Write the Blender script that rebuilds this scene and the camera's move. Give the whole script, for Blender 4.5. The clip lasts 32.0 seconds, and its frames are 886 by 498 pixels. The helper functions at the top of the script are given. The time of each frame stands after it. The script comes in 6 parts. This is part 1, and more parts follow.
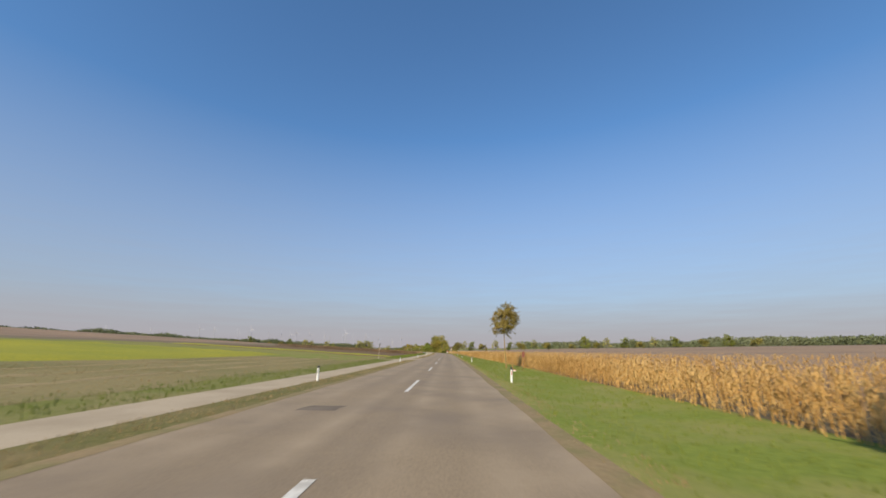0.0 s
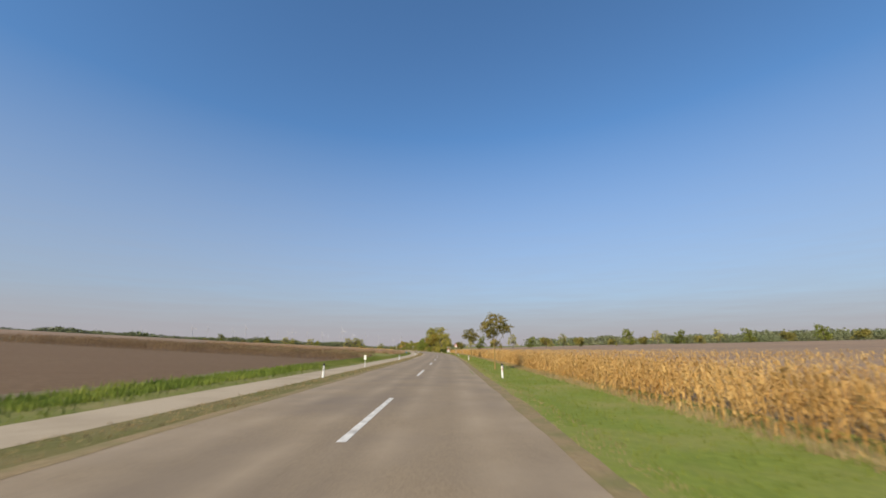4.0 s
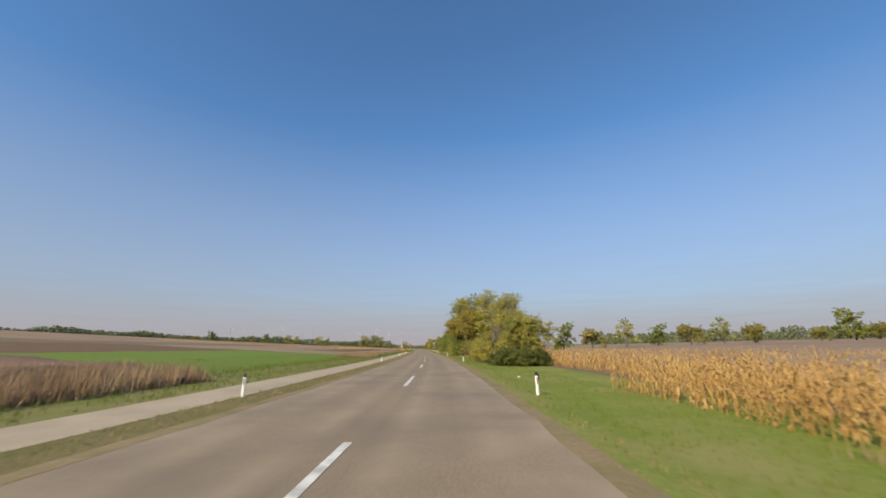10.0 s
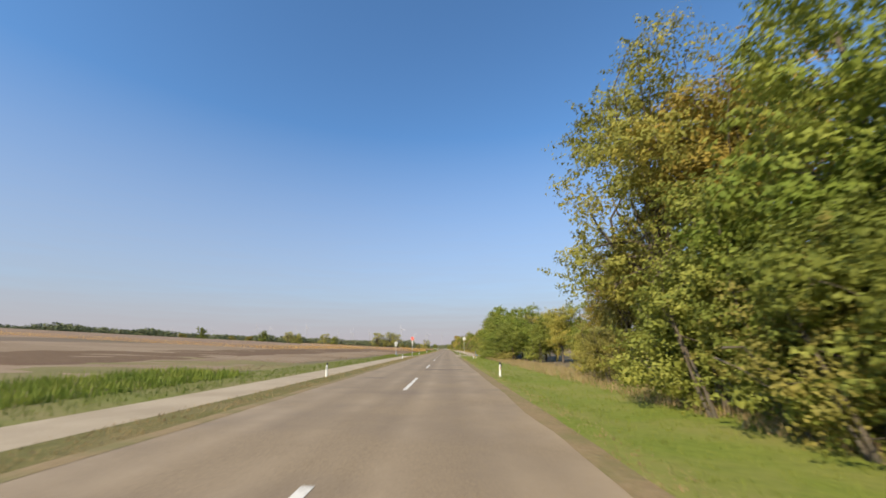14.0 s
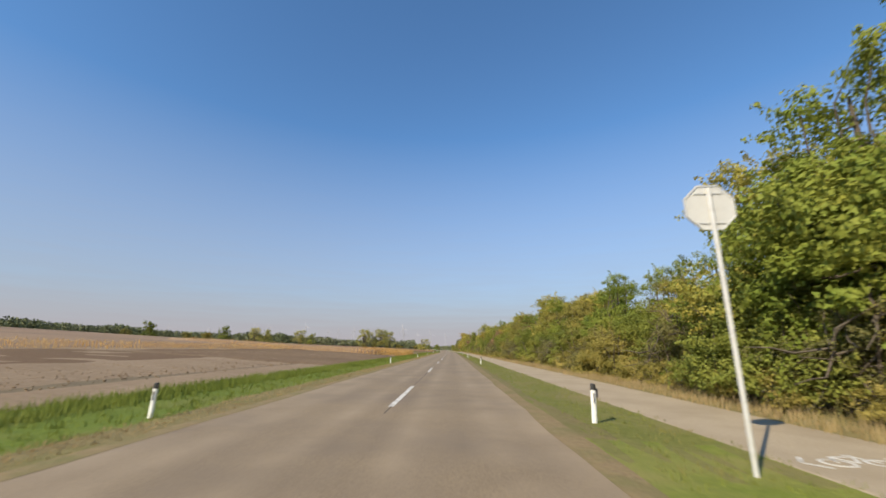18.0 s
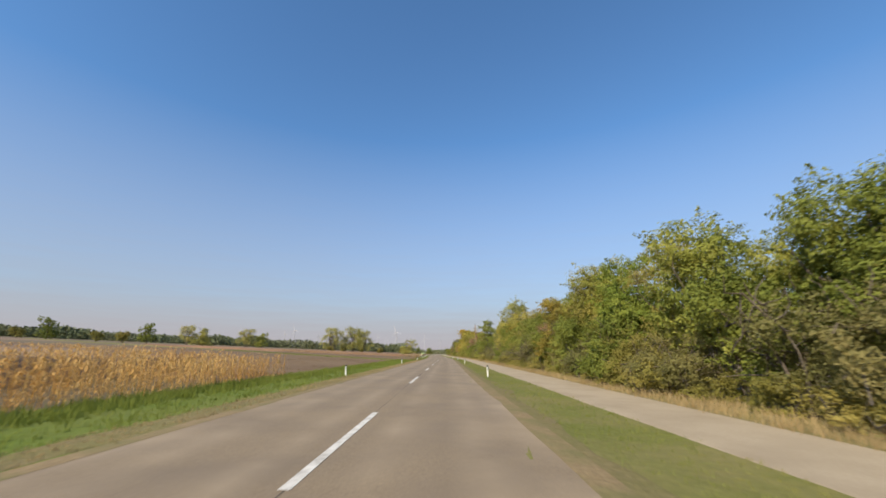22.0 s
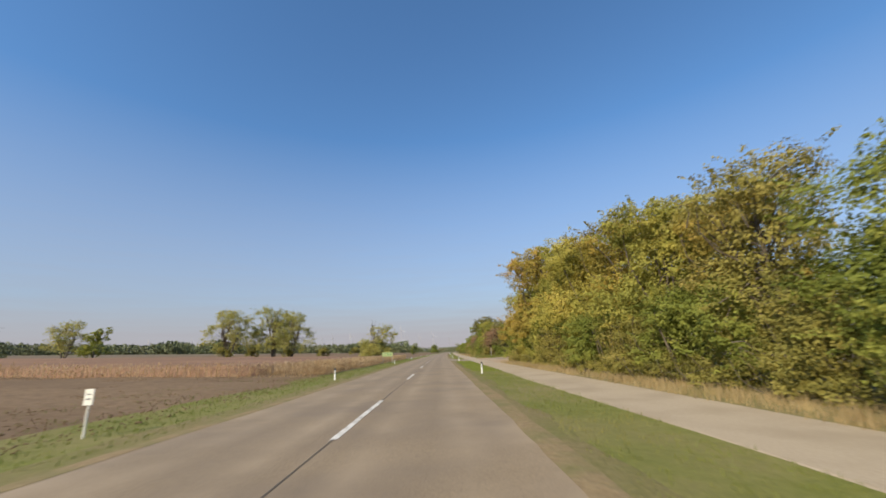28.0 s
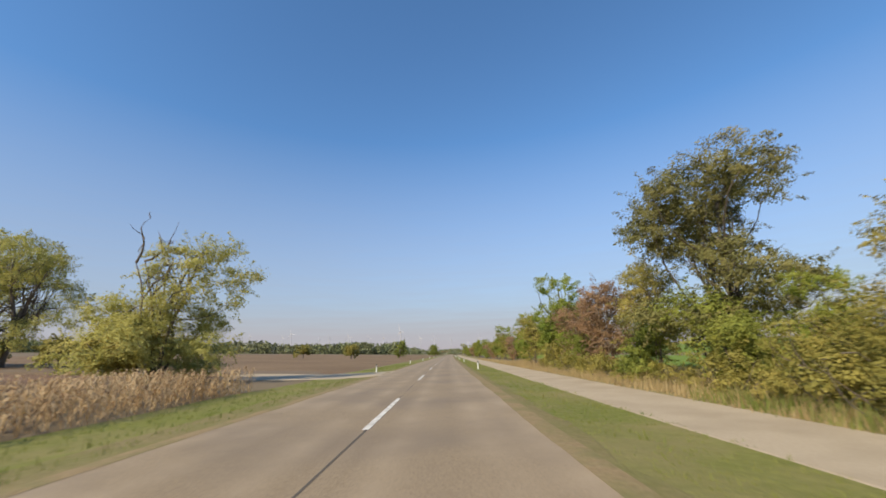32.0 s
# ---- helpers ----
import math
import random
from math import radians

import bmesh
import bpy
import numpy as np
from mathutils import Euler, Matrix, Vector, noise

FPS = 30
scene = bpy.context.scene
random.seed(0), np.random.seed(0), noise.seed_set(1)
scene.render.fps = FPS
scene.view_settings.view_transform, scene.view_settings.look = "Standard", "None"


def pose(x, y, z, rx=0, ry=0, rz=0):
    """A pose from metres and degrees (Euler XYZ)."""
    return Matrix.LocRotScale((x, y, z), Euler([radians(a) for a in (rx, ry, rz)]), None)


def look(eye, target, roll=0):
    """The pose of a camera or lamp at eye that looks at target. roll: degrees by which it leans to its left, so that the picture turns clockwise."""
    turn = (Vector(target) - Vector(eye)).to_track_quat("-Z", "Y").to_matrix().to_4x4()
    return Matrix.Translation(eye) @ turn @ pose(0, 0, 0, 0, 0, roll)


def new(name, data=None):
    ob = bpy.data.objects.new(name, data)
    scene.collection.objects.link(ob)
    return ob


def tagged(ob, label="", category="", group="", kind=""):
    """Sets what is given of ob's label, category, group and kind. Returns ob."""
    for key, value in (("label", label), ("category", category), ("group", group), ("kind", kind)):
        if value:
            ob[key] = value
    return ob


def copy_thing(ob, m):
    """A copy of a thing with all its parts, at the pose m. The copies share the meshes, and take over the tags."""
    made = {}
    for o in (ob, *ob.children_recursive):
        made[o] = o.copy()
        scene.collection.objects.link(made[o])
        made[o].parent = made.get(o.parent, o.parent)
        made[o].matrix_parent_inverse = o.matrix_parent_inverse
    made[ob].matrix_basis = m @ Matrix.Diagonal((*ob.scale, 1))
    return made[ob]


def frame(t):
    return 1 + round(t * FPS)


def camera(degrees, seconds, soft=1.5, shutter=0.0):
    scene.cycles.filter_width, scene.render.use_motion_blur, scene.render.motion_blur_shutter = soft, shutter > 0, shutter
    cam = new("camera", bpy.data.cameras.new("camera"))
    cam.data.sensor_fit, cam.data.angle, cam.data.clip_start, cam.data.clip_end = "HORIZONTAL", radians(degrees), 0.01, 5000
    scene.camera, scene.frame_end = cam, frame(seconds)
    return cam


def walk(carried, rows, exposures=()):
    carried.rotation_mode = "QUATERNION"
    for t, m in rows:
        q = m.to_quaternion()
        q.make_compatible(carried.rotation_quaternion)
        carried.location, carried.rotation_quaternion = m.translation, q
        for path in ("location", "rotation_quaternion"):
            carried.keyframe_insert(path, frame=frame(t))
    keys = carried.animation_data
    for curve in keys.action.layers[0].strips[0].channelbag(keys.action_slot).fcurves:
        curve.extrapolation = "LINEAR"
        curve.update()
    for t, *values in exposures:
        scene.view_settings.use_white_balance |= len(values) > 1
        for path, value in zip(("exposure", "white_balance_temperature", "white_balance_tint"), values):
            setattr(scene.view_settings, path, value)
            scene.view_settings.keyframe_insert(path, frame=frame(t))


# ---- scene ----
cam = camera(97.1, 32.0, soft=1.65, shutter=0.11)
PATH = [
    (0.0, pose(1.48, -19.73, 1.39, 104.58, 0, 1.17) @ pose(0, 0, 0, 0, 0, 0.61)),
    (0.5, pose(1.54, -7.73, 1.39, 104.54, 0, 1.34) @ pose(0, 0, 0, 0, 0, 0.56)),
    (1.0, pose(1.52, 4.71, 1.39, 104.66, 0, 1.35) @ pose(0, 0, 0, 0, 0, 0.24)),
    (1.5, pose(1.60, 17.13, 1.39, 104.52, 0, 1.42) @ pose(0, 0, 0, 0, 0, 0.40)),
    (2.0, pose(1.28, 29.32, 1.39, 104.40, 0, 1.66) @ pose(0, 0, 0, 0, 0, 0.55)),
    (2.5, pose(1.14, 41.53, 1.39, 104.28, 0, 1.58) @ pose(0, 0, 0, 0, 0, 0.53)),
    (4.5, pose(0.97, 90.90, 1.39, 104.40, 0, 1.34) @ pose(0, 0, 0, 0, 0, 0.08)),
    (5.0, pose(0.81, 103.02, 1.39, 104.49, 0, 1.69) @ pose(0, 0, 0, 0, 0, 0.10)),
    (5.5, pose(0.59, 114.95, 1.39, 104.52, 0, 2.10) @ pose(0, 0, 0, 0, 0, 0.08)),
    (6.0, pose(0.37, 126.79, 1.39, 104.36, 0, 2.54) @ pose(0, 0, 0, 0, 0, 0.65)),
    (6.5, pose(0.02, 138.60, 1.39, 104.33, 0, 2.75) @ pose(0, 0, 0, 0, 0, 0.29)),
    (7.0, pose(-0.42, 150.50, 1.39, 104.54, 0, 2.91) @ pose(0, 0, 0, 0, 0, 0.38)),
    (7.5, pose(-0.82, 162.37, 1.39, 104.48, 0, 2.90) @ pose(0, 0, 0, 0, 0, 0.08)),
    (8.0, pose(-1.22, 174.17, 1.39, 104.38, 0, 3.09) @ pose(0, 0, 0, 0, 0, -0.02)),
    (8.5, pose(-1.68, 185.84, 1.39, 104.21, 0, 3.62) @ pose(0, 0, 0, 0, 0, -0.16)),
    (9.0, pose(-2.36, 197.35, 1.39, 104.46, 0, 4.63) @ pose(0, 0, 0, 0, 0, -0.53)),
    (9.5, pose(-3.31, 208.67, 1.39, 104.32, 0, 5.92) @ pose(0, 0, 0, 0, 0, -0.38)),
    (10.0, pose(-4.37, 219.98, 1.39, 104.26, 0, 6.78) @ pose(0, 0, 0, 0, 0, -0.11)),
    (10.5, pose(-5.66, 231.39, 1.39, 104.41, 0, 7.86) @ pose(0, 0, 0, 0, 0, 0.29)),
    (11.0, pose(-7.18, 242.84, 1.39, 104.61, 0, 8.85) @ pose(0, 0, 0, 0, 0, 0.39)),
    (11.5, pose(-8.74, 254.31, 1.39, 104.66, 0, 9.48) @ pose(0, 0, 0, 0, 0, 0.97)),
    (12.0, pose(-10.44, 265.74, 1.39, 104.60, 0, 9.95) @ pose(0, 0, 0, 0, 0, 1.06)),
    (12.5, pose(-12.26, 277.10, 1.39, 104.51, 0, 10.32) @ pose(0, 0, 0, 0, 0, 1.12)),
    (13.0, pose(-14.12, 288.33, 1.39, 104.53, 0, 10.57) @ pose(0, 0, 0, 0, 0, 1.17)),
    (13.5, pose(-16.03, 299.50, 1.39, 104.43, 0, 10.54) @ pose(0, 0, 0, 0, 0, 0.61)),
    (14.0, pose(-17.99, 310.58, 1.39, 104.23, 0, 10.66) @ pose(0, 0, 0, 0, 0, 0.08)),
    (14.5, pose(-19.99, 321.47, 1.39, 104.08, 0, 10.55) @ pose(0, 0, 0, 0, 0, 0.04)),
    (16.5, pose(-27.35, 364.02, 1.39, 104.73, 0, 11.18) @ pose(0, 0, 0, 0, 0, 0.43)),
    (17.0, pose(-29.17, 373.92, 1.39, 104.92, 0, 11.43) @ pose(0, 0, 0, 0, 0, 0.73)),
    (17.5, pose(-30.90, 383.31, 1.39, 104.52, 0, 11.41) @ pose(0, 0, 0, 0, 0, 0.77)),
    (18.0, pose(-32.57, 392.59, 1.39, 104.38, 0, 11.30) @ pose(0, 0, 0, 0, 0, 0.56)),
    (18.5, pose(-34.26, 402.26, 1.39, 104.58, 0, 11.43) @ pose(0, 0, 0, 0, 0, 0.97)),
    (19.0, pose(-36.00, 412.15, 1.39, 104.86, 0, 11.30) @ pose(0, 0, 0, 0, 0, 0.87)),
    (19.5, pose(-37.84, 422.19, 1.39, 104.82, 0, 10.80) @ pose(0, 0, 0, 0, 0, 0.50)),
    (20.0, pose(-39.49, 432.29, 1.39, 104.86, 0, 10.46) @ pose(0, 0, 0, 0, 0, 0.53)),
    (20.5, pose(-41.17, 442.47, 1.39, 104.81, 0, 10.22) @ pose(0, 0, 0, 0, 0, 0.31)),
    (21.0, pose(-42.91, 452.75, 1.39, 104.88, 0, 10.28) @ pose(0, 0, 0, 0, 0, 0.34)),
    (21.5, pose(-44.64, 462.92, 1.39, 104.88, 0, 10.44) @ pose(0, 0, 0, 0, 0, 0.51)),
    (22.0, pose(-46.47, 473.15, 1.39, 104.95, 0, 10.53) @ pose(0, 0, 0, 0, 0, 0.42)),
    (22.5, pose(-48.35, 483.55, 1.39, 105.08, 0, 10.44) @ pose(0, 0, 0, 0, 0, 0.53)),
    (23.0, pose(-50.20, 494.16, 1.39, 104.99, 0, 10.41) @ pose(0, 0, 0, 0, 0, 0.18)),
    (23.5, pose(-52.14, 504.93, 1.39, 104.82, 0, 10.43) @ pose(0, 0, 0, 0, 0, 0.03)),
    (24.0, pose(-54.08, 515.61, 1.39, 104.80, 0, 10.41) @ pose(0, 0, 0, 0, 0, -0.23)),
    (24.5, pose(-55.94, 525.72, 1.39, 104.83, 0, 10.47) @ pose(0, 0, 0, 0, 0, -0.25)),
    (25.0, pose(-57.83, 535.94, 1.39, 104.96, 0, 10.57) @ pose(0, 0, 0, 0, 0, -0.21)),
    (25.5, pose(-59.73, 546.97, 1.39, 104.67, 0, 10.10) @ pose(0, 0, 0, 0, 0, -0.31)),
    (27.5, pose(-68.03, 593.68, 1.39, 104.96, 0, 11.28) @ pose(0, 0, 0, 0, 0, -2.29)),
    (28.0, pose(-70.34, 605.13, 1.39, 104.68, 0, 11.32) @ pose(0, 0, 0, 0, 0, -2.34)),
    (28.5, pose(-72.74, 616.32, 1.39, 105.11, 0, 11.64) @ pose(0, 0, 0, 0, 0, -2.51)),
    (29.0, pose(-75.18, 627.32, 1.39, 105.18, 0, 12.19) @ pose(0, 0, 0, 0, 0, -2.58)),
    (29.5, pose(-77.61, 638.15, 1.39, 105.21, 0, 12.89) @ pose(0, 0, 0, 0, 0, -2.11)),
    (30.0, pose(-80.03, 648.97, 1.39, 105.03, 0, 12.89) @ pose(0, 0, 0, 0, 0, -1.60)),
    (30.5, pose(-82.41, 659.81, 1.39, 105.07, 0, 12.76) @ pose(0, 0, 0, 0, 0, -1.40)),
    (31.0, pose(-84.70, 670.54, 1.39, 105.22, 0, 12.66) @ pose(0, 0, 0, 0, 0, -1.08)),
    (31.5, pose(-86.98, 681.05, 1.39, 104.92, 0, 12.07) @ pose(0, 0, 0, 0, 0, -1.38)),
    (32.0, pose(-89.21, 691.51, 1.39, 105.01, 0, 11.61) @ pose(0, 0, 0, 0, 0, -1.60)),
]
walk(cam, PATH, [(0, 0.18), (2, 0.2), (5, 0.15), (11, 0.16), (11.5, 0.2), (12, 0.33), (13, 0.28), (14, 0.42), (14.5, 0.46), (16.5, 0.33), (17, 0.36), (18, 0.3), (20, 0.32), (25, 0.36), (28, 0.28), (30, 0.45), (31, 0.17), (32, 0.36)])

# ---------------------------------------------------------------- light
SUN_EL, SUN_DIR = radians(34.5), Vector((-0.485, -0.875))   # horizontal way towards the sun
world = bpy.data.worlds.new("sky")
scene.world = world
world.use_nodes = True
wn, wl = world.node_tree.nodes, world.node_tree.links
sky = wn.new("ShaderNodeTexSky")
sky.sky_type, sky.sun_disc = "NISHITA", False
sky.sun_elevation = SUN_EL
sky.sun_rotation = math.atan2(SUN_DIR.x, SUN_DIR.y)
sky.altitude, sky.air_density, sky.dust_density, sky.ozone_density = 100, 1.0, 0.15, 4.0
wcoord = wn.new("ShaderNodeTexCoord")
wsep = wn.new("ShaderNodeSeparateXYZ")
wl.new(wcoord.outputs["Generated"], wsep.inputs[0])
wmap = wn.new("ShaderNodeMapping")
wmap.inputs["Scale"].default_value = (5, 5, 70)
wl.new(wcoord.outputs["Generated"], wmap.inputs[0])
wnoise = wn.new("ShaderNodeTexNoise")
wnoise.inputs["Scale"].default_value, wnoise.inputs["Detail"].default_value = 1.4, 5
wl.new(wmap.outputs[0], wnoise.inputs["Vector"])
band = wn.new("ShaderNodeMapRange")     # a thin bank of mauve haze low over the horizon
band.inputs["From Min"].default_value, band.inputs["From Max"].default_value = 0.5, 0.0
band.inputs["To Min"].default_value, band.inputs["To Max"].default_value = 0.0, 1.0
wl.new(wsep.outputs["Z"], band.inputs["Value"])
wmul = wn.new("ShaderNodeMath")
wmul.operation = "MULTIPLY"
wramp = wn.new("ShaderNodeMapRange")
wramp.inputs["From Min"].default_value, wramp.inputs["From Max"].default_value = 0.25, 0.65
wramp.inputs["To Min"].default_value = 0.93
wl.new(wnoise.outputs["Fac"], wramp.inputs["Value"])
wl.new(band.outputs[0], wmul.inputs[0])
wl.new(wramp.outputs[0], wmul.inputs[1])
whaze = wn.new("ShaderNodeMix")
whaze.data_type = "RGBA"
whaze.inputs[7].default_value = (2.38, 2.36, 2.62, 1)
wl.new(wmul.outputs[0], whaze.inputs[0])
wclear = wn.new("ShaderNodeMix")        # clear autumn air: a deeper blue
wclear.data_type, wclear.blend_type = "RGBA", "MULTIPLY"
wclear.inputs[0].default_value, wclear.inputs[7].default_value = 1.0, (0.762, 1.0, 1.10, 1)
wl.new(sky.outputs[0], wclear.inputs[6])
wl.new(wclear.outputs[2], whaze.inputs[6])
low = wn.new("ShaderNodeMapRange")
low.inputs["From Min"].default_value, low.inputs["From Max"].default_value = 0.12, 0.0
low.inputs["To Min"].default_value, low.inputs["To Max"].default_value = 0.0, 1.0
wl.new(wsep.outputs["Z"], low.inputs["Value"])
wlow = wn.new("ShaderNodeMath")
wlow.operation = "MULTIPLY"
wl.new(low.outputs[0], wlow.inputs[0])
wl.new(wramp.outputs[0], wlow.inputs[1])
wbank = wn.new("ShaderNodeMix")
wbank.data_type = "RGBA"
wbank.inputs[7].default_value = (2.7, 2.5, 2.68, 1)
wl.new(wlow.outputs[0], wbank.inputs[0])
wl.new(whaze.outputs[2], wbank.inputs[6])
wl.new(wbank.outputs[2], wn["Background"].inputs["Color"])
wn["Background"].inputs["Strength"].default_value = 0.14
sun = new("sun", bpy.data.lights.new("sun", "SUN"))
sun.data.energy, sun.data.angle, sun.data.color = 4.8, radians(0.55), (1.0, 0.865, 0.63)
sun.matrix_basis = look(Vector((SUN_DIR.x * math.cos(SUN_EL), SUN_DIR.y * math.cos(SUN_EL), math.sin(SUN_EL))) * 50, (0, 0, 0))


# ---------------------------------------------------------------- materials
def material(name, rough=0.9, metal=0.0, spec=0.3):
    m = bpy.data.materials.new(name)
    m.use_nodes = True
    b = m.node_tree.nodes["Principled BSDF"]
    b.inputs["Roughness"].default_value, b.inputs["Metallic"].default_value = rough, metal
    b.inputs["Specular IOR Level"].default_value = spec
    return m, m.node_tree.nodes, m.node_tree.links, b


def noise_fac(n, l, scale, detail=4, lo=0.35, hi=0.65, stretch=(1, 1, 1), rough=0.55):
    co = n.new("ShaderNodeTexCoord")
    mp = n.new("ShaderNodeMapping")
    mp.inputs["Scale"].default_value = stretch
    l.new(co.outputs["Object"], mp.inputs[0])
    t = n.new("ShaderNodeTexNoise")
    t.inputs["Scale"].default_value, t.inputs["Detail"].default_value, t.inputs["Roughness"].default_value = scale, detail, rough
    l.new(mp.outputs[0], t.inputs["Vector"])
    r = n.new("ShaderNodeMapRange")
    r.inputs["From Min"].default_value, r.inputs["From Max"].default_value = lo, hi
    l.new(t.outputs["Fac"], r.inputs["Value"])
    return r.outputs[0], t.outputs["Fac"]


def mix(n, l, fac, a, b):
    x = n.new("ShaderNodeMix")
    x.data_type = "RGBA"
    for socket, v in ((x.inputs[0], fac), (x.inputs[6], a), (x.inputs[7], b)):
        if isinstance(v, (tuple, float, int)):
            socket.default_value = (*v, 1) if isinstance(v, tuple) else v
        else:
            l.new(v, socket)
    return x.outputs[2]


def surface(name, c1, c2, c3=None, fine=8.0, broad=0.25, rough=0.92, bump=0.0, bump_scale=None, stretch=(1, 1, 1), spec=0.2, amount3=0.7):
    """A matt surface: fine grain between c1 and c2, broad stains of c3, and relief."""
    m, n, l, b = material(name, rough, 0, spec)
    f, raw = noise_fac(n, l, fine, 6, 0.3, 0.7, stretch, 0.65)
    col = mix(n, l, f, c1, c2)
    if c3:
        g, _ = noise_fac(n, l, broad, 4, 0.42, 0.68)
        g2 = n.new("ShaderNodeMath")
        g2.operation = "MULTIPLY"
        g2.inputs[1].default_value = amount3
        l.new(g, g2.inputs[0])
        col = mix(n, l, g2.outputs[0], col, c3)
    l.new(col, b.inputs["Base Color"])
    if bump:
        _, r2 = noise_fac(n, l, bump_scale or fine, 5)
        bp = n.new("ShaderNodeBump")
        bp.inputs["Strength"].default_value, bp.inputs["Distance"].default_value = min(1, bump), 0.05
        l.new(r2, bp.inputs["Height"])
        l.new(bp.outputs[0], b.inputs["Normal"])
    return m


def leafy(name, colours, broad=0.5, through_light=0.3, rough=0.6, tone=0.8):
    """Leaves: each one takes a tone of its own, boughs shift together."""
    m, n, l, b = material(name, rough, 0, 0.12)
    geo = n.new("ShaderNodeNewGeometry")
    ramp = n.new("ShaderNodeValToRGB")
    e = ramp.color_ramp.elements
    while len(e) < len(colours):
        e.new(0.5)
    for i, c in enumerate(colours):
        grey = 0.3 * c[0] + 0.6 * c[1] + 0.1 * c[2]
        c = [(0.92 * x + 0.08 * grey) * k for x, k in zip(c, (1.16 * tone, 1.1 * tone, tone))]
        e[i].position = i / (len(colours) - 1)
        e[i].color = (*c, 1)
    f, _ = noise_fac(n, l, broad, 2, 0.32, 0.68)
    oi = n.new("ShaderNodeObjectInfo")
    a = n.new("ShaderNodeMath")
    a.operation = "MULTIPLY_ADD"
    a.inputs[1].default_value, a.inputs[2].default_value = 0.17, 0.14
    l.new(geo.outputs["Random Per Island"], a.inputs[0])
    a2 = n.new("ShaderNodeMath")
    a2.operation = "MULTIPLY_ADD"
    a2.inputs[1].default_value = 0.56
    l.new(f, a2.inputs[0])
    l.new(a.outputs[0], a2.inputs[2])
    a3 = n.new("ShaderNodeMath")
    a3.operation = "MULTIPLY_ADD"
    a3.inputs[1].default_value, a3.inputs[2].default_value = 0.34, -0.17
    l.new(oi.outputs["Random"], a3.inputs[0])
    a4 = n.new("ShaderNodeMath")
    l.new(a2.outputs[0], a4.inputs[0])
    l.new(a3.outputs[0], a4.inputs[1])
    l.new(a4.outputs[0], ramp.inputs[0])
    l.new(ramp.outputs[0], b.inputs["Base Color"])
    tr = n.new("ShaderNodeBsdfTranslucent")
    l.new(ramp.outputs[0], tr.inputs["Color"])
    mx = n.new("ShaderNodeMixShader")
    mx.inputs[0].default_value = through_light
    l.new(b.outputs[0], mx.inputs[1])
    l.new(tr.outputs[0], mx.inputs[2])
    l.new(mx.outputs[0], n["Material Output"].inputs["Surface"])
    return m


def asphalt_material():
    """Worn grey-brown asphalt with paler wheel tracks, read across the lane from the mesh's uv."""
    m, n, l, b = material("asphalt", 0.78, 0, 0.35)
    f, raw = noise_fac(n, l, 32, 6, 0.3, 0.7, (1, 1, 1), 0.7)
    col = mix(n, l, f, (0.178, 0.129, 0.076), (0.34, 0.256, 0.160))
    g, _ = noise_fac(n, l, 0.35, 5, 0.4, 0.7)
    col = mix(n, l, g, col, (0.20, 0.152, 0.103))
    uv = n.new("ShaderNodeUVMap")
    sp = n.new("ShaderNodeSeparateXYZ")
    l.new(uv.outputs[0], sp.inputs[0])
    w = n.new("ShaderNodeMath")
    w.operation = "ABSOLUTE"
    l.new(sp.outputs["X"], w.inputs[0])
    track = n.new("ShaderNodeValToRGB")
    e = track.color_ramp.elements
    for p, v in ((0.0, 0.2), (0.09, 0.0), (0.22, 0.75), (0.34, 0.25), (0.5, 0.05), (0.66, 0.75), (0.8, 0.45)):
        x = e.new(p)
        x.color = (v, v, v, 1)
    sc = n.new("ShaderNodeMath")
    sc.operation = "MULTIPLY"
    sc.inputs[1].default_value = 1 / 3.3
    l.new(w.outputs[0], sc.inputs[0])
    l.new(sc.outputs[0], track.inputs[0])
    st, _ = noise_fac(n, l, 0.5, 4, 0.3, 0.7)
    tm = n.new("ShaderNodeMath")
    tm.operation = "MULTIPLY"
    l.new(track.outputs[0], tm.inputs[0])
    l.new(st, tm.inputs[1])
    col = mix(n, l, tm.outputs[0], col, (0.375, 0.288, 0.19))
    l.new(col, b.inputs["Base Color"])
    bp = n.new("ShaderNodeBump")
    bp.inputs["Strength"].default_value, bp.inputs["Distance"].default_value = 0.35, 0.01
    l.new(raw, bp.inputs["Height"])
    l.new(bp.outputs[0], b.inputs["Normal"])
    return m


def paint(name, colour, rough=0.45, dirt=(0.25, 0.22, 0.17), amount=0.35, scale=6.0, metal=0.0):
    m, n, l, b = material(name, rough, metal, 0.4)
    f, _ = noise_fac(n, l, scale, 6, 0.48, 0.8)
    k = n.new("ShaderNodeMath")
    k.operation = "MULTIPLY"
    k.inputs[1].default_value = amount
    l.new(f, k.inputs[0])
    l.new(mix(n, l, k.outputs[0], colour, dirt), b.inputs["Base Color"])
    return m


M_ASPHALT = asphalt_material()
M_LINE = surface("road_marking", (0.62, 0.59, 0.53), (0.78, 0.75, 0.69), (0.30, 0.27, 0.23), 14, 3.0, 0.8, 0.2)
M_TAR = surface("tar_seam", (0.085, 0.07, 0.058), (0.135, 0.115, 0.095), None, 20)
M_VERGE_DRY = surface("verge_olive_turf", (0.13, 0.142, 0.03), (0.205, 0.205, 0.054), (0.255, 0.205, 0.095), 6, 0.35, 0.95, 0.6, 12, amount3=0.7)
M_PATCH = surface("asphalt_patch", (0.125, 0.10, 0.076), (0.175, 0.14, 0.106), (0.21, 0.168, 0.126), 30, 1.5)
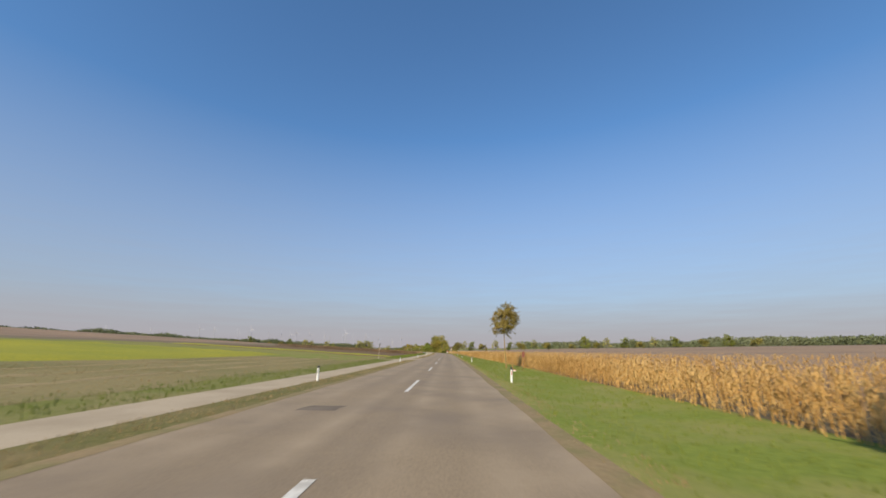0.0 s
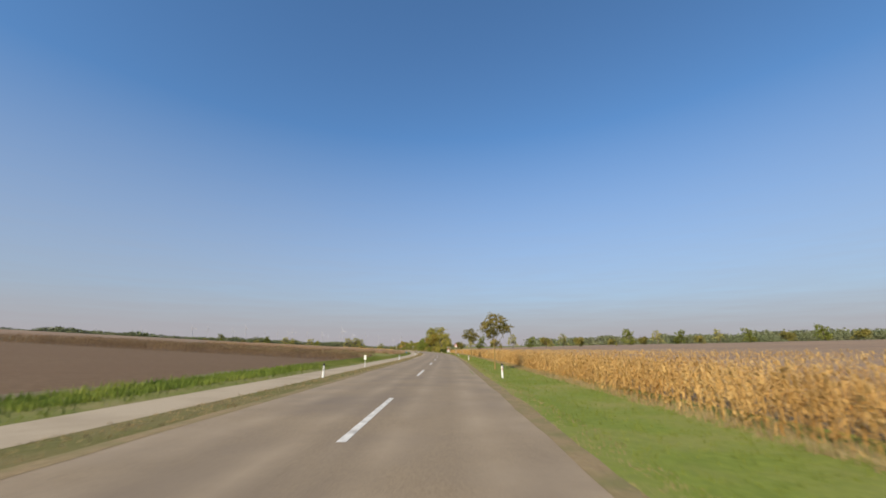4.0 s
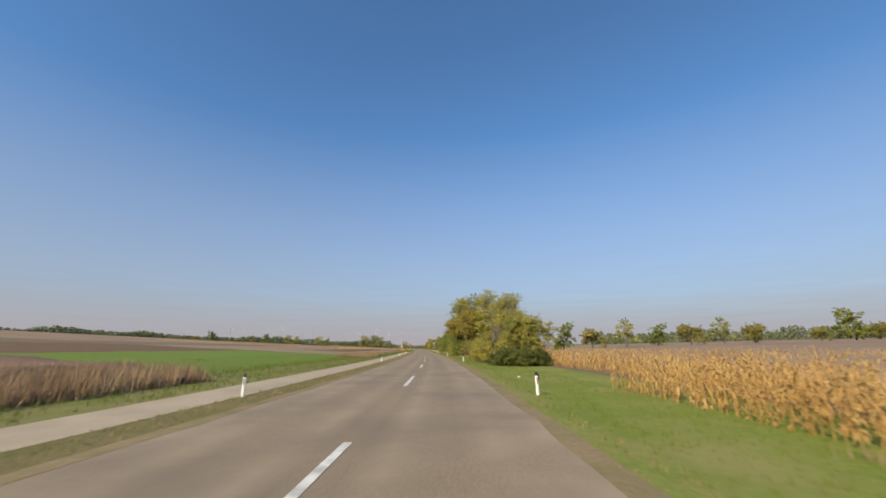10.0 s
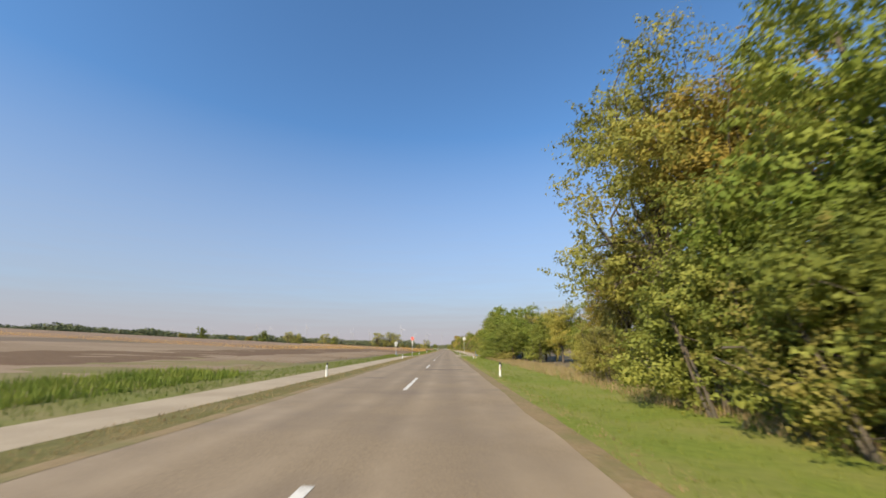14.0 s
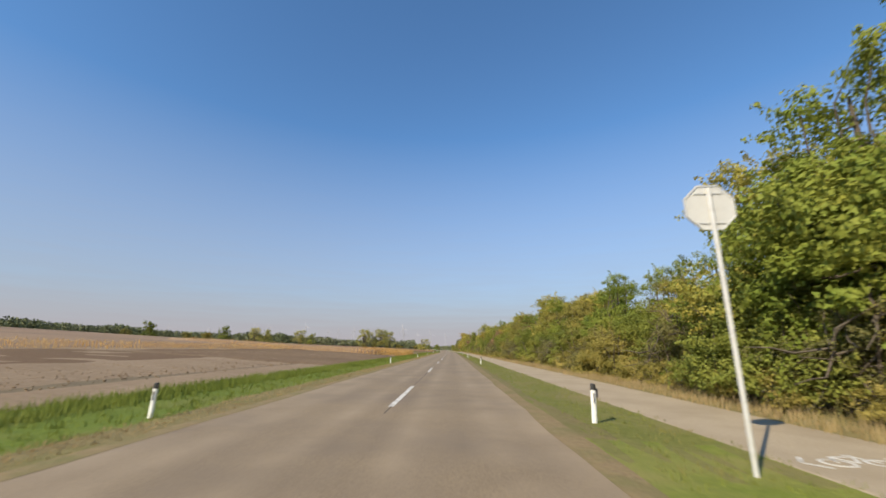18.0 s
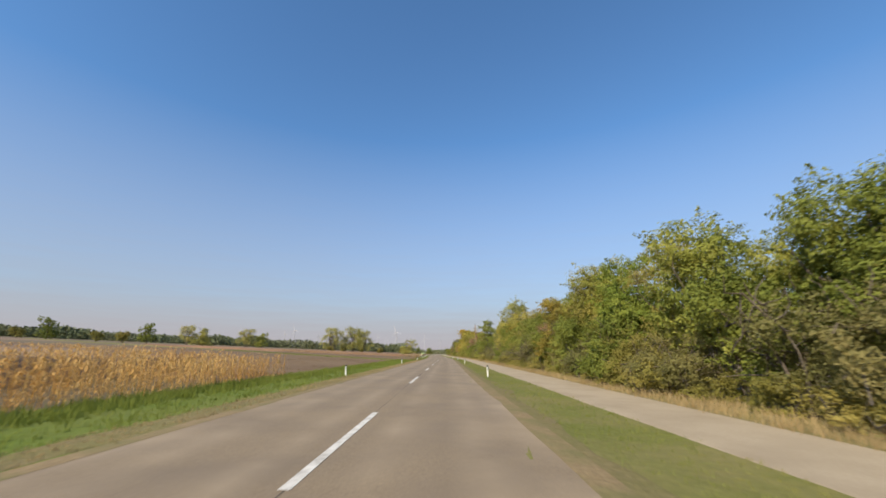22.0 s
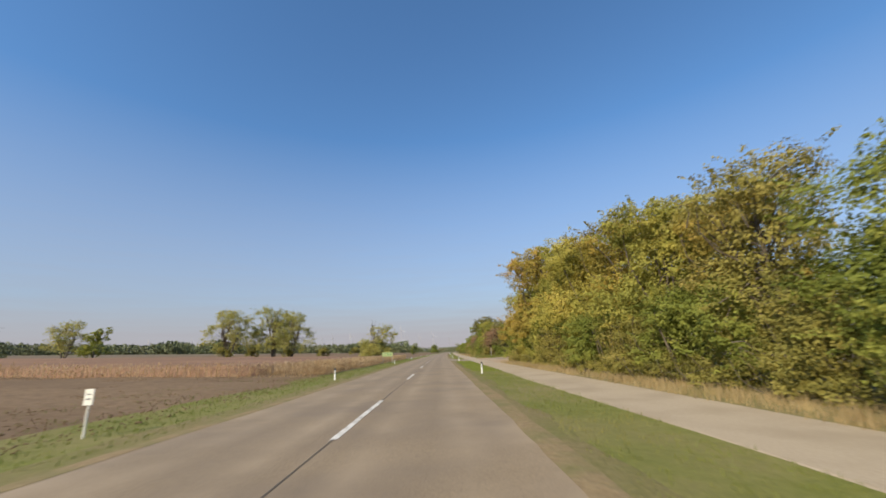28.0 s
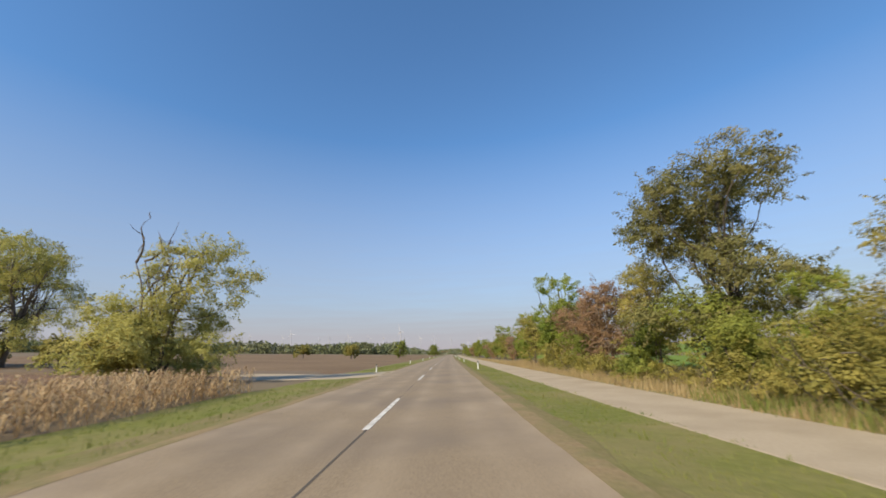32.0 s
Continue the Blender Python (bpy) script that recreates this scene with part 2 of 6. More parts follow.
M_PATH = surface("path_concrete", (0.375, 0.30, 0.21), (0.465, 0.382, 0.272), (0.32, 0.255, 0.175), 18, 0.5, 0.9, 0.2)
M_GRAVEL = surface("dusty_gravel", (0.265, 0.21, 0.145), (0.36, 0.29, 0.205), (0.235, 0.185, 0.13), 14, 0.6, 0.95, 0.3)
M_DIRT = surface("yard_dirt", (0.34, 0.255, 0.165), (0.43, 0.335, 0.225), (0.36, 0.235, 0.14), 9, 0.3, 0.95, 0.3)
M_GROUND = surface("field_ground", (0.15, 0.11, 0.075), (0.21, 0.155, 0.105), (0.17, 0.155, 0.07), 1.3, 0.02, 0.95, 0.4)
M_VERGE = surface("verge_turf", (0.132, 0.172, 0.023), (0.21, 0.248, 0.04), (0.28, 0.245, 0.085), 6, 0.35, 0.95, 0.6, 12, amount3=0.75)
M_VERGE_BROWN = surface("verge_brown_turf", (0.105, 0.10, 0.028), (0.165, 0.15, 0.048), (0.215, 0.16, 0.075), 6, 0.45, 0.95, 0.6, 12, amount3=0.75)
M_VERGE_GREEN = surface("verge_lush_turf", (0.098, 0.142, 0.018), (0.155, 0.198, 0.03), (0.185, 0.18, 0.05), 6, 0.35, 0.95, 0.6, 12, amount3=0.6)
M_EDGE_DRY = surface("verge_dry_turf", (0.165, 0.135, 0.055), (0.25, 0.20, 0.095), (0.15, 0.16, 0.04), 7, 0.5, 0.95, 0.6, 12, amount3=0.6)
M_EDGE = surface("verge_bare_edge", (0.225, 0.16, 0.085), (0.31, 0.23, 0.125), (0.17, 0.16, 0.06), 9, 1.1, 0.95, 0.5, amount3=0.8)
M_STUBBLE = surface("dry_mown_grass", (0.205, 0.165, 0.07), (0.285, 0.23, 0.105), (0.155, 0.15, 0.05), 5, 0.12, 0.95, 0.5)
M_SWATH = surface("mown_swath", (0.26, 0.195, 0.095), (0.36, 0.28, 0.145), (0.20, 0.17, 0.07), 6, 0.4, 0.95, 0.6, 12, amount3=0.6)
M_MUSTARD = surface("mustard_field", (0.21, 0.225, 0.03), (0.42, 0.36, 0.03), (0.20, 0.22, 0.035), 5, 0.06, 0.95, 0.8)
M_MEADOW = surface("mown_fallow", (0.185, 0.175, 0.044), (0.28, 0.25, 0.08), (0.165, 0.18, 0.036), 5, 0.15, 0.95, 0.5)
M_GREEN = surface("green_crop", (0.11, 0.18, 0.02), (0.17, 0.235, 0.035), (0.15, 0.19, 0.035), 4, 0.05, 0.95, 0.7)
M_SOIL = surface("ploughed_soil", (0.15, 0.098, 0.055), (0.265, 0.182, 0.106), (0.14, 0.091, 0.052), 2.2, 0.06, 0.97, 1.0, 3.0)
M_SOIL_PALE = surface("dry_pale_soil", (0.25, 0.178, 0.11), (0.33, 0.246, 0.162), (0.21, 0.146, 0.088), 2.6, 0.09, 0.97, 0.9, 3.5)
M_SOIL_DARK = surface("dark_turned_soil", (0.13, 0.083, 0.046), (0.19, 0.123, 0.07), (0.155, 0.097, 0.055), 2.4, 0.08, 0.97, 1.0, 3.0)
M_CANOPY = surface("dry_crop_tops", (0.235, 0.155, 0.095), (0.35, 0.25, 0.165), (0.20, 0.14, 0.10), 3.5, 0.05, 0.95, 1.0, 6)
M_CANOPY_RED = surface("russet_crop_tops", (0.22, 0.125, 0.075), (0.33, 0.20, 0.12), (0.17, 0.11, 0.075), 3.5, 0.05, 0.95, 1.0, 6)
# olive foliage; its paleness is distance haze put into the colour
M_FARWOOD = surface("far_foliage_hazy", (0.12, 0.145, 0.07), (0.18, 0.20, 0.10), (0.20, 0.195, 0.115), 0.5, 0.02, 0.95, 0.6)
# the blue of these hills is air haze painted as base colour
M_HILL = surface("far_hill_haze_blue", (0.22, 0.26, 0.32), (0.27, 0.31, 0.36), None, 0.004, 0.001)
M_BARK = surface("bark", (0.085, 0.065, 0.048), (0.17, 0.14, 0.11), (0.12, 0.11, 0.09), 9, 1.2, 0.95, 0.8, 16, (1, 1, 0.25))
M_PALEBARK = surface("pale_bark", (0.20, 0.17, 0.135), (0.30, 0.26, 0.21), (0.15, 0.13, 0.10), 9, 1.2, 0.95, 0.6, 16, (1, 1, 0.25))
M_YOUNGBARK = surface("young_bark", (0.27, 0.185, 0.06), (0.36, 0.26, 0.10), (0.20, 0.17, 0.12), 9, 1.2, 0.95, 0.5, 16, (1, 1, 0.25))
M_POLEWOOD = surface("pole_timber", (0.30, 0.20, 0.115), (0.42, 0.30, 0.18), (0.22, 0.14, 0.09), 6, 0.8, 0.85, 0.5, 12, (1, 1, 0.1))
M_POLERED = surface("reddish_timber", (0.20, 0.095, 0.065), (0.30, 0.15, 0.10), (0.15, 0.08, 0.06), 6, 0.8, 0.85, 0.5, 12, (1, 1, 0.1))
L_GREEN = leafy("leaves_green", [(0.108, 0.146, 0.023), (0.195, 0.244, 0.039), (0.293, 0.332, 0.058), (0.429, 0.429, 0.078)])
L_DEEP = leafy("leaves_deep_green", [(0.07, 0.10, 0.018), (0.115, 0.15, 0.028), (0.16, 0.19, 0.038), (0.22, 0.23, 0.05)])
L_GREY = leafy("leaves_grey_green", [(0.125, 0.135, 0.045), (0.19, 0.195, 0.065), (0.265, 0.25, 0.09), (0.33, 0.28, 0.115)])
L_FRESH = leafy("leaves_fresh", [(0.104, 0.166, 0.020), (0.192, 0.270, 0.035), (0.295, 0.348, 0.052), (0.418, 0.434, 0.070)])
L_OLIVE = leafy("leaves_olive", [(0.155, 0.16, 0.036), (0.265, 0.255, 0.056), (0.385, 0.345, 0.082), (0.49, 0.41, 0.125)])
L_YELLOW = leafy("leaves_turning", [(0.17, 0.19, 0.035), (0.285, 0.295, 0.055), (0.415, 0.38, 0.07), (0.54, 0.425, 0.085)], tone=0.92)
L_GOLD = leafy("leaves_gold", [(0.17, 0.17, 0.035), (0.31, 0.27, 0.05), (0.46, 0.355, 0.06), (0.54, 0.35, 0.08)])
L_RUSSET = leafy("leaves_russet", [(0.20, 0.14, 0.075), (0.32, 0.205, 0.12), (0.41, 0.27, 0.17), (0.36, 0.285, 0.14)])
L_MAPLE = leafy("leaves_maple", [(0.14, 0.14, 0.035), (0.235, 0.215, 0.05), (0.34, 0.275, 0.065), (0.42, 0.27, 0.075)])
L_SPARSE = leafy("leaves_pale", [(0.159, 0.182, 0.055), (0.253, 0.269, 0.078), (0.348, 0.348, 0.112), (0.443, 0.394, 0.127)], tone=1.1)
L_THIN = leafy("leaves_thin_olive", [(0.20, 0.215, 0.06), (0.31, 0.315, 0.085), (0.40, 0.385, 0.115), (0.50, 0.43, 0.145)], through_light=0.45, tone=1.1)
L_CORN = leafy("corn_leaves", [(0.42, 0.25, 0.075), (0.57, 0.36, 0.12), (0.66, 0.46, 0.18), (0.45, 0.245, 0.07)], 0.3, 0.3, 0.75, 0.97)
L_CORNRED = leafy("russet_corn_leaves", [(0.26, 0.17, 0.085), (0.41, 0.285, 0.155), (0.58, 0.45, 0.28), (0.31, 0.19, 0.095)], 0.3, 0.3, 0.75, 0.9)
L_SUNFLOWER = leafy("withered_sunflowers", [(0.10, 0.065, 0.042), (0.17, 0.115, 0.07), (0.29, 0.20, 0.115), (0.36, 0.26, 0.14)], 0.3, 0.25, 0.85, 0.9)
L_GRASS = leafy("grass_blades", [(0.102, 0.145, 0.024), (0.155, 0.205, 0.04), (0.22, 0.245, 0.062), (0.29, 0.265, 0.10)], 0.25, 0.35, 0.7, 0.9)
L_LUSH = leafy("lush_grass_blades", [(0.112, 0.158, 0.02), (0.178, 0.228, 0.034), (0.215, 0.265, 0.046), (0.235, 0.265, 0.06)], 0.25, 0.35, 0.7, 0.9)
L_DRY = leafy("dry_grass_blades", [(0.220, 0.165, 0.077), (0.330, 0.253, 0.132), (0.418, 0.330, 0.176), (0.220, 0.209, 0.077)], 0.4, 0.3, 0.8, 0.9)
L_WEED = leafy("withered_weeds", [(0.189, 0.123, 0.072), (0.304, 0.203, 0.123), (0.435, 0.319, 0.203), (0.246, 0.217, 0.087)], 0.4, 0.25, 0.85, 0.9)
M_WHITE = paint("post_white", (0.80, 0.80, 0.78), 0.4)
M_BLACK = paint("post_black", (0.03, 0.03, 0.032), 0.5, (0.10, 0.09, 0.08))
M_REDREF = paint("red_reflector", (0.50, 0.045, 0.03), 0.25)
M_GREYREF = paint("grey_reflector", (0.16, 0.16, 0.17), 0.2)
M_SIGNRED = paint("sign_red", (0.72, 0.055, 0.03), 0.35, amount=0.15)
M_SIGNWHITE = paint("sign_white", (0.82, 0.80, 0.74), 0.4, amount=0.2)
M_SIGNBACK = paint("sign_back_grey", (0.55, 0.55, 0.53), 0.45, amount=0.2)
M_STEEL = paint("galvanised_steel", (0.62, 0.62, 0.60), 0.45, (0.36, 0.33, 0.29), 0.4, 9, 0.2)
M_RUST = paint("rusty_plate", (0.22, 0.075, 0.05), 0.8, (0.12, 0.06, 0.04), 0.7, 10)
M_ORANGE = paint("orange_stake", (0.70, 0.24, 0.05), 0.5)
M_STAKE = paint("pale_stake", (0.56, 0.48, 0.33), 0.7)
M_POSTWOOD = paint("weathered_orange_timber", (0.44, 0.22, 0.08), 0.7)
M_BLUE = paint("blue_plastic", (0.05, 0.22, 0.42), 0.4)
M_SIGNGREEN = paint("sign_green", (0.03, 0.20, 0.06), 0.4, amount=0.2)
M_SIGNYELLOW = paint("sign_yellow", (0.62, 0.60, 0.30), 0.4, amount=0.2)
# white towers greyed towards the sky: distance haze put into the base colour
M_TURBINE = paint("turbine_haze_grey", (0.40, 0.40, 0.44), 0.5, amount=0.1)
M_CERAMIC = paint("insulator_brown", (0.14, 0.055, 0.035), 0.2)
M_WIRE = paint("cable_dark", (0.05, 0.05, 0.055), 0.5)
M_PLASTER = paint("house_plaster", (0.72, 0.69, 0.62), 0.8, amount=0.3, scale=0.8)
M_TILE = paint("roof_tiles", (0.33, 0.13, 0.08), 0.8, scale=1.5)
M_PANE = paint("window_dark", (0.05, 0.06, 0.07), 0.1)


# ---------------------------------------------------------------- plan: s along the centre line, u across it (to the right)
KNOTS = np.arange(-40, 1081, 40.0)
TURN = [-0.44, 0.0, 0.56, 0.5, 0.58, 1.8, 4.55, 7.55, 9.38, 10.1, 10.24, 9.88, 9.79, 10.18, 9.85, 10.1, 11.51, 12.46, 11.96, 11.48, 11.23, 11.04,
        10.88, 10.76, 10.66, 10.58, 10.52, 10.47, 10.42]
S_FINE = np.arange(-40, 1061, 2.0)
H_FINE = np.radians(np.interp(S_FINE, KNOTS, TURN))
H_MID = (H_FINE[1:] + H_FINE[:-1]) / 2
X_FINE = np.concatenate([[0], np.cumsum(-np.sin(H_MID) * 2)])
Y_FINE = np.concatenate([[0], np.cumsum(np.cos(H_MID) * 2)])
X_FINE, Y_FINE = X_FINE - np.interp(0, S_FINE, X_FINE), Y_FINE - np.interp(0, S_FINE, Y_FINE)


def height(s, u):
    """The ground: a slightly raised road, shallow verges, fields that rise gently to both sides."""
    s, u = np.asarray(s, float), np.asarray(u, float)
    a = np.abs(u)
    z = -0.12 * np.clip((a - 3.4) / 2.0, 0, 1)
    left = 0.050 - 0.016 * np.clip((s - 560) / 60, 0, 1)
    z = z + np.where(u < 0, left, 0.026) * np.clip(a - 9.5, 0, 1290.5)
    return z


def place(s, u, lift=0.0):
    """World points for arrays of s and u, on the ground plus lift."""
    s, u = np.broadcast_arrays(np.asarray(s, float), np.asarray(u, float))
    sc, uc = np.clip(s, -40, 1060), np.clip(u, -380, 380)
    h = np.interp(sc, S_FINE, H_FINE)
    over, side = s - sc, u - uc
    x = np.interp(sc, S_FINE, X_FINE) - np.sin(h) * over + np.cos(h) * uc + side * 0.985
    y = np.interp(sc, S_FINE, Y_FINE) + np.cos(h) * over + np.sin(h) * uc + side * 0.12
    return np.stack([x, y, height(s, u) + lift], -1)


def spot(s, u, lift=0.0, turn=0.0, scale=1.0, tip=0.0):
    """A pose that stands at s, u and faces back along the road (its -y looks at the traffic)."""
    x, y, z = place(s, u, lift)
    h = math.degrees(float(np.interp(s, S_FINE, H_FINE)))
    return pose(x, y, z, 0, tip, h + turn) @ Matrix.Scale(scale, 4)


# ---------------------------------------------------------------- mesh helpers
def mesh_np(name, verts, faces, smooth=False):
    verts, faces = np.asarray(verts, np.float32).reshape(-1, 3), np.asarray(faces, np.int32)
    k = faces.shape[1]
    me = bpy.data.meshes.new(name)
    me.vertices.add(len(verts))
    me.vertices.foreach_set("co", verts.ravel())
    me.loops.add(faces.size)
    me.loops.foreach_set("vertex_index", faces.ravel())
    me.polygons.add(len(faces))
    me.polygons.foreach_set("loop_start", np.arange(len(faces), dtype=np.int32) * k)
    me.polygons.foreach_set("loop_total", np.full(len(faces), k, np.int32))
    if smooth:
        me.polygons.foreach_set("use_smooth", np.ones(len(faces), bool))
    me.update(calc_edges=True)
    return me


def put(name, me, mat, parent=None, label=""):
    me.materials.append(mat)
    ob = new(name, me)
    if parent:
        ob.parent = parent
    return tagged(ob, label)


def part(name, bm, mat, parent, label=""):
    me = bpy.data.meshes.new(name)
    bm.to_mesh(me)
    bm.free()
    return put(name, me, mat, parent, label)


def thing(name, label, category, m=None, group="", kind=""):
    ob = new(name)
    ob.empty_display_size = 0.2
    if m is not None:
        ob.matrix_basis = m
    return tagged(ob, label, category, group, kind)


def box_bm(x0, x1, y0, y1, z0, z1, bevel=0.0):
    bm = bmesh.new()
    bmesh.ops.create_cube(bm, size=1)
    for v in bm.verts:
        v.co = ((x0 + x1) / 2 + v.co.x * (x1 - x0), (y0 + y1) / 2 + v.co.y * (y1 - y0), (z0 + z1) / 2 + v.co.z * (z1 - z0))
    if bevel:
        bmesh.ops.bevel(bm, geom=bm.edges[:], offset=bevel, segments=2, affect="EDGES")
    return bm


def rod_bm(p, q, r0, r1=None, seg=10):
    p, q = Vector(p), Vector(q)
    bm = bmesh.new()
    bmesh.ops.create_cone(bm, cap_ends=True, segments=seg, radius1=r0, radius2=r0 if r1 is None else r1, depth=(q - p).length)
    bm.transform(Matrix.Translation((p + q) / 2) @ (q - p).to_track_quat("Z", "Y").to_matrix().to_4x4())
    return bm


def plate_bm(points, y0, y1, bevel=0.0):
    """A flat plate from an outline in x, z, from y0 to y1."""
    bm = bmesh.new()
    f = bm.faces.new([bm.verts.new((x, y0, z)) for x, z in points])
    g = bmesh.ops.extrude_face_region(bm, geom=[f])
    for v in g["geom"]:
        if isinstance(v, bmesh.types.BMVert):
            v.co.y = y1
    bmesh.ops.recalc_face_normals(bm, faces=bm.faces[:])
    if bevel:
        bmesh.ops.bevel(bm, geom=[e for e in bm.edges], offset=bevel, segments=1, affect="EDGES")
    return bm


def ring_points(r, n, turn=0.0, cx=0.0, cz=0.0):
    return [(cx + r * math.cos(turn + 2 * math.pi * i / n), cz + r * math.sin(turn + 2 * math.pi * i / n)) for i in range(n)]


def frame_bm(outer, inner, y0, y1):
    """A flat ring between two outlines with equal counts."""
    bm = bmesh.new()
    k = len(outer)
    rows = [[bm.verts.new((x, y, z)) for x, z in o] for o, y in ((outer, y0), (inner, y0), (inner, y1), (outer, y1))]
    for i in range(k):
        j = (i + 1) % k
        for a, b in ((0, 1), (1, 2), (2, 3), (3, 0)):
            bm.faces.new((rows[a][i], rows[a][j], rows[b][j], rows[b][i]))
    bmesh.ops.recalc_face_normals(bm, faces=bm.faces[:])
    return bm


def lettering(text, size, mat, parent, x, y, z, label=""):
    cu = bpy.data.curves.new("lettering", "FONT")
    cu.body, cu.size, cu.align_x, cu.align_y, cu.extrude = text, size, "CENTER", "CENTER", 0.001
    ob = bpy.data.objects.new("lettering_curve", cu)
    me = bpy.data.meshes.new_from_object(ob)
    bpy.data.objects.remove(ob)
    me.transform(Matrix.Translation((x, y, z)) @ Matrix.Rotation(radians(90), 4, "X"))
    me.materials.clear()
    return put("lettering", me, mat, parent, label)


def sheet(name, s0, s1, u0, u1, lift, mat, ds=4.0, nu=8, bumps=0.0, ragged=0.0, seed=1, uv=False, slant=0.0, skirt=False):
    """A strip of ground cover between two lines across the plan, with uneven borders."""
    ns = max(2, int(abs(s1 - s0) / ds) + 1)
    if max(abs(u0), abs(u1)) < 10.6 and not uv:
        nu = max(nu, int(abs(u1 - u0) / 0.3) + 2)
    s, w = np.meshgrid(np.linspace(s0, s1, ns), np.linspace(0, 1, nu), indexing="ij")
    s = s + slant * w * (1 - (s - s0) / (s1 - s0))       # a near end that runs aslant
    rng = np.random.default_rng(abs(seed) + 1000 * (seed < 0))
    e0 = np.interp(np.arange(ns), np.arange(0, ns + 3, 3), rng.normal(0, 1, len(np.arange(0, ns + 3, 3)))) * ragged + rng.normal(0, 0.35, ns) * ragged
    e1 = np.interp(np.arange(ns), np.arange(0, ns + 3, 3), rng.normal(0, 1, len(np.arange(0, ns + 3, 3)))) * ragged + rng.normal(0, 0.35, ns) * ragged
    u = (u0 + e0)[:, None] * (1 - w) + (u1 + e1)[:, None] * w
    z = lift + bumps * np.clip(rng.normal(0, 1, s.shape), -1.6, 1.6)
    if 0.035 < lift < 0.5:      # the borders of a field run out into the soil
        z[0], z[-1], z[:, 0], z[:, -1] = -0.05, -0.05, -0.07, -0.07
        z[:, 1] = np.minimum(z[:, 1], lift)
    if skirt and lift <= 0.035:      # the rim of a strip: a narrow margin, then down into the ground
        way, out = (1 if s1 > s0 else -1), (1 if u1 > u0 else -1)
        for deep, wide in ((None, 0.04), (-0.04 if lift < 0.019 else 0.0, 0.14)):
            s, u = np.pad(s, 1, mode="edge"), np.pad(u, 1, mode="edge")
            z = np.pad(z, 1, mode="edge") if deep is None else np.pad(z, 1, constant_values=deep)
            ns, nu = ns + 2, nu + 2
            s[0], s[-1] = s[0] - way * wide, s[-1] + way * wide
            u[:, 0], u[:, -1] = u[:, 0] - out * wide, u[:, -1] + out * wide
    if lift > 0.5:      # a standing crop: its borders reach down to the soil
        s, u, z = np.pad(s, 1, mode="edge"), np.pad(u, 1, mode="edge"), np.pad(z, 1, constant_values=-0.04)
        ns, nu = ns + 2, nu + 2
        way = 1 if s1 > s0 else -1
        s[0], s[-1] = s[0] - way, s[-1] + way
        out = 0.6 if u1 > u0 else -0.6
        u[:, 0], u[:, -1] = u[:, 0] - out, u[:, -1] + out
    v = place(s, u, z)
    i = np.arange(ns * nu).reshape(ns, nu)
    f = np.stack([i[:-1, :-1], i[:-1, 1:], i[1:, 1:], i[1:, :-1]], -1).reshape(-1, 4)
    if (u1 < u0) != (s1 < s0):
        f = f[:, ::-1]
    me = mesh_np(name, v, f, True)
    if uv:
        lay = me.uv_layers.new(name="UVMap")
        co = np.stack([u.ravel(), s.ravel()], -1)[f.ravel()]
        lay.data.foreach_set("uv", co.astype(np.float32).ravel())
    return put(name, me, mat)


# ---------------------------------------------------------------- ground and road
def build_ground():
    us = np.array([-4300, -2400, -1300, -800, -600, -480, -380, -260, -170, -110, -70, -45, -30, -20, -14, -9.5, -7, -5.4, -4.4, -3.9, -3.4, -3.2, 0,
                   3.2, 3.4, 3.9, 4.4, 5.4, 7, 9.5, 14, 20, 30, 45, 70, 110, 170, 260, 380, 480, 600, 800, 1300, 2400, 4300])
    ss = np.concatenate([[-4000, -2000, -900, -400, -200, -120], np.arange(-80, 1061, 10), [1120, 1250, 1500, 2000, 3000, 4400]])
    s, u = np.meshgrid(ss, us, indexing="ij")
    v = place(s, u)
    v[..., 2] -= np.where(np.abs(u) <= 9.6, 0.03, 0.0)
    i = np.arange(s.size).reshape(s.shape)
    f = np.stack([i[:-1, :-1], i[:-1, 1:], i[1:, 1:], i[1:, :-1]], -1).reshape(-1, 4)
    ob = put("ground", mesh_np("ground", v, f, True), M_GROUND)
    tagged(ob, "wide flat farmland of brown soil and stubble", "ground", kind="structure")


build_ground()
road = sheet("road", -160, 1900, -3.3, 3.3, 0.012, M_ASPHALT, 4, 9, uv=True)
tagged(road, "worn grey-brown two-lane asphalt country road", "road", kind="structure")
N_DASH = [0, 3, 7, 10, 14, 17, 20, 23, 26, 29, 32, 34, 37, 41, 44, 46, 48]
S_DASH = [-5.5, 39.3, 100.3, 144.4, 206.2, 250.4, 295.5, 340.5, 389.9, 435.4, 481.1, 511.0, 554.6, 617.9, 662.9, 692.3, 722.2]


def dash_start(k):
    if k < 0:
        return -5.5 + 15 * k
    return float(np.interp(k, N_DASH, S_DASH)) if k <= 48 else 722.2 + 15 * (k - 48)


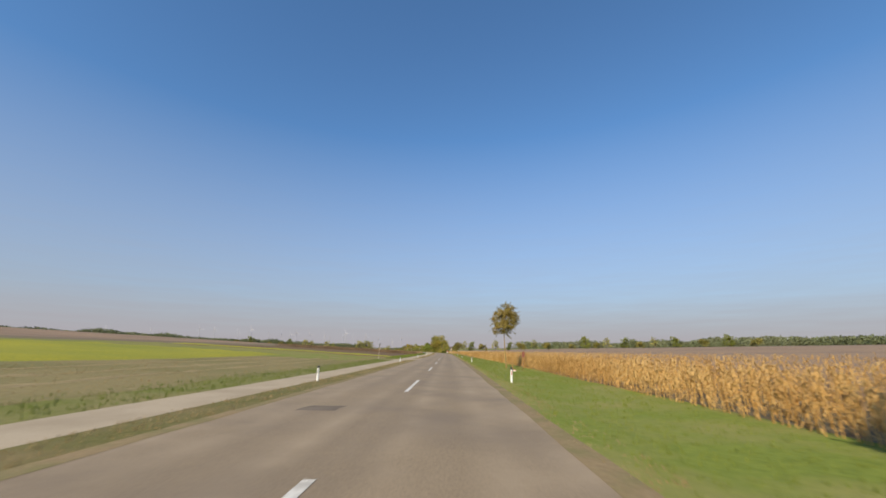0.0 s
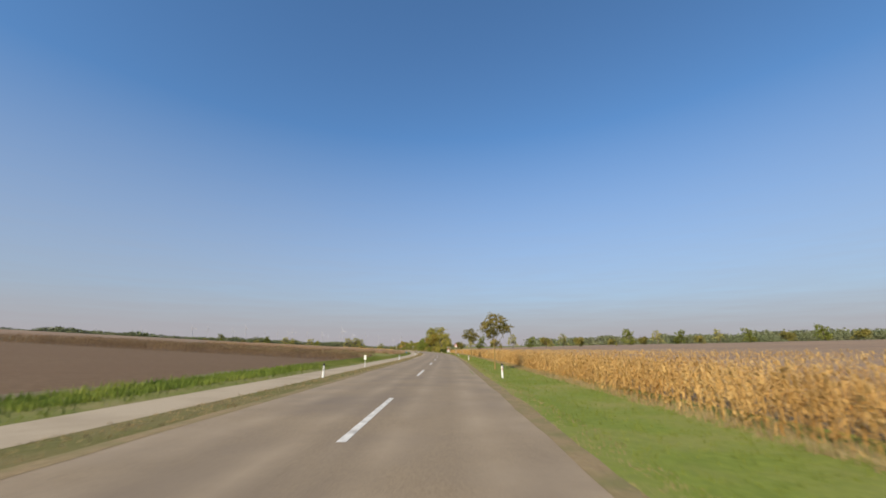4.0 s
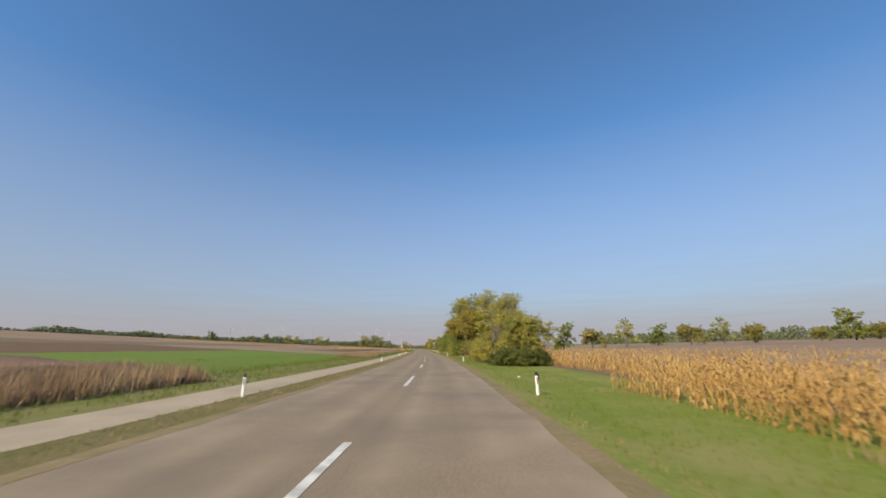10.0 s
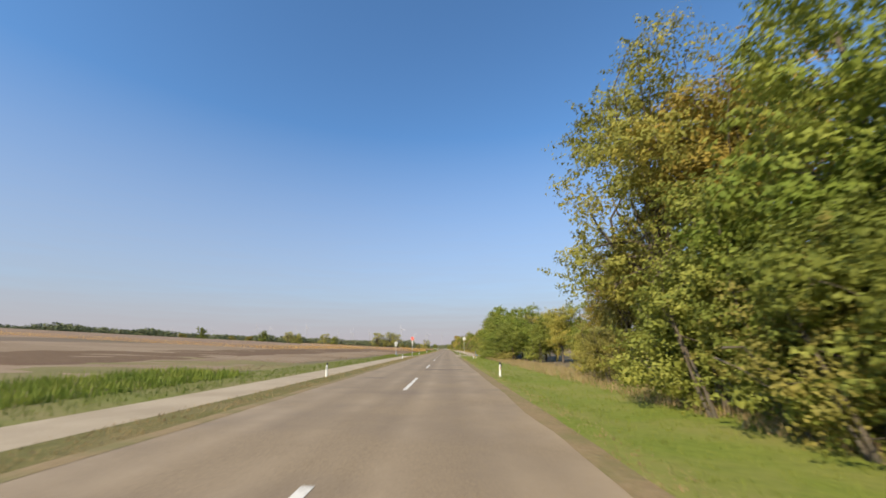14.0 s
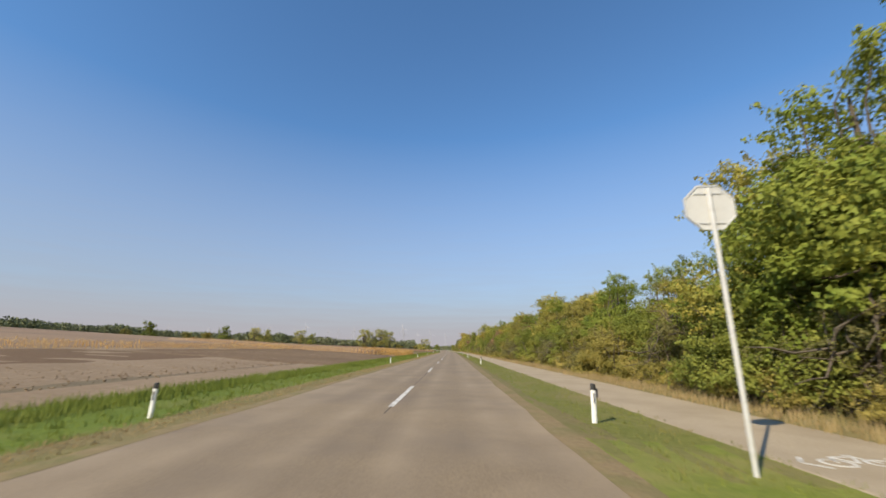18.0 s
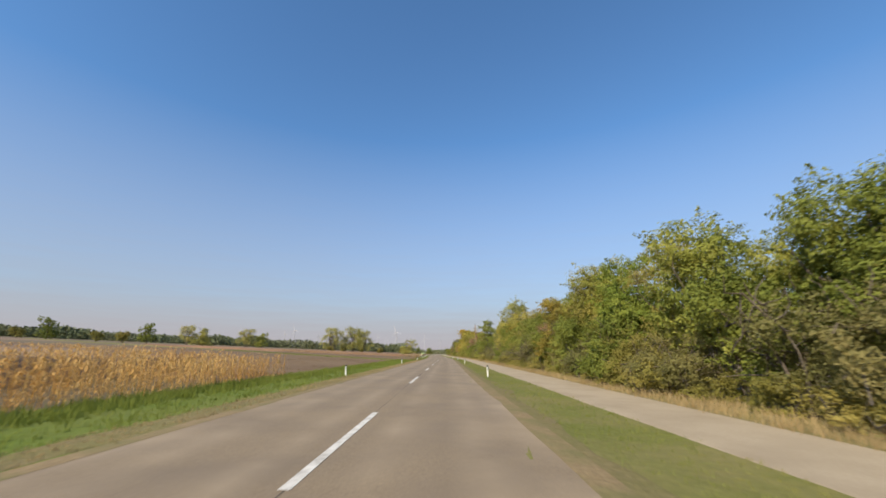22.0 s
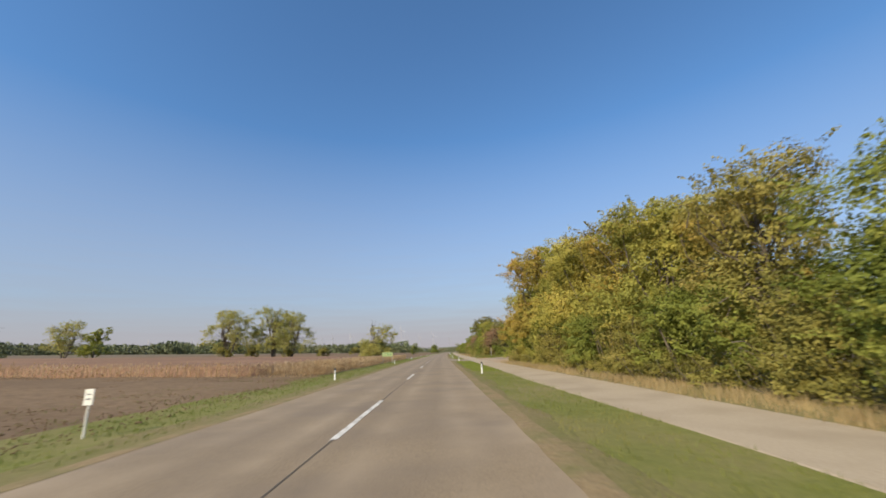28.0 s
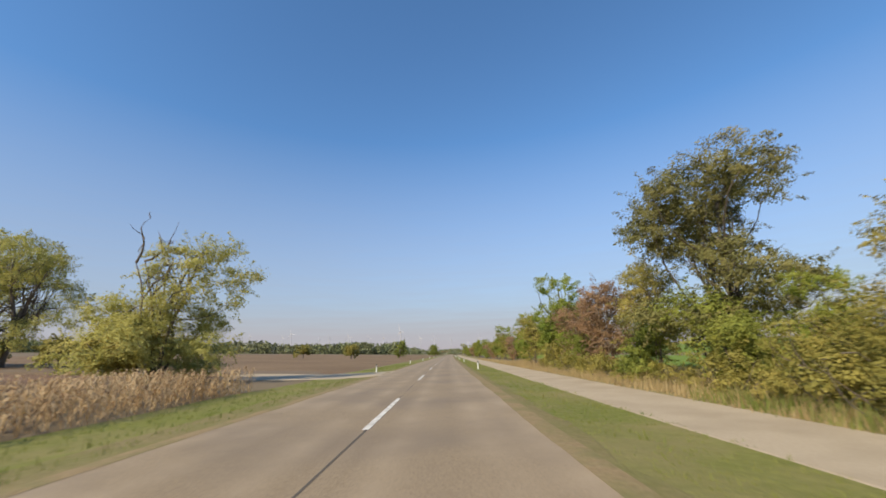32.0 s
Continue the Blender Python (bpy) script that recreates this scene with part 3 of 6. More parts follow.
def build_markings():
    for k in range(-3, 66):
        a = dash_start(k)
        d = sheet("centre_dash", a, a + 5.5, -0.09, 0.045, 0.018, M_LINE, 1.0, 3, ragged=0.006, seed=k + 9)
        d.parent = road
    for a, b, u in ((404, 470, -0.16), (478, 566, -0.17), (600, 735, -0.15)):
        d = sheet("tar_seam", a, b, u + 0.124, u + 0.147, 0.016, M_TAR, 1.5, 2, ragged=0.012, seed=int(a))
        d.parent = road
    for s, u0, u1, n in ((-10, -2.0, -1.1, 0.8), (129.5, -0.3, 2.6, 0.5), (126.8, -0.2, 2.4, 0.35), (338, 0.0, 2.4, 0.8), 
                         (331, -2.6, -1.5, 0.3), (262, 0.6, 1.6, 0.3)):
        d = sheet("asphalt_patch", s, s + n, u0, u1, 0.0155, M_PATCH, 0.3, 6, ragged=0.08, seed=int(s))
        d.parent = road


build_markings()


def cover(name, label, category, *a, **k):
    return tagged(sheet(name, *a, skirt=not name.startswith("road_edge"), **k), label, category, kind="structure")


def build_borders():
    """Verges, paths, junctions and fields, each a strip of its own."""
    cover("verge_right", "green grass verge beside the road", "grass verge", -160, 222, 3.0, 9.0, 0.006, M_VERGE, 2.5, 8, ragged=0.10, bumps=0.004, seed=2)
    cover("verge_right_far", "olive grass verge between road and path", "grass verge", 400, 1100, 3.0, 6.3, 0.006, M_VERGE_DRY, 2.5, 8, ragged=0.10, bumps=0.004, seed=102)
    cover("verge_yard_corner", "bright green grass verge at the yard mouth", "grass verge", 640, 671.2, 3.9, 6.25, 0.0105, M_VERGE, 1.5, 5, ragged=0.12, seed=106)
    cover("verge_thicket", "green grass up to the thicket", "grass verge", 221.9, 402, 3.0, 10.5, 0.006, M_VERGE, 2.5, 8, ragged=0.12, bumps=0.004, seed=103)
    cover("verge_left", "grass verge between road and cycle path", "grass verge", -160, 388, -3.0, -6.1, 0.006, M_VERGE_BROWN, 2.5, 6, ragged=0.08, seed=3)
    cover("verge_left_far", "green grass verge beside the road", "grass verge", 392, 565.8, -3.0, -9.0, 0.006, M_VERGE_GREEN, 2.5, 8, ragged=0.12, seed=4)
    cover("verge_left_end", "narrow olive grass verge beside the road", "grass verge", 566.1, 1100, -3.0, -7.8, 0.006, M_VERGE_DRY, 2.5, 8, ragged=0.12, seed=104)
    cover("verge_right_dry", "dry brown grass strip along the asphalt edge", "grass verge", 402, 1100, 3.45, 4.0, 0.0115, M_EDGE_DRY, 0.8, 4, ragged=0.16, seed=205)
    cover("road_edge_right", "bare crumbling earth along the asphalt edge", "road edge", -160, 1100, 3.2, 3.62, 0.0150, M_EDGE, 0.7, 4, ragged=0.028, seed=5)
    cover("road_edge_left", "dry brown grass edge along the asphalt", "road edge", -160, 1100, -3.2, -3.6, 0.0150, M_EDGE, 0.7, 4, ragged=0.03, seed=6)
    cover("verge_left_dry", "dry brown mown grass strip beside the road", "grass verge", 396, 728, -3.5, -4.75, 0.0115, M_EDGE_DRY, 1.2, 4, ragged=0.16, seed=105)
    cover("path_left", "pale concrete cycle path", "path", -160, 390.5, -5.2, -7.2, 0.014, M_PATH, 2.5, 4, ragged=0.03, seed=7)
    cover("path_right", "pale asphalt cycle path", "path", 398, 1100, 6.2, 8.75, 0.014, M_PATH, 2.5, 4, ragged=0.03, seed=8)
    cover("path_left_verge", "dry grass edge behind the cycle path", "grass verge", -160, 398, -6.9, -11.0, 0.006, M_VERGE_DRY, 2.5, 5, ragged=0.2, seed=9)
    cover("path_right_verge", "dry grass edge behind the cycle path", "grass verge", 396, 1100, 8.8, 11.5, 0.006, M_STUBBLE, 2.5, 5, ragged=0.2, seed=10)
    cover("gravel_edge", "pale gravel along the asphalt edge", "road edge", 138, 204, -3.24, -3.48, 0.0185, M_PATH, 0.7, 4, ragged=0.04, seed=206)
    # junctions
    cover("junction_left", "concrete field access joining the road", "junction", 44.0, 54.0, -3.2, -6.0, 0.022, M_PATH, 0.8, 6, ragged=0.12, seed=11, slant=1.5)
    cover("junction_left_track", "bare earth field access beside the cycle path", "junction", 46.8, 50.6, -7.0, -9.7, 0.022, M_DIRT, 0.6, 7, ragged=0.3, seed=12, slant=1.2)
    cover("crossing_left", "concrete end of the cycle path at the road", "junction", 387.0, 391.2, -3.2, -7.2, 0.02, M_PATH, 0.6, 7, ragged=0.08, seed=13, slant=-2.5)
    cover("crossing_right", "concrete start of the cycle path at the road", "junction", 396.9, 389.8, 8.0, 3.25, 0.024, M_PATH, 0.5, 9, ragged=0.06, seed=14, slant=0.9)
    cover("crossing_right_bend", "concrete bend of the cycle path", "junction", 393.0, 397.3, 4.9, 8.75, 0.019, M_PATH, 0.5, 8, ragged=0.06, seed=114, slant=-1.5)
    cover("kerb_strip", "pale gravelly strip along the road edge", "kerb", 379.5, 390.2, 3.22, 3.9, 0.023, M_PATH, 0.8, 3, ragged=0.07, seed=15)
    cover("yard", "bare reddish dirt yard beside the road", "yard", 658, 685, 8.3, 26, 0.018, M_DIRT, 1.0, 8, ragged=0.4, seed=16)
    cover("yard_mouth", "dusty gravel access between road and yard", "junction", 682.6, 670.8, 6.5, 3.0, 0.024, M_GRAVEL, 0.5, 8, ragged=0.12, seed=17, slant=4.4)
    cover("yard_gravel", "dusty gravel before the yard", "yard", 672, 682.5, 8.6, 12.5, 0.02, M_GRAVEL, 0.8, 8, ragged=0.25, seed=117)
    cover("access_left", "pale field access joining the road", "junction", 728, 736, -3.2, -16, 0.022, M_PATH, 1.0, 5, ragged=0.2, seed=18)
    # fields to the left
    cover("field_dry_grass", "tan mown dry grass", "field", -160, 62, -10, -25, 0.03, M_STUBBLE, 5, 5, ragged=0.6, seed=20)
    cover("field_mustard", "flowering yellow-green mustard crop", "field", -160, 41, -21.5, -52, 0.2, M_MUSTARD, 3, 14, ragged=0.6, bumps=0.06, seed=21)
    cover("field_brown_left", "brown harvested field", "field", -160, 300, -60, -420, 0.05, M_CANOPY, 10, 12, ragged=1, seed=22)
    cover("field_meadow_first", "green-brown meadow beyond the mustard", "field", -160, 70, -51, -63, 0.08, M_MEADOW, 3, 8, ragged=0.6, bumps=0.02, seed=223)
    cover("field_meadow_corner", "green-brown meadow beside the mustard", "field", 40, 66, -19, -52, 0.08, M_MEADOW, 3, 12, ragged=0.6, bumps=0.02, seed=224)
    for i, (u, wide) in enumerate(((-12.9, 0.9), (-15.2, 1.3), (-18.4, 0.8))):
        cover("mown_swath", "pale tan swath of mown grass lying in the field", "swath", -160, 46, u, u - wide, 0.055, M_SWATH, 1.2, 5, ragged=0.22, bumps=0.025, seed=225 + i)
    cover("field_grass_access", "rank green grass by the field access", "field", 30, 61, -10.2, -26, 0.05, M_VERGE, 2, 8, ragged=0.6, bumps=0.02, seed=123)
    cover("field_weed_strip", "yellow-green weedy strip across the field", "field", 68, 78, -10.4, -62, 0.14, M_MUSTARD, 1.2, 24, ragged=0.5, bumps=0.05, seed=124)
    cover("field_soil_strip", "smooth dark brown harrowed soil", "field", 62, 128, -10.6, -62, 0.04, M_SOIL_DARK, 2, 24, ragged=0.35, bumps=0.015, seed=24)
    cover("field_sunflower_ground", "bare soil under the withered sunflowers", "field", 126, 153, -10.8, -62, 0.04, M_SOIL_DARK, 2, 20, ragged=0.35, bumps=0.02, seed=25)
    cover("field_grass_strip", "green grass strip", "field", 118, 153, -10, -11.2, 0.05, M_GREEN, 2, 5, ragged=0.4, bumps=0.03, seed=26)
    cover("field_meadow", "pale yellow-green mown fallow", "field", 151, 192, -10, -62, 0.05, M_MEADOW, 2, 20, ragged=0.5, bumps=0.01, seed=27)
    cover("field_red_soil", "dark red-brown ploughed field", "field", 176, 300, -26, -62, 0.06, M_SOIL_DARK, 2.5, 16, ragged=0.5, bumps=0.06, seed=28)
    cover("field_crop_green", "young bright green crop", "field", 236, 294, -11, -34, 0.14, M_GREEN, 2.5, 10, ragged=0.3, bumps=0.03, seed=29)
    cover("field_fallow", "dry grassy fallow", "field", 290, 350, -10, -26, 0.05, M_STUBBLE, 2.5, 8, ragged=0.6, bumps=0.03, seed=30)
    cover("field_pale", "pale brown harrowed field", "field", 300, 470, -11.5, -58, 0.05, M_SOIL_PALE, 2.5, 22, ragged=0.3, bumps=0.012, seed=31)
    cover("field_pale_near", "pale brown harrowed soil along the grass", "field", 397, 436, -8.6, -12.5, 0.04, M_SOIL_PALE, 2, 8, ragged=0.2, bumps=0.008, seed=131)
    cover("field_dark_band", "dark turned soil band", "field", 330, 500, -19, -34, 0.085, M_SOIL_DARK, 2.5, 8, ragged=0.6, bumps=0.05, seed=32)
    cover("field_soil_turned", "dark brown turned soil", "field", 430, 482, -8.2, -30, 0.10, M_SOIL, 1.6, 16, ragged=0.3, bumps=0.05, seed=133)
    cover("field_brown_mid", "brown harvested field", "field", 300, 720, -58, -420, 0.05, M_CANOPY, 10, 12, ragged=1, seed=33)
    cover("field_soil_mid", "ploughed brown field", "field", 496, 562, -7.4, -60, 0.06, M_SOIL, 1.6, 26, ragged=0.4, bumps=0.05, seed=34)
    cover("field_green_mid", "weedy yellow-green strip between two fields", "field", 561, 566.5, -8.0, -90, 0.12, M_MEADOW, 1.0, 40, ragged=0.5, bumps=0.04, seed=35)
    cover("field_soil_dark", "rough brown ploughed field", "field", 565, 647, -5.5, -125, 0.06, M_SOIL, 1.6, 40, ragged=0.3, bumps=0.05, seed=36)
    cover("field_tree_strip", "brown soil beyond the maize", "field", 719, 738, -9.2, -150, 0.04, M_SOIL, 4, 20, ragged=0.3, bumps=0.03, seed=137)
    cover("field_far_end", "brown ploughed field", "field", 738, 1100, -7.4, -150, 0.06, M_SOIL, 6, 20, ragged=0.4, bumps=0.04, seed=37)
    cover("gap_turf", "olive weedy turf in the gap between the trees", "field", 258, 304, 10, 20, 0.05, M_VERGE_DRY, 2, 10, ragged=0.4, bumps=0.03, seed=40)
    cover("field_right_end", "bright green sown field behind the hedge", "field", 640, 1000, 30, 320, 0.3, M_GREEN, 8, 8, ragged=0.6, seed=38)
    cover("field_right_near", "bright green sown field beyond the yard", "field", 690.5, 1000, 17.5, 31, 0.12, M_GREEN, 4, 8, ragged=0.5, bumps=0.02, seed=138)
    cover("field_right_mid", "pale stubble field behind the hedge", "field", 280, 640, 26, 320, 0.2, M_CANOPY, 8, 8, ragged=0.6, seed=39)


build_borders()


# ---------------------------------------------------------------- vegetation kit
def tubes(paths, seg=6):
    """Tapered round limbs: a list of (points, radii)."""
    V, F, base = [], [], 0
    for pts, rad in paths:
        pts = np.asarray(pts, float)
        d = np.gradient(pts, axis=0)
        d /= np.linalg.norm(d, axis=1)[:, None] + 1e-9
        ref = np.array([1.0, 0.13, 0.0])
        a = np.cross(d, ref)
        a /= np.linalg.norm(a, axis=1)[:, None] + 1e-9
        b = np.cross(d, a)
        ang = np.linspace(0, 2 * np.pi, seg, endpoint=False)
        ring = pts[:, None] + np.asarray(rad)[:, None, None] * (np.cos(ang)[None, :, None] * a[:, None] + np.sin(ang)[None, :, None] * b[:, None])
        V.append(ring.reshape(-1, 3))
        n = len(pts)
        i = base + np.arange(n * seg).reshape(n, seg)
        j = np.roll(i, -1, axis=1)
        F.append(np.stack([i[:-1], j[:-1], j[1:], i[1:]], -1).reshape(-1, 4))
        base += n * seg
    return np.concatenate(V), np.concatenate(F)


def bent(rng, a, b, n=5, wild=0.08):
    """A smoothly bowed line from a to b."""
    a, b = np.asarray(a, float), np.asarray(b, float)
    t = np.linspace(0, 1, n)[:, None]
    size = wild * np.linalg.norm(b - a)
    bow, wave = rng.normal(0, size, 3), rng.normal(0, size * 0.5, 3)
    return a + (b - a) * t + bow * np.sin(np.pi * t) + wave * np.sin(2 * np.pi * t)


def leaves(rng, centres, size, up=0.75, long=1.7, face=None):
    """One pointed leaf per centre; face: the way that each one looks, more or less."""
    n = len(centres)
    if face is None:
        nrm = rng.normal(0, 1, (n, 3))
        nrm[:, 2] = np.abs(nrm[:, 2]) + up
    else:
        nrm = face + rng.normal(0, 0.42, (n, 3))
    nrm /= np.linalg.norm(nrm, axis=1)[:, None] + 1e-9
    t = np.cross(nrm, rng.normal(0, 1, (n, 3)))
    t /= np.linalg.norm(t, axis=1)[:, None] + 1e-9
    b = np.cross(nrm, t)
    k = (size * rng.uniform(0.65, 1.35, n))[:, None]
    c = np.asarray(centres)
    v = np.stack([c - t * k * 0.55 + b * k * 0.62, c + t * k * long / 2, c - t * k * 0.55 - b * k * 0.62], 1)
    return v.reshape(-1, 3), np.arange(n * 3).reshape(n, 3)


def unit(v):
    return v / (np.linalg.norm(v, axis=-1, keepdims=True) + 1e-9)


def crown_points(rng, lobes, n, clump=22, spread=0.3, shell=0.5):
    """Leaf places and the ways they face: round tufts set on the outer part of each lobe, with gaps between, and sprays that stick out."""
    lobes = np.asarray(lobes, float)
    w = (lobes[:, 3] * lobes[:, 4] * lobes[:, 5]) ** (2 / 3)
    per = clump * 3
    k = max(1, n // per)
    pick = rng.choice(len(lobes), k, p=w / w.sum())
    d = unit(rng.normal(0, 1, (k, 3)) + (0, 0, 0.12))
    r = shell + (1.05 - shell) * rng.uniform(0, 1, k) ** 0.5
    c = lobes[pick, :3] + d * lobes[pick, 3:] * r[:, None]
    way = unit(d + rng.normal(0, 0.4, (k, 3)) + (0, 0, 0.15))
    spray = rng.uniform(0, 1, k) < 0.28
    rad = spread * rng.uniform(0.75, 1.6, k)
    e = unit(rng.normal(0, 1, (k, per, 3)) + 0.35 * d[:, None])
    q = rng.uniform(0, 1, (k, per, 1)) ** 0.45
    tuft = e * q * rad[:, None, None] * np.array([1.15, 1.15, 0.72])
    t = rng.uniform(-0.6, 1.5, (k, per, 1))
    twig = way[:, None] * t * rad[:, None, None] * 1.5 + e * q * rad[:, None, None] * 0.42 * (1.4 - 0.65 * t)
    twig[..., 2] -= 0.10 * rad[:, None] * (t[..., 0] + 0.6) ** 2
    p = c[:, None] + np.where(spray[:, None, None], twig, tuft)
    face = 0.8 * e + 0.55 * d[:, None] + np.array([0, 0, 0.4])
    return p.reshape(-1, 3), face.reshape(-1, 3), c


KINDS = {}


def tree_kind(key, name, label, category, seed, tall, lobes, n, leaf, mat, bark=None, trunk=0.12, stems=1, fork=0.3, limbs=12, clump=22, spread=0.3, shell=0.5, twigs=0, bare=0, lean=0.0):
    KINDS[key] = dict(name=name, label=label, category=category, seed=seed, tall=tall, lobes=lobes, n=n, leaf=leaf, mat=mat, bark=bark or M_BARK, trunk=trunk, stems=stems,
                      fork=fork, limbs=limbs, clump=clump, spread=spread, shell=shell, twigs=twigs, bare=bare, lean=lean, made=None)


def grow(key, m, label="", group=""):
    """Plants a tree of a kind at the pose m: the first is built, the others are copies of it."""
    k = KINDS[key]
    if k["made"] is not None:
        first = k["made"]
        ob = copy_thing(first, m @ Matrix.Diagonal((*[1 / c for c in first.scale], 1)))
        return tagged(ob, label, "", group)
    rng = np.random.default_rng(k["seed"])
    ob = thing(k["name"], label or k["label"], k["category"], m, group)
    pts, face, bunch = crown_points(rng, k["lobes"], int(k["n"] * (3.9 if k["leaf"] < 0.185 else 2.2)), k["clump"], k["spread"], k["shell"])
    face, pts = face[pts[:, 2] > 0.06], pts[pts[:, 2] > 0.06]
    trunks, limbs = [], []
    for i in range(k["stems"]):
        a = rng.uniform(0, 2 * np.pi)
        off = 0.0 if k["stems"] == 1 else rng.uniform(0.15, 0.45)
        lo = np.array([math.cos(a) * off, math.sin(a) * off, -0.15])
        fan = off * 3.2 if k["stems"] == 1 or k["tall"] < 6 else k["tall"] * rng.uniform(0.1, 0.24)
        hi = np.array([math.cos(a) * fan + rng.normal(0, 0.05 * k["tall"]) + k["lean"], math.sin(a) * fan, k["tall"] * rng.uniform(0.72, 0.86)])
        if k["stems"] == 1:
            hi[:2] *= 0.25
        line = bent(rng, lo, hi, 8, 0.012 if k["stems"] == 1 else 0.06)
        rad = k["trunk"] * np.linspace(1.0, 0.22, 8) * (1 if k["stems"] == 1 else rng.uniform(0.6, 1))
        rad[0] *= 1.25
        trunks.append((line, rad))
        ends = bunch[rng.permutation(len(bunch))[: k["limbs"] // k["stems"] + 1]]
        for e in ends:
            f = rng.uniform(k["fork"], 0.92)
            q = np.array([np.interp(f * 7, np.arange(8), line[:, j]) for j in range(3)])
            if e[2] < q[2] - 0.2 * k["tall"]:
                continue
            r0 = float(np.interp(f * 7, np.arange(8), rad)) * 0.55
            limbs.append((bent(rng, q, e, 6, 0.09), r0 * np.linspace(1, 0.18, 6)))
    for i in range(k["twigs"] // 2):
        e = bunch[rng.integers(len(bunch))]
        d = rng.normal(0, 1, 3) + (0, 0, 0.7)
        d /= np.linalg.norm(d)
        limbs.append((bent(rng, e - d * 0.5, e + d * rng.uniform(0.25, 0.65), 4, 0.1), 0.02 * np.linspace(1, 0.25, 4)))
    for i in range(k["bare"]):
        p, r = trunks[i % len(trunks)]
        q = p[rng.integers(4, 8)]
        d = np.array([rng.normal(0, 0.7), rng.normal(0, 0.7), 1.0])
        e = q + d / np.linalg.norm(d) * k["tall"] * rng.uniform(0.16, 0.3)
        line = bent(rng, q, e, 7, 0.1)
        limbs.append((line, k["trunk"] * 0.5 * np.linspace(1, 0.12, 7)))
        for j in range(5):
            g = line[rng.integers(2, 7)]
            dd = rng.normal(0, 1, 3) + (0, 0, 0.8)
            limbs.append((bent(rng, g, g + dd / np.linalg.norm(dd) * rng.uniform(0.6, 1.5), 4, 0.12), 0.03 * np.linspace(1, 0.25, 4)))
    v, f = tubes(trunks, 8)
    put("trunk", mesh_np("trunk", v, f, True), k["bark"], ob)
    if limbs:
        v, f = tubes(limbs, 4)
        tagged(put("branchwork", mesh_np("branchwork", v, f, True), k["bark"], ob), kind="stuff")
    if len(pts) and k["n"] > 0:
        v, f = leaves(rng, pts, k["leaf"] * (0.365 if k["leaf"] < 0.185 else 0.5), face=face)
        put("crown", mesh_np("crown", v, f), k["mat"], ob)
    k["made"] = ob
    return ob


def random_lobes(seed, n, width, low, high, size):
    rng = np.random.default_rng(abs(seed) + 1000 * (seed < 0))
    out = []
    for i in range(n):
        z = rng.uniform(low, high)
        w = width * (1 - 0.55 * max(0, (z - low) / (high - low + 1e-6) - 0.35))
        a, r = rng.uniform(0, 2 * np.pi), w * math.sqrt(rng.uniform(0, 1)) * 0.75
        k = size * rng.uniform(0.7, 1.25)
        out.append((math.cos(a) * r, math.sin(a) * r, z, k, k, k * rng.uniform(0.6, 0.85)))
    return out


tree_kind("maple", "roadside_tree", "young round-crowned tree turning orange-brown on a slim trunk", "tree", 11, 5.0,
          [(0, 0, 4.1, 1.1, 1.1, 1.0), (0.2, 0.1, 4.9, 0.75, 0.75, 0.6), (-0.3, 0, 3.4, 0.8, 0.8, 0.6), (0.45, 0.2, 4.3, 0.8, 0.8, 0.6)], 4200, 0.13, L_MAPLE, M_YOUNGBARK, trunk=0.065, fork=0.62, limbs=16, spread=0.17, clump=16)
tree_kind("young", "roadside_tree", "young spreading tree with thin olive-brown foliage", "tree", 12, 3.9,
          [(0, 0, 3.2, 0.95, 0.95, 0.6), (0.3, 0.1, 3.6, 0.7, 0.7, 0.45), (-0.65, 0, 3.1, 0.65, 0.65, 0.4), (-0.1, 0.1, 3.85, 0.45, 0.45, 0.3), (0.95, 0, 3.05, 0.5, 0.5, 0.28), (-0.35, 0, 2.65, 0.5, 0.5, 0.3)], 3600, 0.095, L_MAPLE, M_YOUNGBARK,
          trunk=0.07, fork=0.66, limbs=22, spread=0.12, clump=12)
tree_kind("upright", "roadside_tree", "young upright tree with yellowing leaves", "tree", 13, 5.2,
          [(0, 0, 3.3, 0.95, 0.95, 0.9), (0.1, 0, 4.6, 0.55, 0.55, 0.7), (0.55, 0, 3.2, 0.6, 0.6, 0.6), (-0.5, 0, 3.0, 0.65, 0.65, 0.6)], 3400, 0.14, L_YELLOW, M_YOUNGBARK, trunk=0.06, fork=0.62, limbs=16, spread=0.16, clump=14)
tree_kind("locust", "locust_tree", "tall open-crowned locust tree with yellowing foliage", "tree", 14, 10.5, random_lobes(3, 13, 3.1, 3.2, 9.8, 1.35), 9500, 0.17, L_YELLOW,
          trunk=0.2, limbs=34, spread=0.33, twigs=60, shell=0.35)
tree_kind("locust_gold", "locust_tree", "open-crowned locust tree with golden foliage", "tree", 15, 8.0, random_lobes(5, 10, 2.7, 2.2, 7.2, 1.25), 7500, 0.165, L_GOLD,
          trunk=0.17, limbs=28, spread=0.32, twigs=40, shell=0.35)
tree_kind("hedge_tree", "hedge_tree", "dense leafy green hedgerow tree", "tree", 16, 6.6, random_lobes(7, 13, 2.2, 1.4, 5.9, 1.15), 8200, 0.17, L_GREEN, trunk=0.14, limbs=24, spread=0.3)
tree_kind("hedge_tree_fresh", "hedge_tree", "dense fresh-green hedgerow tree", "tree", 17, 7.4, random_lobes(8, 14, 2.4, 1.3, 6.7, 1.25), 8600, 0.18, L_FRESH, trunk=0.15, limbs=24, spread=0.3)
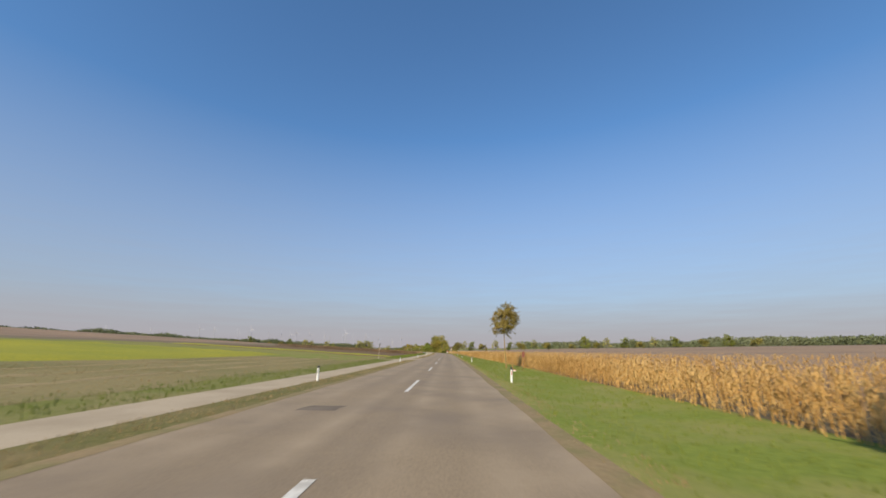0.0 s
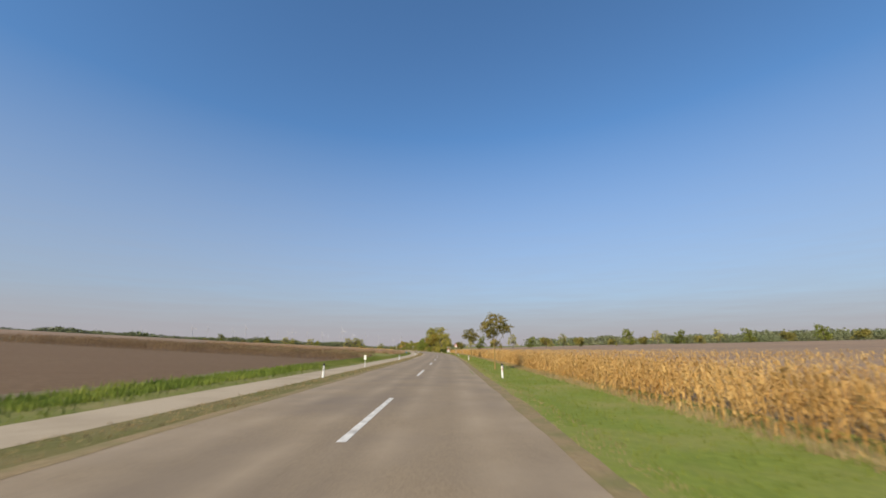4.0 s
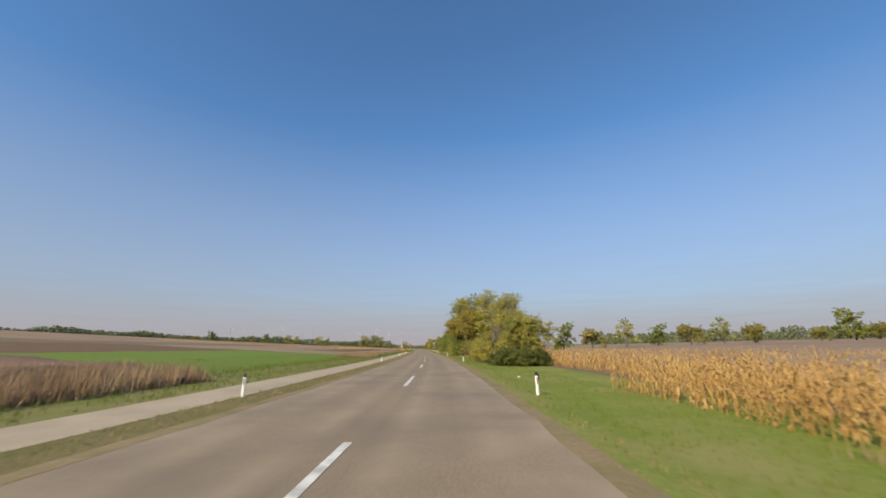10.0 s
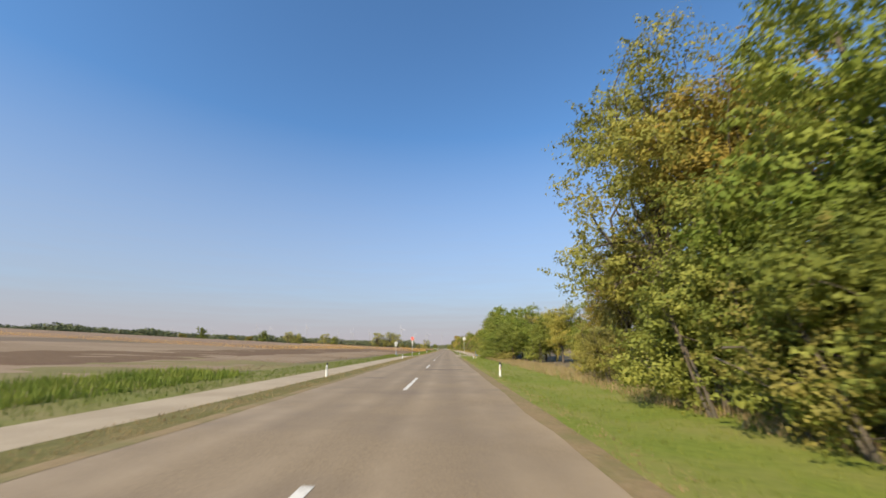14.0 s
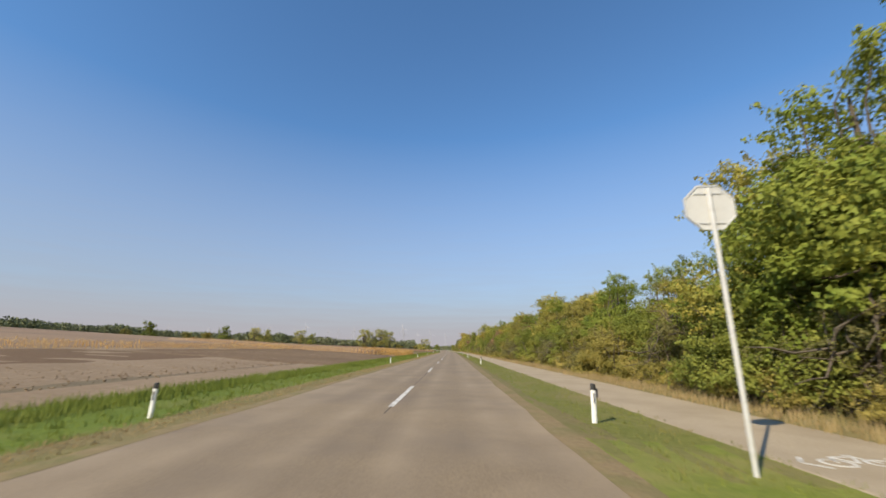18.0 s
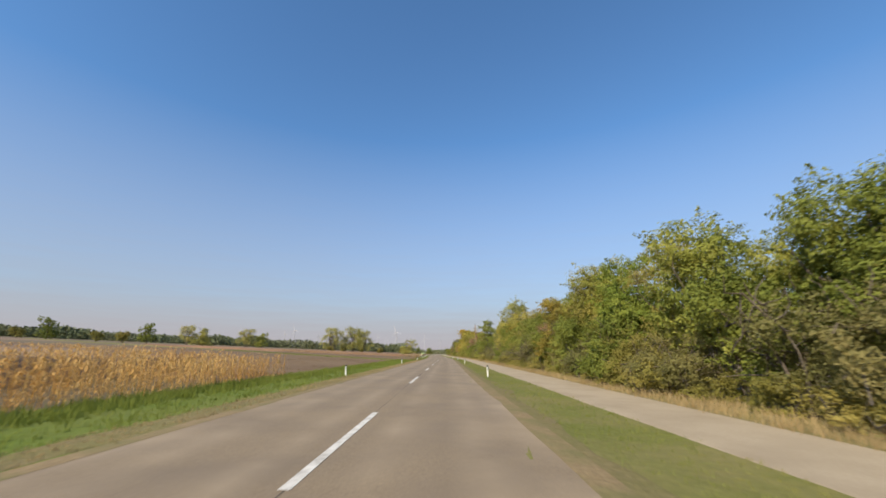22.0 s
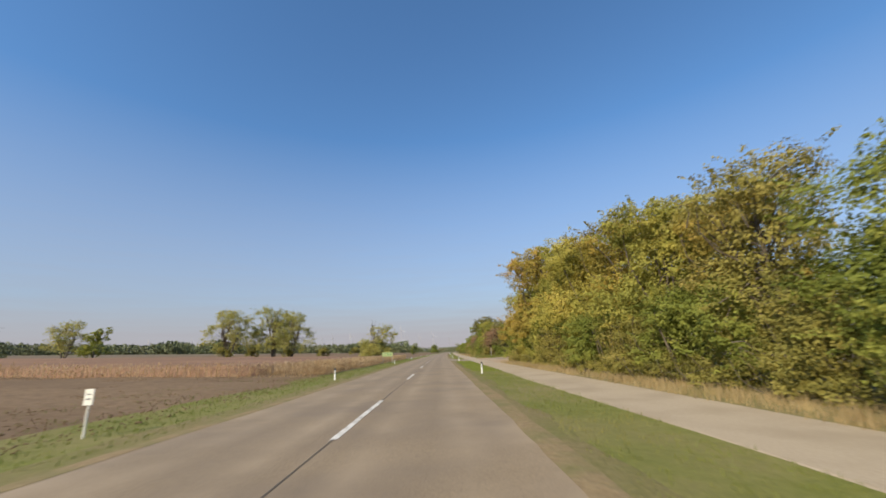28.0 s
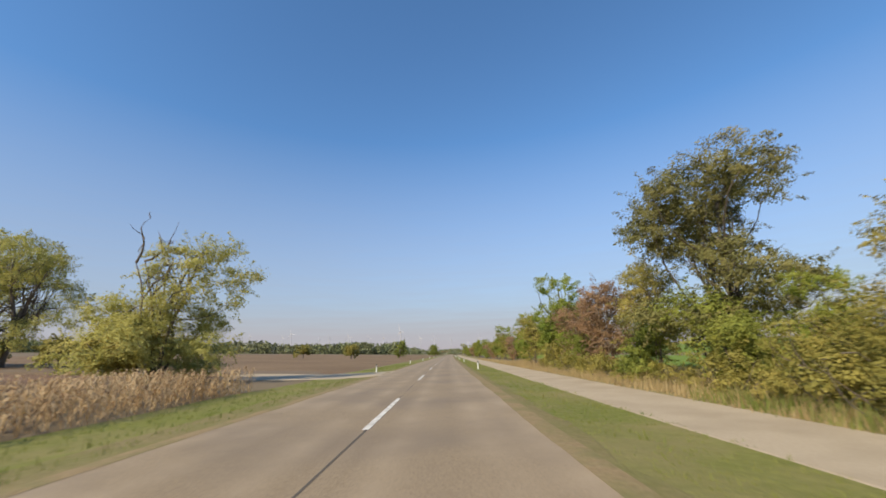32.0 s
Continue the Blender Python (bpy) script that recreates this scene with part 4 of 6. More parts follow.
tree_kind("hedge_tree_yellow", "hedge_tree", "leafy hedgerow tree turning yellow", "tree", 18, 7.0, random_lobes(9, 13, 2.2, 1.4, 6.3, 1.2), 8200, 0.17, L_YELLOW, trunk=0.14, limbs=24, spread=0.3)
tree_kind("hedge_tree_gold", "hedge_tree", "hedgerow tree in golden autumn leaf", "tree", 19, 8.2, random_lobes(10, 14, 2.6, 1.4, 7.4, 1.3), 9000, 0.18, L_GOLD, trunk=0.17, limbs=26, spread=0.32)
tree_kind("hedge_tree_olive", "hedge_tree", "thin olive-green hedgerow tree with twigs showing", "tree", 20, 6.4, random_lobes(11, 11, 2.1, 1.4, 5.7, 1.05), 5200, 0.15, L_OLIVE, trunk=0.13, limbs=34,
          spread=0.3, twigs=90, shell=0.3)
tree_kind("hedge_tree_russet", "hedge_tree", "russet-leaved hedgerow shrub tree", "tree", 21, 5.0, random_lobes(12, 10, 1.8, 0.9, 4.4, 0.95), 5600, 0.14, L_RUSSET, M_PALEBARK, trunk=0.1, limbs=26, spread=0.27, twigs=60, shell=0.35)
tree_kind("bush", "hedge_bush", "dense green hedge bush", "bush", 22, 3.2, random_lobes(13, 11, 1.7, 0.4, 2.5, 0.8), 4300, 0.14, L_GREEN, trunk=0.06, stems=4, limbs=12, spread=0.25, shell=0.4)
tree_kind("bush_olive", "hedge_bush", "twiggy olive hedge bush", "bush", 23, 2.9, random_lobes(14, 10, 1.7, 0.35, 2.3, 0.75), 3700, 0.12, L_OLIVE, trunk=0.05, stems=5, limbs=15, spread=0.25, twigs=40, shell=0.3)
tree_kind("bush_yellow", "hedge_bush", "dense yellowing hedge bush by the road", "bush", 24, 3.0, random_lobes(15, 10, 1.6, 0.4, 2.4, 0.8), 3900, 0.13, L_YELLOW, trunk=0.05, stems=4, limbs=20, spread=0.25, shell=0.4)
tree_kind("hedge_round", "hedge_bush", "low rounded dark green bush on the verge", "bush", 35, 1.9, random_lobes(35, 14, 1.25, 0.3, 1.3, 0.62), 4200, 0.12, L_DEEP, trunk=0.05, stems=5, limbs=12, spread=0.2, shell=0.4)
tree_kind("bush_grey", "hedge_bush", "twiggy grey-green hedge bush", "bush", 36, 2.8, random_lobes(36, 12, 1.7, 0.35, 2.2, 0.75), 3700, 0.11, L_GREY, trunk=0.05, stems=6, limbs=22, spread=0.24, twigs=70, shell=0.25, bare=3)
tree_kind("bush_low", "hedge_bush", "low leafy undergrowth at the foot of the hedge", "bush", 34, 1.1, random_lobes(34, 8, 1.3, 0.15, 0.8, 0.5), 1300, 0.11, L_OLIVE, trunk=0.025, stems=4, limbs=10, spread=0.2, shell=0.3)
tree_kind("acacia", "field_tree", "open spreading field tree with thin pale-green crown on several stems", "tree", 25, 9.5, random_lobes(16, 24, 6.2, 2.0, 8.8, 1.4), 11500, 0.18, L_THIN, trunk=0.2, stems=4,
          limbs=60, spread=0.42, twigs=160, shell=0.1, fork=0.35, bare=5, clump=26)
tree_kind("acacia_full", "field_tree", "many-stemmed field tree with leafy olive skirt and half-bare top", "tree", 26, 8.8,
          random_lobes(17, 22, 5.6, 0.5, 4.0, 1.35) + [(1.5, 0, 5.2, 1.3, 1.3, 0.8), (3.2, 0.3, 4.9, 1.4, 1.3, 0.8), (2.4, -0.3, 6.4, 1.6, 1.5, 0.9), (4.1, 0.2, 6.0, 1.0, 1.0, 0.6), (2.9, 0.2, 7.5, 1.3, 1.2, 0.6), (1.2, 0.3, 7.3, 0.9, 0.9, 0.55),
                                                       (-0.6, 0.2, 7.4, 0.8, 0.8, 0.5), (-0.9, -0.2, 6.0, 0.9, 0.8, 0.6), (0.2, 0, 4.6, 1.2, 1.2, 0.9), (-2.9, 0.2, 4.4, 1.0, 1.0, 0.6), (-3.9, 0, 3.8, 0.8, 0.8, 0.5)],
          17500, 0.18, L_THIN, trunk=0.15, stems=6, limbs=60, spread=0.38, twigs=150, shell=0.2, bare=10)
tree_kind("yard_tree", "hedge_tree", "tall airy grey-green tree on a clear trunk", "tree", 31, 9.8, random_lobes(31, 30, 5.0, 2.2, 9.2, 1.3), 17000, 0.17, L_GREY, trunk=0.19, limbs=44, spread=0.32, twigs=90, shell=0.3, bare=2)
tree_kind("willow", "hedge_tree", "tall pale yellow-green hedgerow tree", "tree", 32, 10.2, random_lobes(32, 18, 3.0, 1.6, 9.0, 1.45), 15000, 0.18, L_SPARSE, M_PALEBARK, trunk=0.2, limbs=40, spread=0.36, twigs=60, shell=0.4)
tree_kind("fan_tree", "hedge_tree", "dark green tree with layered spreading boughs", "tree", 33, 8.4,
          [(0, 0, 7.6, 1.0, 1.0, 0.4), (0.6, 0, 6.7, 1.5, 1.3, 0.35), (-0.8, 0.3, 6.0, 1.6, 1.4, 0.35), (0.9, -0.3, 5.2, 1.7, 1.5, 0.35), (-0.6, 0, 4.4, 1.8, 1.6, 0.4), (0.3, 0.2, 3.4, 1.6, 1.6, 0.5)], 6500, 0.16, L_GREEN, trunk=0.14,
          limbs=44, spread=0.26, twigs=60, shell=0.35)
tree_kind("field_round", "field_tree", "round dark-green tree in the fields", "tree", 27, 9.0, random_lobes(19, 16, 3.6, 1.6, 8.0, 1.6), 5600, 0.28, L_GREEN, trunk=0.2, limbs=18, spread=0.4)
tree_kind("field_low", "field_tree", "low spreading olive tree in the fields", "tree", 28, 5.5, random_lobes(20, 12, 3.6, 1.2, 4.6, 1.3), 3800, 0.28, L_OLIVE, trunk=0.15, limbs=18, spread=0.4)
tree_kind("field_thin", "field_tree", "thin half-bare field tree", "tree", 29, 8.5, random_lobes(21, 14, 3.8, 2.0, 7.8, 1.2), 3600, 0.26, L_SPARSE, M_PALEBARK, trunk=0.15, stems=3, limbs=34, spread=0.4, twigs=90, shell=0.2, bare=4)
tree_kind("dead", "dead_tree", "bare dead tree with grey branches", "tree", 30, 6.2, [(0, 0, 4.4, 1.6, 1.6, 1.4)], 0, 0.1, L_OLIVE, M_PALEBARK, trunk=0.13, stems=2, limbs=44, bare=11)


def scatter(rng, n, s0, s1, u0, u1):
    return rng.uniform(s0, s1, n), rng.uniform(min(u0, u1), max(u0, u1), n)


def blades(name, label, category, seed, n, s0, s1, u0, u1, tall, mat, per=4, wide=0.02, spread=0.05, lean=0.45, skip=()):
    """Tufts of grass: bent single blades, one mesh."""
    rng = np.random.default_rng(abs(seed) + 1000 * (seed < 0))
    s, u = scatter(rng, n, s0, s1, u0, u1)
    for a, b, c, d in skip:
        keep = ~((s > a) & (s < b) & (u > c) & (u < d))
        s, u = s[keep], u[keep]
    base = np.repeat(place(s, u, 0.0), per, axis=0)
    k = len(base)
    base[:, :2] += rng.normal(0, spread, (k, 2))
    a = rng.uniform(0, 2 * np.pi, k)
    h = tall * rng.uniform(0.5, 1.25, k) * np.repeat(rng.uniform(0.6, 1.2, len(s)), per)
    side = np.stack([np.cos(a), np.sin(a), 0 * a], -1) * (wide * rng.uniform(0.7, 1.4, k))[:, None]
    off = np.stack([np.sin(a), -np.cos(a), 0 * a], -1) * (h * rng.uniform(0, lean, k))[:, None]
    tip = base + off + np.array([0, 0, 1]) * h[:, None]
    v = np.stack([base - side / 2 - (0, 0, 0.02), base + side / 2 - (0, 0, 0.02), tip], 1).reshape(-1, 3)
    ob = put(name, mesh_np(name, v, np.arange(k * 3).reshape(k, 3)), mat)
    return tagged(ob, label, category, kind="stuff")


EDGE_S, EDGE_U = (-60, 20, 50, 85, 150, 240), (1.1, 1.2, 1.0, 0.0, 0.2, 0.5)      # how far the edge of the maize wanders


def corn(name, label, seed, s0, s1, u_edge, way, rows, mat, tall=1.45, step=0.24, row=0.75, leaf_n=9, thin=1.0, ragged=0.25, leaf_long=0.85):
    """Dry standing maize: rows along the road, stalk, drooping leaves, ears and tassels, one mesh."""
    rng = np.random.default_rng(abs(seed) + 1000 * (seed < 0))
    n = int((s1 - s0) / step)
    S, U = [], []
    for r in range(rows):
        keep = rng.uniform(0, 1, n) < thin ** r
        s = np.linspace(s0, s1, n)[keep] + rng.normal(0, 0.05, keep.sum())
        S.append(s)
        U.append(np.interp(s, EDGE_S, EDGE_U) * (way > 0 and s1 < 240) + u_edge + way * (r * row + ragged * np.interp(s, np.arange(s0, s1 + 9, 3), rng.uniform(0, 1, len(np.arange(s0, s1 + 9, 3)))) * (r == 0)) + rng.normal(0, 0.06, len(s)))
    s, u = np.concatenate(S), np.concatenate(U)
    p = place(s, u)
    k = len(p)
    h = tall * rng.uniform(0.78, 1.1, k)
    tilt = rng.normal(0, 0.06, (k, 2))
    top = p + np.concatenate([tilt * h[:, None], h[:, None]], 1)
    V, F, base = [], [], 0
    for ang in (0.3, 1.9):
        d = np.array([math.cos(ang), math.sin(ang), 0]) * 0.013
        v = np.stack([p - d, p + d, top + d * 0.4, top - d * 0.4], 1).reshape(-1, 3)
        V.append(v)
        F.append(base + np.arange(k * 4).reshape(k, 4))
        base += k * 4
    z = np.array([0, 0, 1.0])
    for i in range(leaf_n):
        f = rng.uniform(0.05, 1.0, k)
        a = rng.uniform(0, 2 * np.pi, k)
        q = p + (top - p) * f[:, None]
        out = np.stack([np.cos(a), np.sin(a), 0 * a], -1)
        side = np.stack([-np.sin(a), np.cos(a), 0 * a], -1)
        ln = rng.uniform(0.12, 0.36, k)[:, None] * leaf_long
        w = rng.uniform(0.013, 0.03, k)[:, None]
        m1 = q + out * ln * 0.5 + z * rng.uniform(-0.03, 0.14, k)[:, None]
        e1 = m1 + out * ln * rng.uniform(0.1, 0.6, k)[:, None] - z * ln * rng.uniform(0.1, 1.0, k)[:, None]
        e1[:, 2] = np.maximum(e1[:, 2], p[:, 2] + 0.02)
        tip = side * w * 0.25
        V.append(np.stack([q + side * w * 0.5, q - side * w * 0.5, m1 - side * w, m1 + side * w, e1 - tip, e1 + tip], 1).reshape(-1, 3))
        o = base + 6 * np.arange(k)[:, None]
        F += [o + np.array([0, 1, 2, 3]), o + np.array([3, 2, 4, 5])]
        base += k * 6
    ob = put(name, mesh_np(name, np.concatenate(V), np.concatenate(F)), mat)
    return tagged(ob, label, "maize", kind="stuff")


def clods(name, label, seed, n, s0, s1, u0, u1, size, mat):
    rng = np.random.default_rng(abs(seed) + 1000 * (seed < 0))
    s, u = scatter(rng, n, s0, s1, u0, u1)
    c = place(s, u, 0.05)
    k = size * rng.uniform(0.4, 1.4, n)[:, None] * rng.uniform(0.6, 1.3, (n, 3)) * np.array([1, 1, 0.6])
    o = np.array([(1, 0, 0), (0, 1, 0), (-1, 0, 0), (0, -1, 0), (0, 0, 1), (0, 0, -1)], float)
    v = c[:, None] + o[None] * k[:, None] + rng.normal(0, 0.2, (n, 6, 3)) * k[:, None]
    t = np.array([(0, 1, 4), (1, 2, 4), (2, 3, 4), (3, 0, 4), (1, 0, 5), (2, 1, 5), (3, 2, 5), (0, 3, 5)])
    f = (np.arange(n)[:, None, None] * 6 + t[None]).reshape(-1, 3)
    ob = put(name, mesh_np(name, v.reshape(-1, 3), f), mat)
    return tagged(ob, label, "soil clods", kind="stuff")


# ---------------------------------------------------------------- crops, grass, weeds
def build_crops():
    corn("maize_right", "tall dry golden maize standing in rows", 40, -32, 236, 7.5, 1, 7, L_CORN, 1.12, 0.15, leaf_n=10, leaf_long=0.7)
    corn("maize_right_deep", "dry brown maize further into the field", 41, -40, 300, 12.6, 1, 14, L_CORN, 1.1, 0.42, 1.0, 6, leaf_long=1.1)
    cover("maize_tops_right", "dense brown tops of the maize field", "field", -160, 300, 13.4, 250, 0.8, M_CANOPY, 3, 60, ragged=0.3, bumps=0.07, seed=42)
    corn("maize_right_gap", "dry brown maize behind the trees", 43, 262, 372, 20, 1, 5, L_CORNRED, 1.0, 0.3)
    corn("maize_right_mid", "dry golden maize behind the bushes", 144, 236, 264, 11.2, 1, 6, L_CORN, 1.02, 0.26)
    corn("maize_left", "dry golden maize along the road", 44, 481, 503, -8.6, -1, 14, L_CORN, 1.35, 0.26)
    corn("maize_left_far", "dry golden maize beyond the ploughed strip", 45, 395, 520, -33, -1, 5, L_CORN, 0.8, 0.5, 1.4, 9)
    cover("maize_tops_left", "brown tops of the maize field", "field", 482, 503, -15, -60, 0.95, M_CANOPY, 2.5, 20, ragged=0.3, bumps=0.07, seed=46)
    cover("maize_tops_left_far", "brown tops of the maize field", "field", 395, 519, -35, -120, 0.48, M_CANOPY, 4, 24, ragged=0.5, bumps=0.07, seed=47)
    corn("maize_russet", "withered russet maize along the road", 48, 645, 719, -7.7, -1, 8, L_CORNRED, 1.06, 0.22, leaf_n=12, leaf_long=1.15)
    cover("maize_tops_russet", "russet tops of the maize field", "field", 644, 719, -13.5, -120, 0.74, M_CANOPY_RED, 2.5, 40, ragged=0.3, bumps=0.07, seed=50)
    corn("maize_left_front", "dry golden maize at the near end of the field", 170, 479.6, 482.6, -8.6, -1, 60, L_CORN, 1.3, 0.3, 0.8, 9)
    corn("maize_left_far_front", "dry golden maize at the near end of the field", 171, 392.5, 396, -33, -1, 60, L_CORN, 0.8, 0.35, 1.3, 8)
    corn("maize_russet_front", "withered russet maize at the near end of the field", 172, 641.5, 645.5, -7.8, -1, 70, L_CORNRED, 1.06, 0.28, 0.8, 9)
    yard = (667, 685, 3.0, 30)
    blades("grass_right", "short green roadside grass", "grass", 52, 30000, -45, 400, 3.9, 8.2, 0.10, L_LUSH, 4, 0.022, skip=((389.5, 396.9, 3.2, 8.8), (374, 390, 3.2, 3.95)))
    blades("grass_right_far", "short roadside grass between road and path", "grass", 53, 20000, 400, 800, 3.9, 6.2, 0.075, L_GRASS, 4, 0.02, skip=(yard,))
    blades("grass_left", "short dry roadside grass beside the path", "grass", 54, 11000, -45, 386, -3.6, -5.2, 0.09, L_DRY, 4, 0.02, skip=((43.5, 55.5, -6, -3),))
    blades("grass_path_left", "grass along the cycle path", "grass", 55, 14000, -45, 386, -7.3, -10.5, 0.17, L_GRASS, 4, 0.022, skip=((46, 52, -10, -7),))
    blades("grass_left_far", "green grass along the field edge", "grass", 56, 11300, 392, 566, -4.7, -8.8, 0.15, L_LUSH, 4, 0.024)
    blades("grass_field_edge", "rank dark green grass at the edge of the ploughed field", "grass", 256, 9000, 396, 566, -6.9, -8.9, 0.27, L_LUSH, 6, 0.026, spread=0.1, lean=0.5)
    blades("grass_crossing", "green grass behind the end of the cycle path", "grass", 165, 2600, 387, 399, -7.4, -10.5, 0.22, L_LUSH, 5, 0.026)
    blades("strip_weeds", "rank yellow-green weeds on the field strip", "weeds", 259, 3500, 560.5, 567, -8, -45, 0.28, L_GRASS, 5, 0.03, spread=0.14, lean=0.5)
    blades("weeds_soil", "thin weeds in the ploughed soil", "weeds", 258, 2600, 568, 648, -5.6, -13, 0.12, L_GRASS, 4, 0.02, spread=0.1)
    blades("grass_left_end", "short olive grass along the field edge", "grass", 156, 8000, 566, 770, -3.8, -7.2, 0.10, L_GRASS, 4, 0.02, skip=((726, 738, -9, -3),))
    blades("grass_left_edge", "short dry grass along the asphalt", "grass", 157, 9000, 396, 566, -3.5, -4.9, 0.08, L_DRY, 4, 0.02)
    blades("grass_right_edge", "short dry grass along the asphalt", "grass", 158, 9000, -45, 400, 3.5, 4.3, 0.06, L_DRY, 4, 0.02, skip=((373, 400, 3.2, 8),))
    blades("grass_path_right", "tall dry grass along the hedge foot", "grass", 57, 21000, 398, 800, 8.8, 10.6, 0.27, L_DRY, 5, 0.02, spread=0.11, skip=((658, 685, 8, 30),))
    blades("grass_hedge_foot", "tall dry grass along the trees", "grass", 58, 7500, 256, 375, 7.2, 10.5, 0.33, L_DRY, 4, 0.02, spread=0.1)
    blades("maize_foot", "dry grass along the foot of the maize", "grass", 163, 5000, 75, 226, 7.1, 7.9, 0.22, L_DRY, 5, 0.022, spread=0.09)
    blades("grass_yard_corner", "bright green grass beside the yard mouth", "grass", 257, 3500, 640, 671, 4.1, 6.2, 0.09, L_LUSH, 4, 0.022)
    blades("yard_weeds", "rank green weeds between path and trees", "weeds", 164, 4500, 685.5, 712, 8.9, 15, 0.4, L_GRASS, 6, 0.028, spread=0.13, lean=0.6)
    blades("weeds_gap", "rank dry brown weeds in the gap between the trees", "weeds", 159, 9500, 275, 303, 9.4, 20, 0.5, L_WEED, 6, 0.03, spread=0.15, lean=0.6)
    corn("sunflowers", "withered dark sunflowers standing across the field", 160, 126, 151, -10.9, -1, 64, L_SUNFLOWER, 1.0, 0.5, 0.8, 10)
    cover("russet_crop_tops", "russet tops of the withered crop", "field", 191, 240, -14, -62, 0.62, M_CANOPY_RED, 2, 30, ragged=0.4, bumps=0.07, seed=161)
    blades("russet_crop_front", "withered russet crop at the field edge", "crop", 162, 5000, 189, 194, -11, -62, 0.85, L_WEED, 6, 0.035, spread=0.15, lean=0.5)
    blades("weeds_withered", "tall withered red-brown weeds", "weeds", 59, 8000, 190, 240, -9.8, -14.5, 0.75, L_WEED, 7, 0.035, spread=0.16, lean=0.6)
    blades("weeds_withered_next", "withered weeds along the fallow", "weeds", 60, 5000, 284, 318, -9.8, -14, 0.6, L_WEED, 6, 0.03, spread=0.15, lean=0.6)
    blades("weeds_flowering", "rank yellow-green flowering weeds", "weeds", 61, 2600, 66, 112, -8.6, -10.8, 0.28, L_FRESH, 6, 0.04, spread=0.12)
    blades("weeds_flowering_next", "rank yellow-green weeds", "weeds", 62, 2500, 305, 335, -9.6, -14, 0.35, L_FRESH, 6, 0.04, spread=0.12)
    blades("grass_strip", "green grass along the ploughed field", "grass", 63, 4000, 110, 153, -8.6, -11.2, 0.24, L_GRASS, 5, 0.03, spread=0.1)
    blades("stubble", "dry mown stubble", "grass", 64, 9000, -40, 62, -10.2, -22, 0.12, L_DRY, 3, 0.025)
    blades("crop_leaves", "young green crop", "crop", 65, 9000, 236, 294, -10.8, -20, 0.2, L_LUSH, 4, 0.03)
    blades("gap_grass", "tall dry grass before the yard trees", "grass", 66, 3000, 695, 760, 9.0, 14, 0.5, L_DRY, 5, 0.025, spread=0.15)
    clods("clods_turned", "dark brown soil clods", 167, 9000, 432, 481, -8.4, -20, 0.038, M_SOIL)
    clods("clods_pale", "pale dry soil crumbs", 68, 6000, 330, 470, -11.5, -19, 0.05, M_SOIL_PALE)
    clods("clods_mid", "brown soil clods", 69, 10000, 496, 561, -7.6, -21, 0.04, M_SOIL)
    clods("clods_dark", "dark brown soil clods", 70, 12000, 567, 642, -5.8, -22, 0.035, M_SOIL)


build_crops()


# ---------------------------------------------------------------- trees and hedges
def tree_at(key, s, u, scale=1.0, label="", group="", turn=None, rng=random):
    return grow(key, spot(s, u, -0.02, rng.uniform(0, 360) if turn is None else turn, scale), label, group)


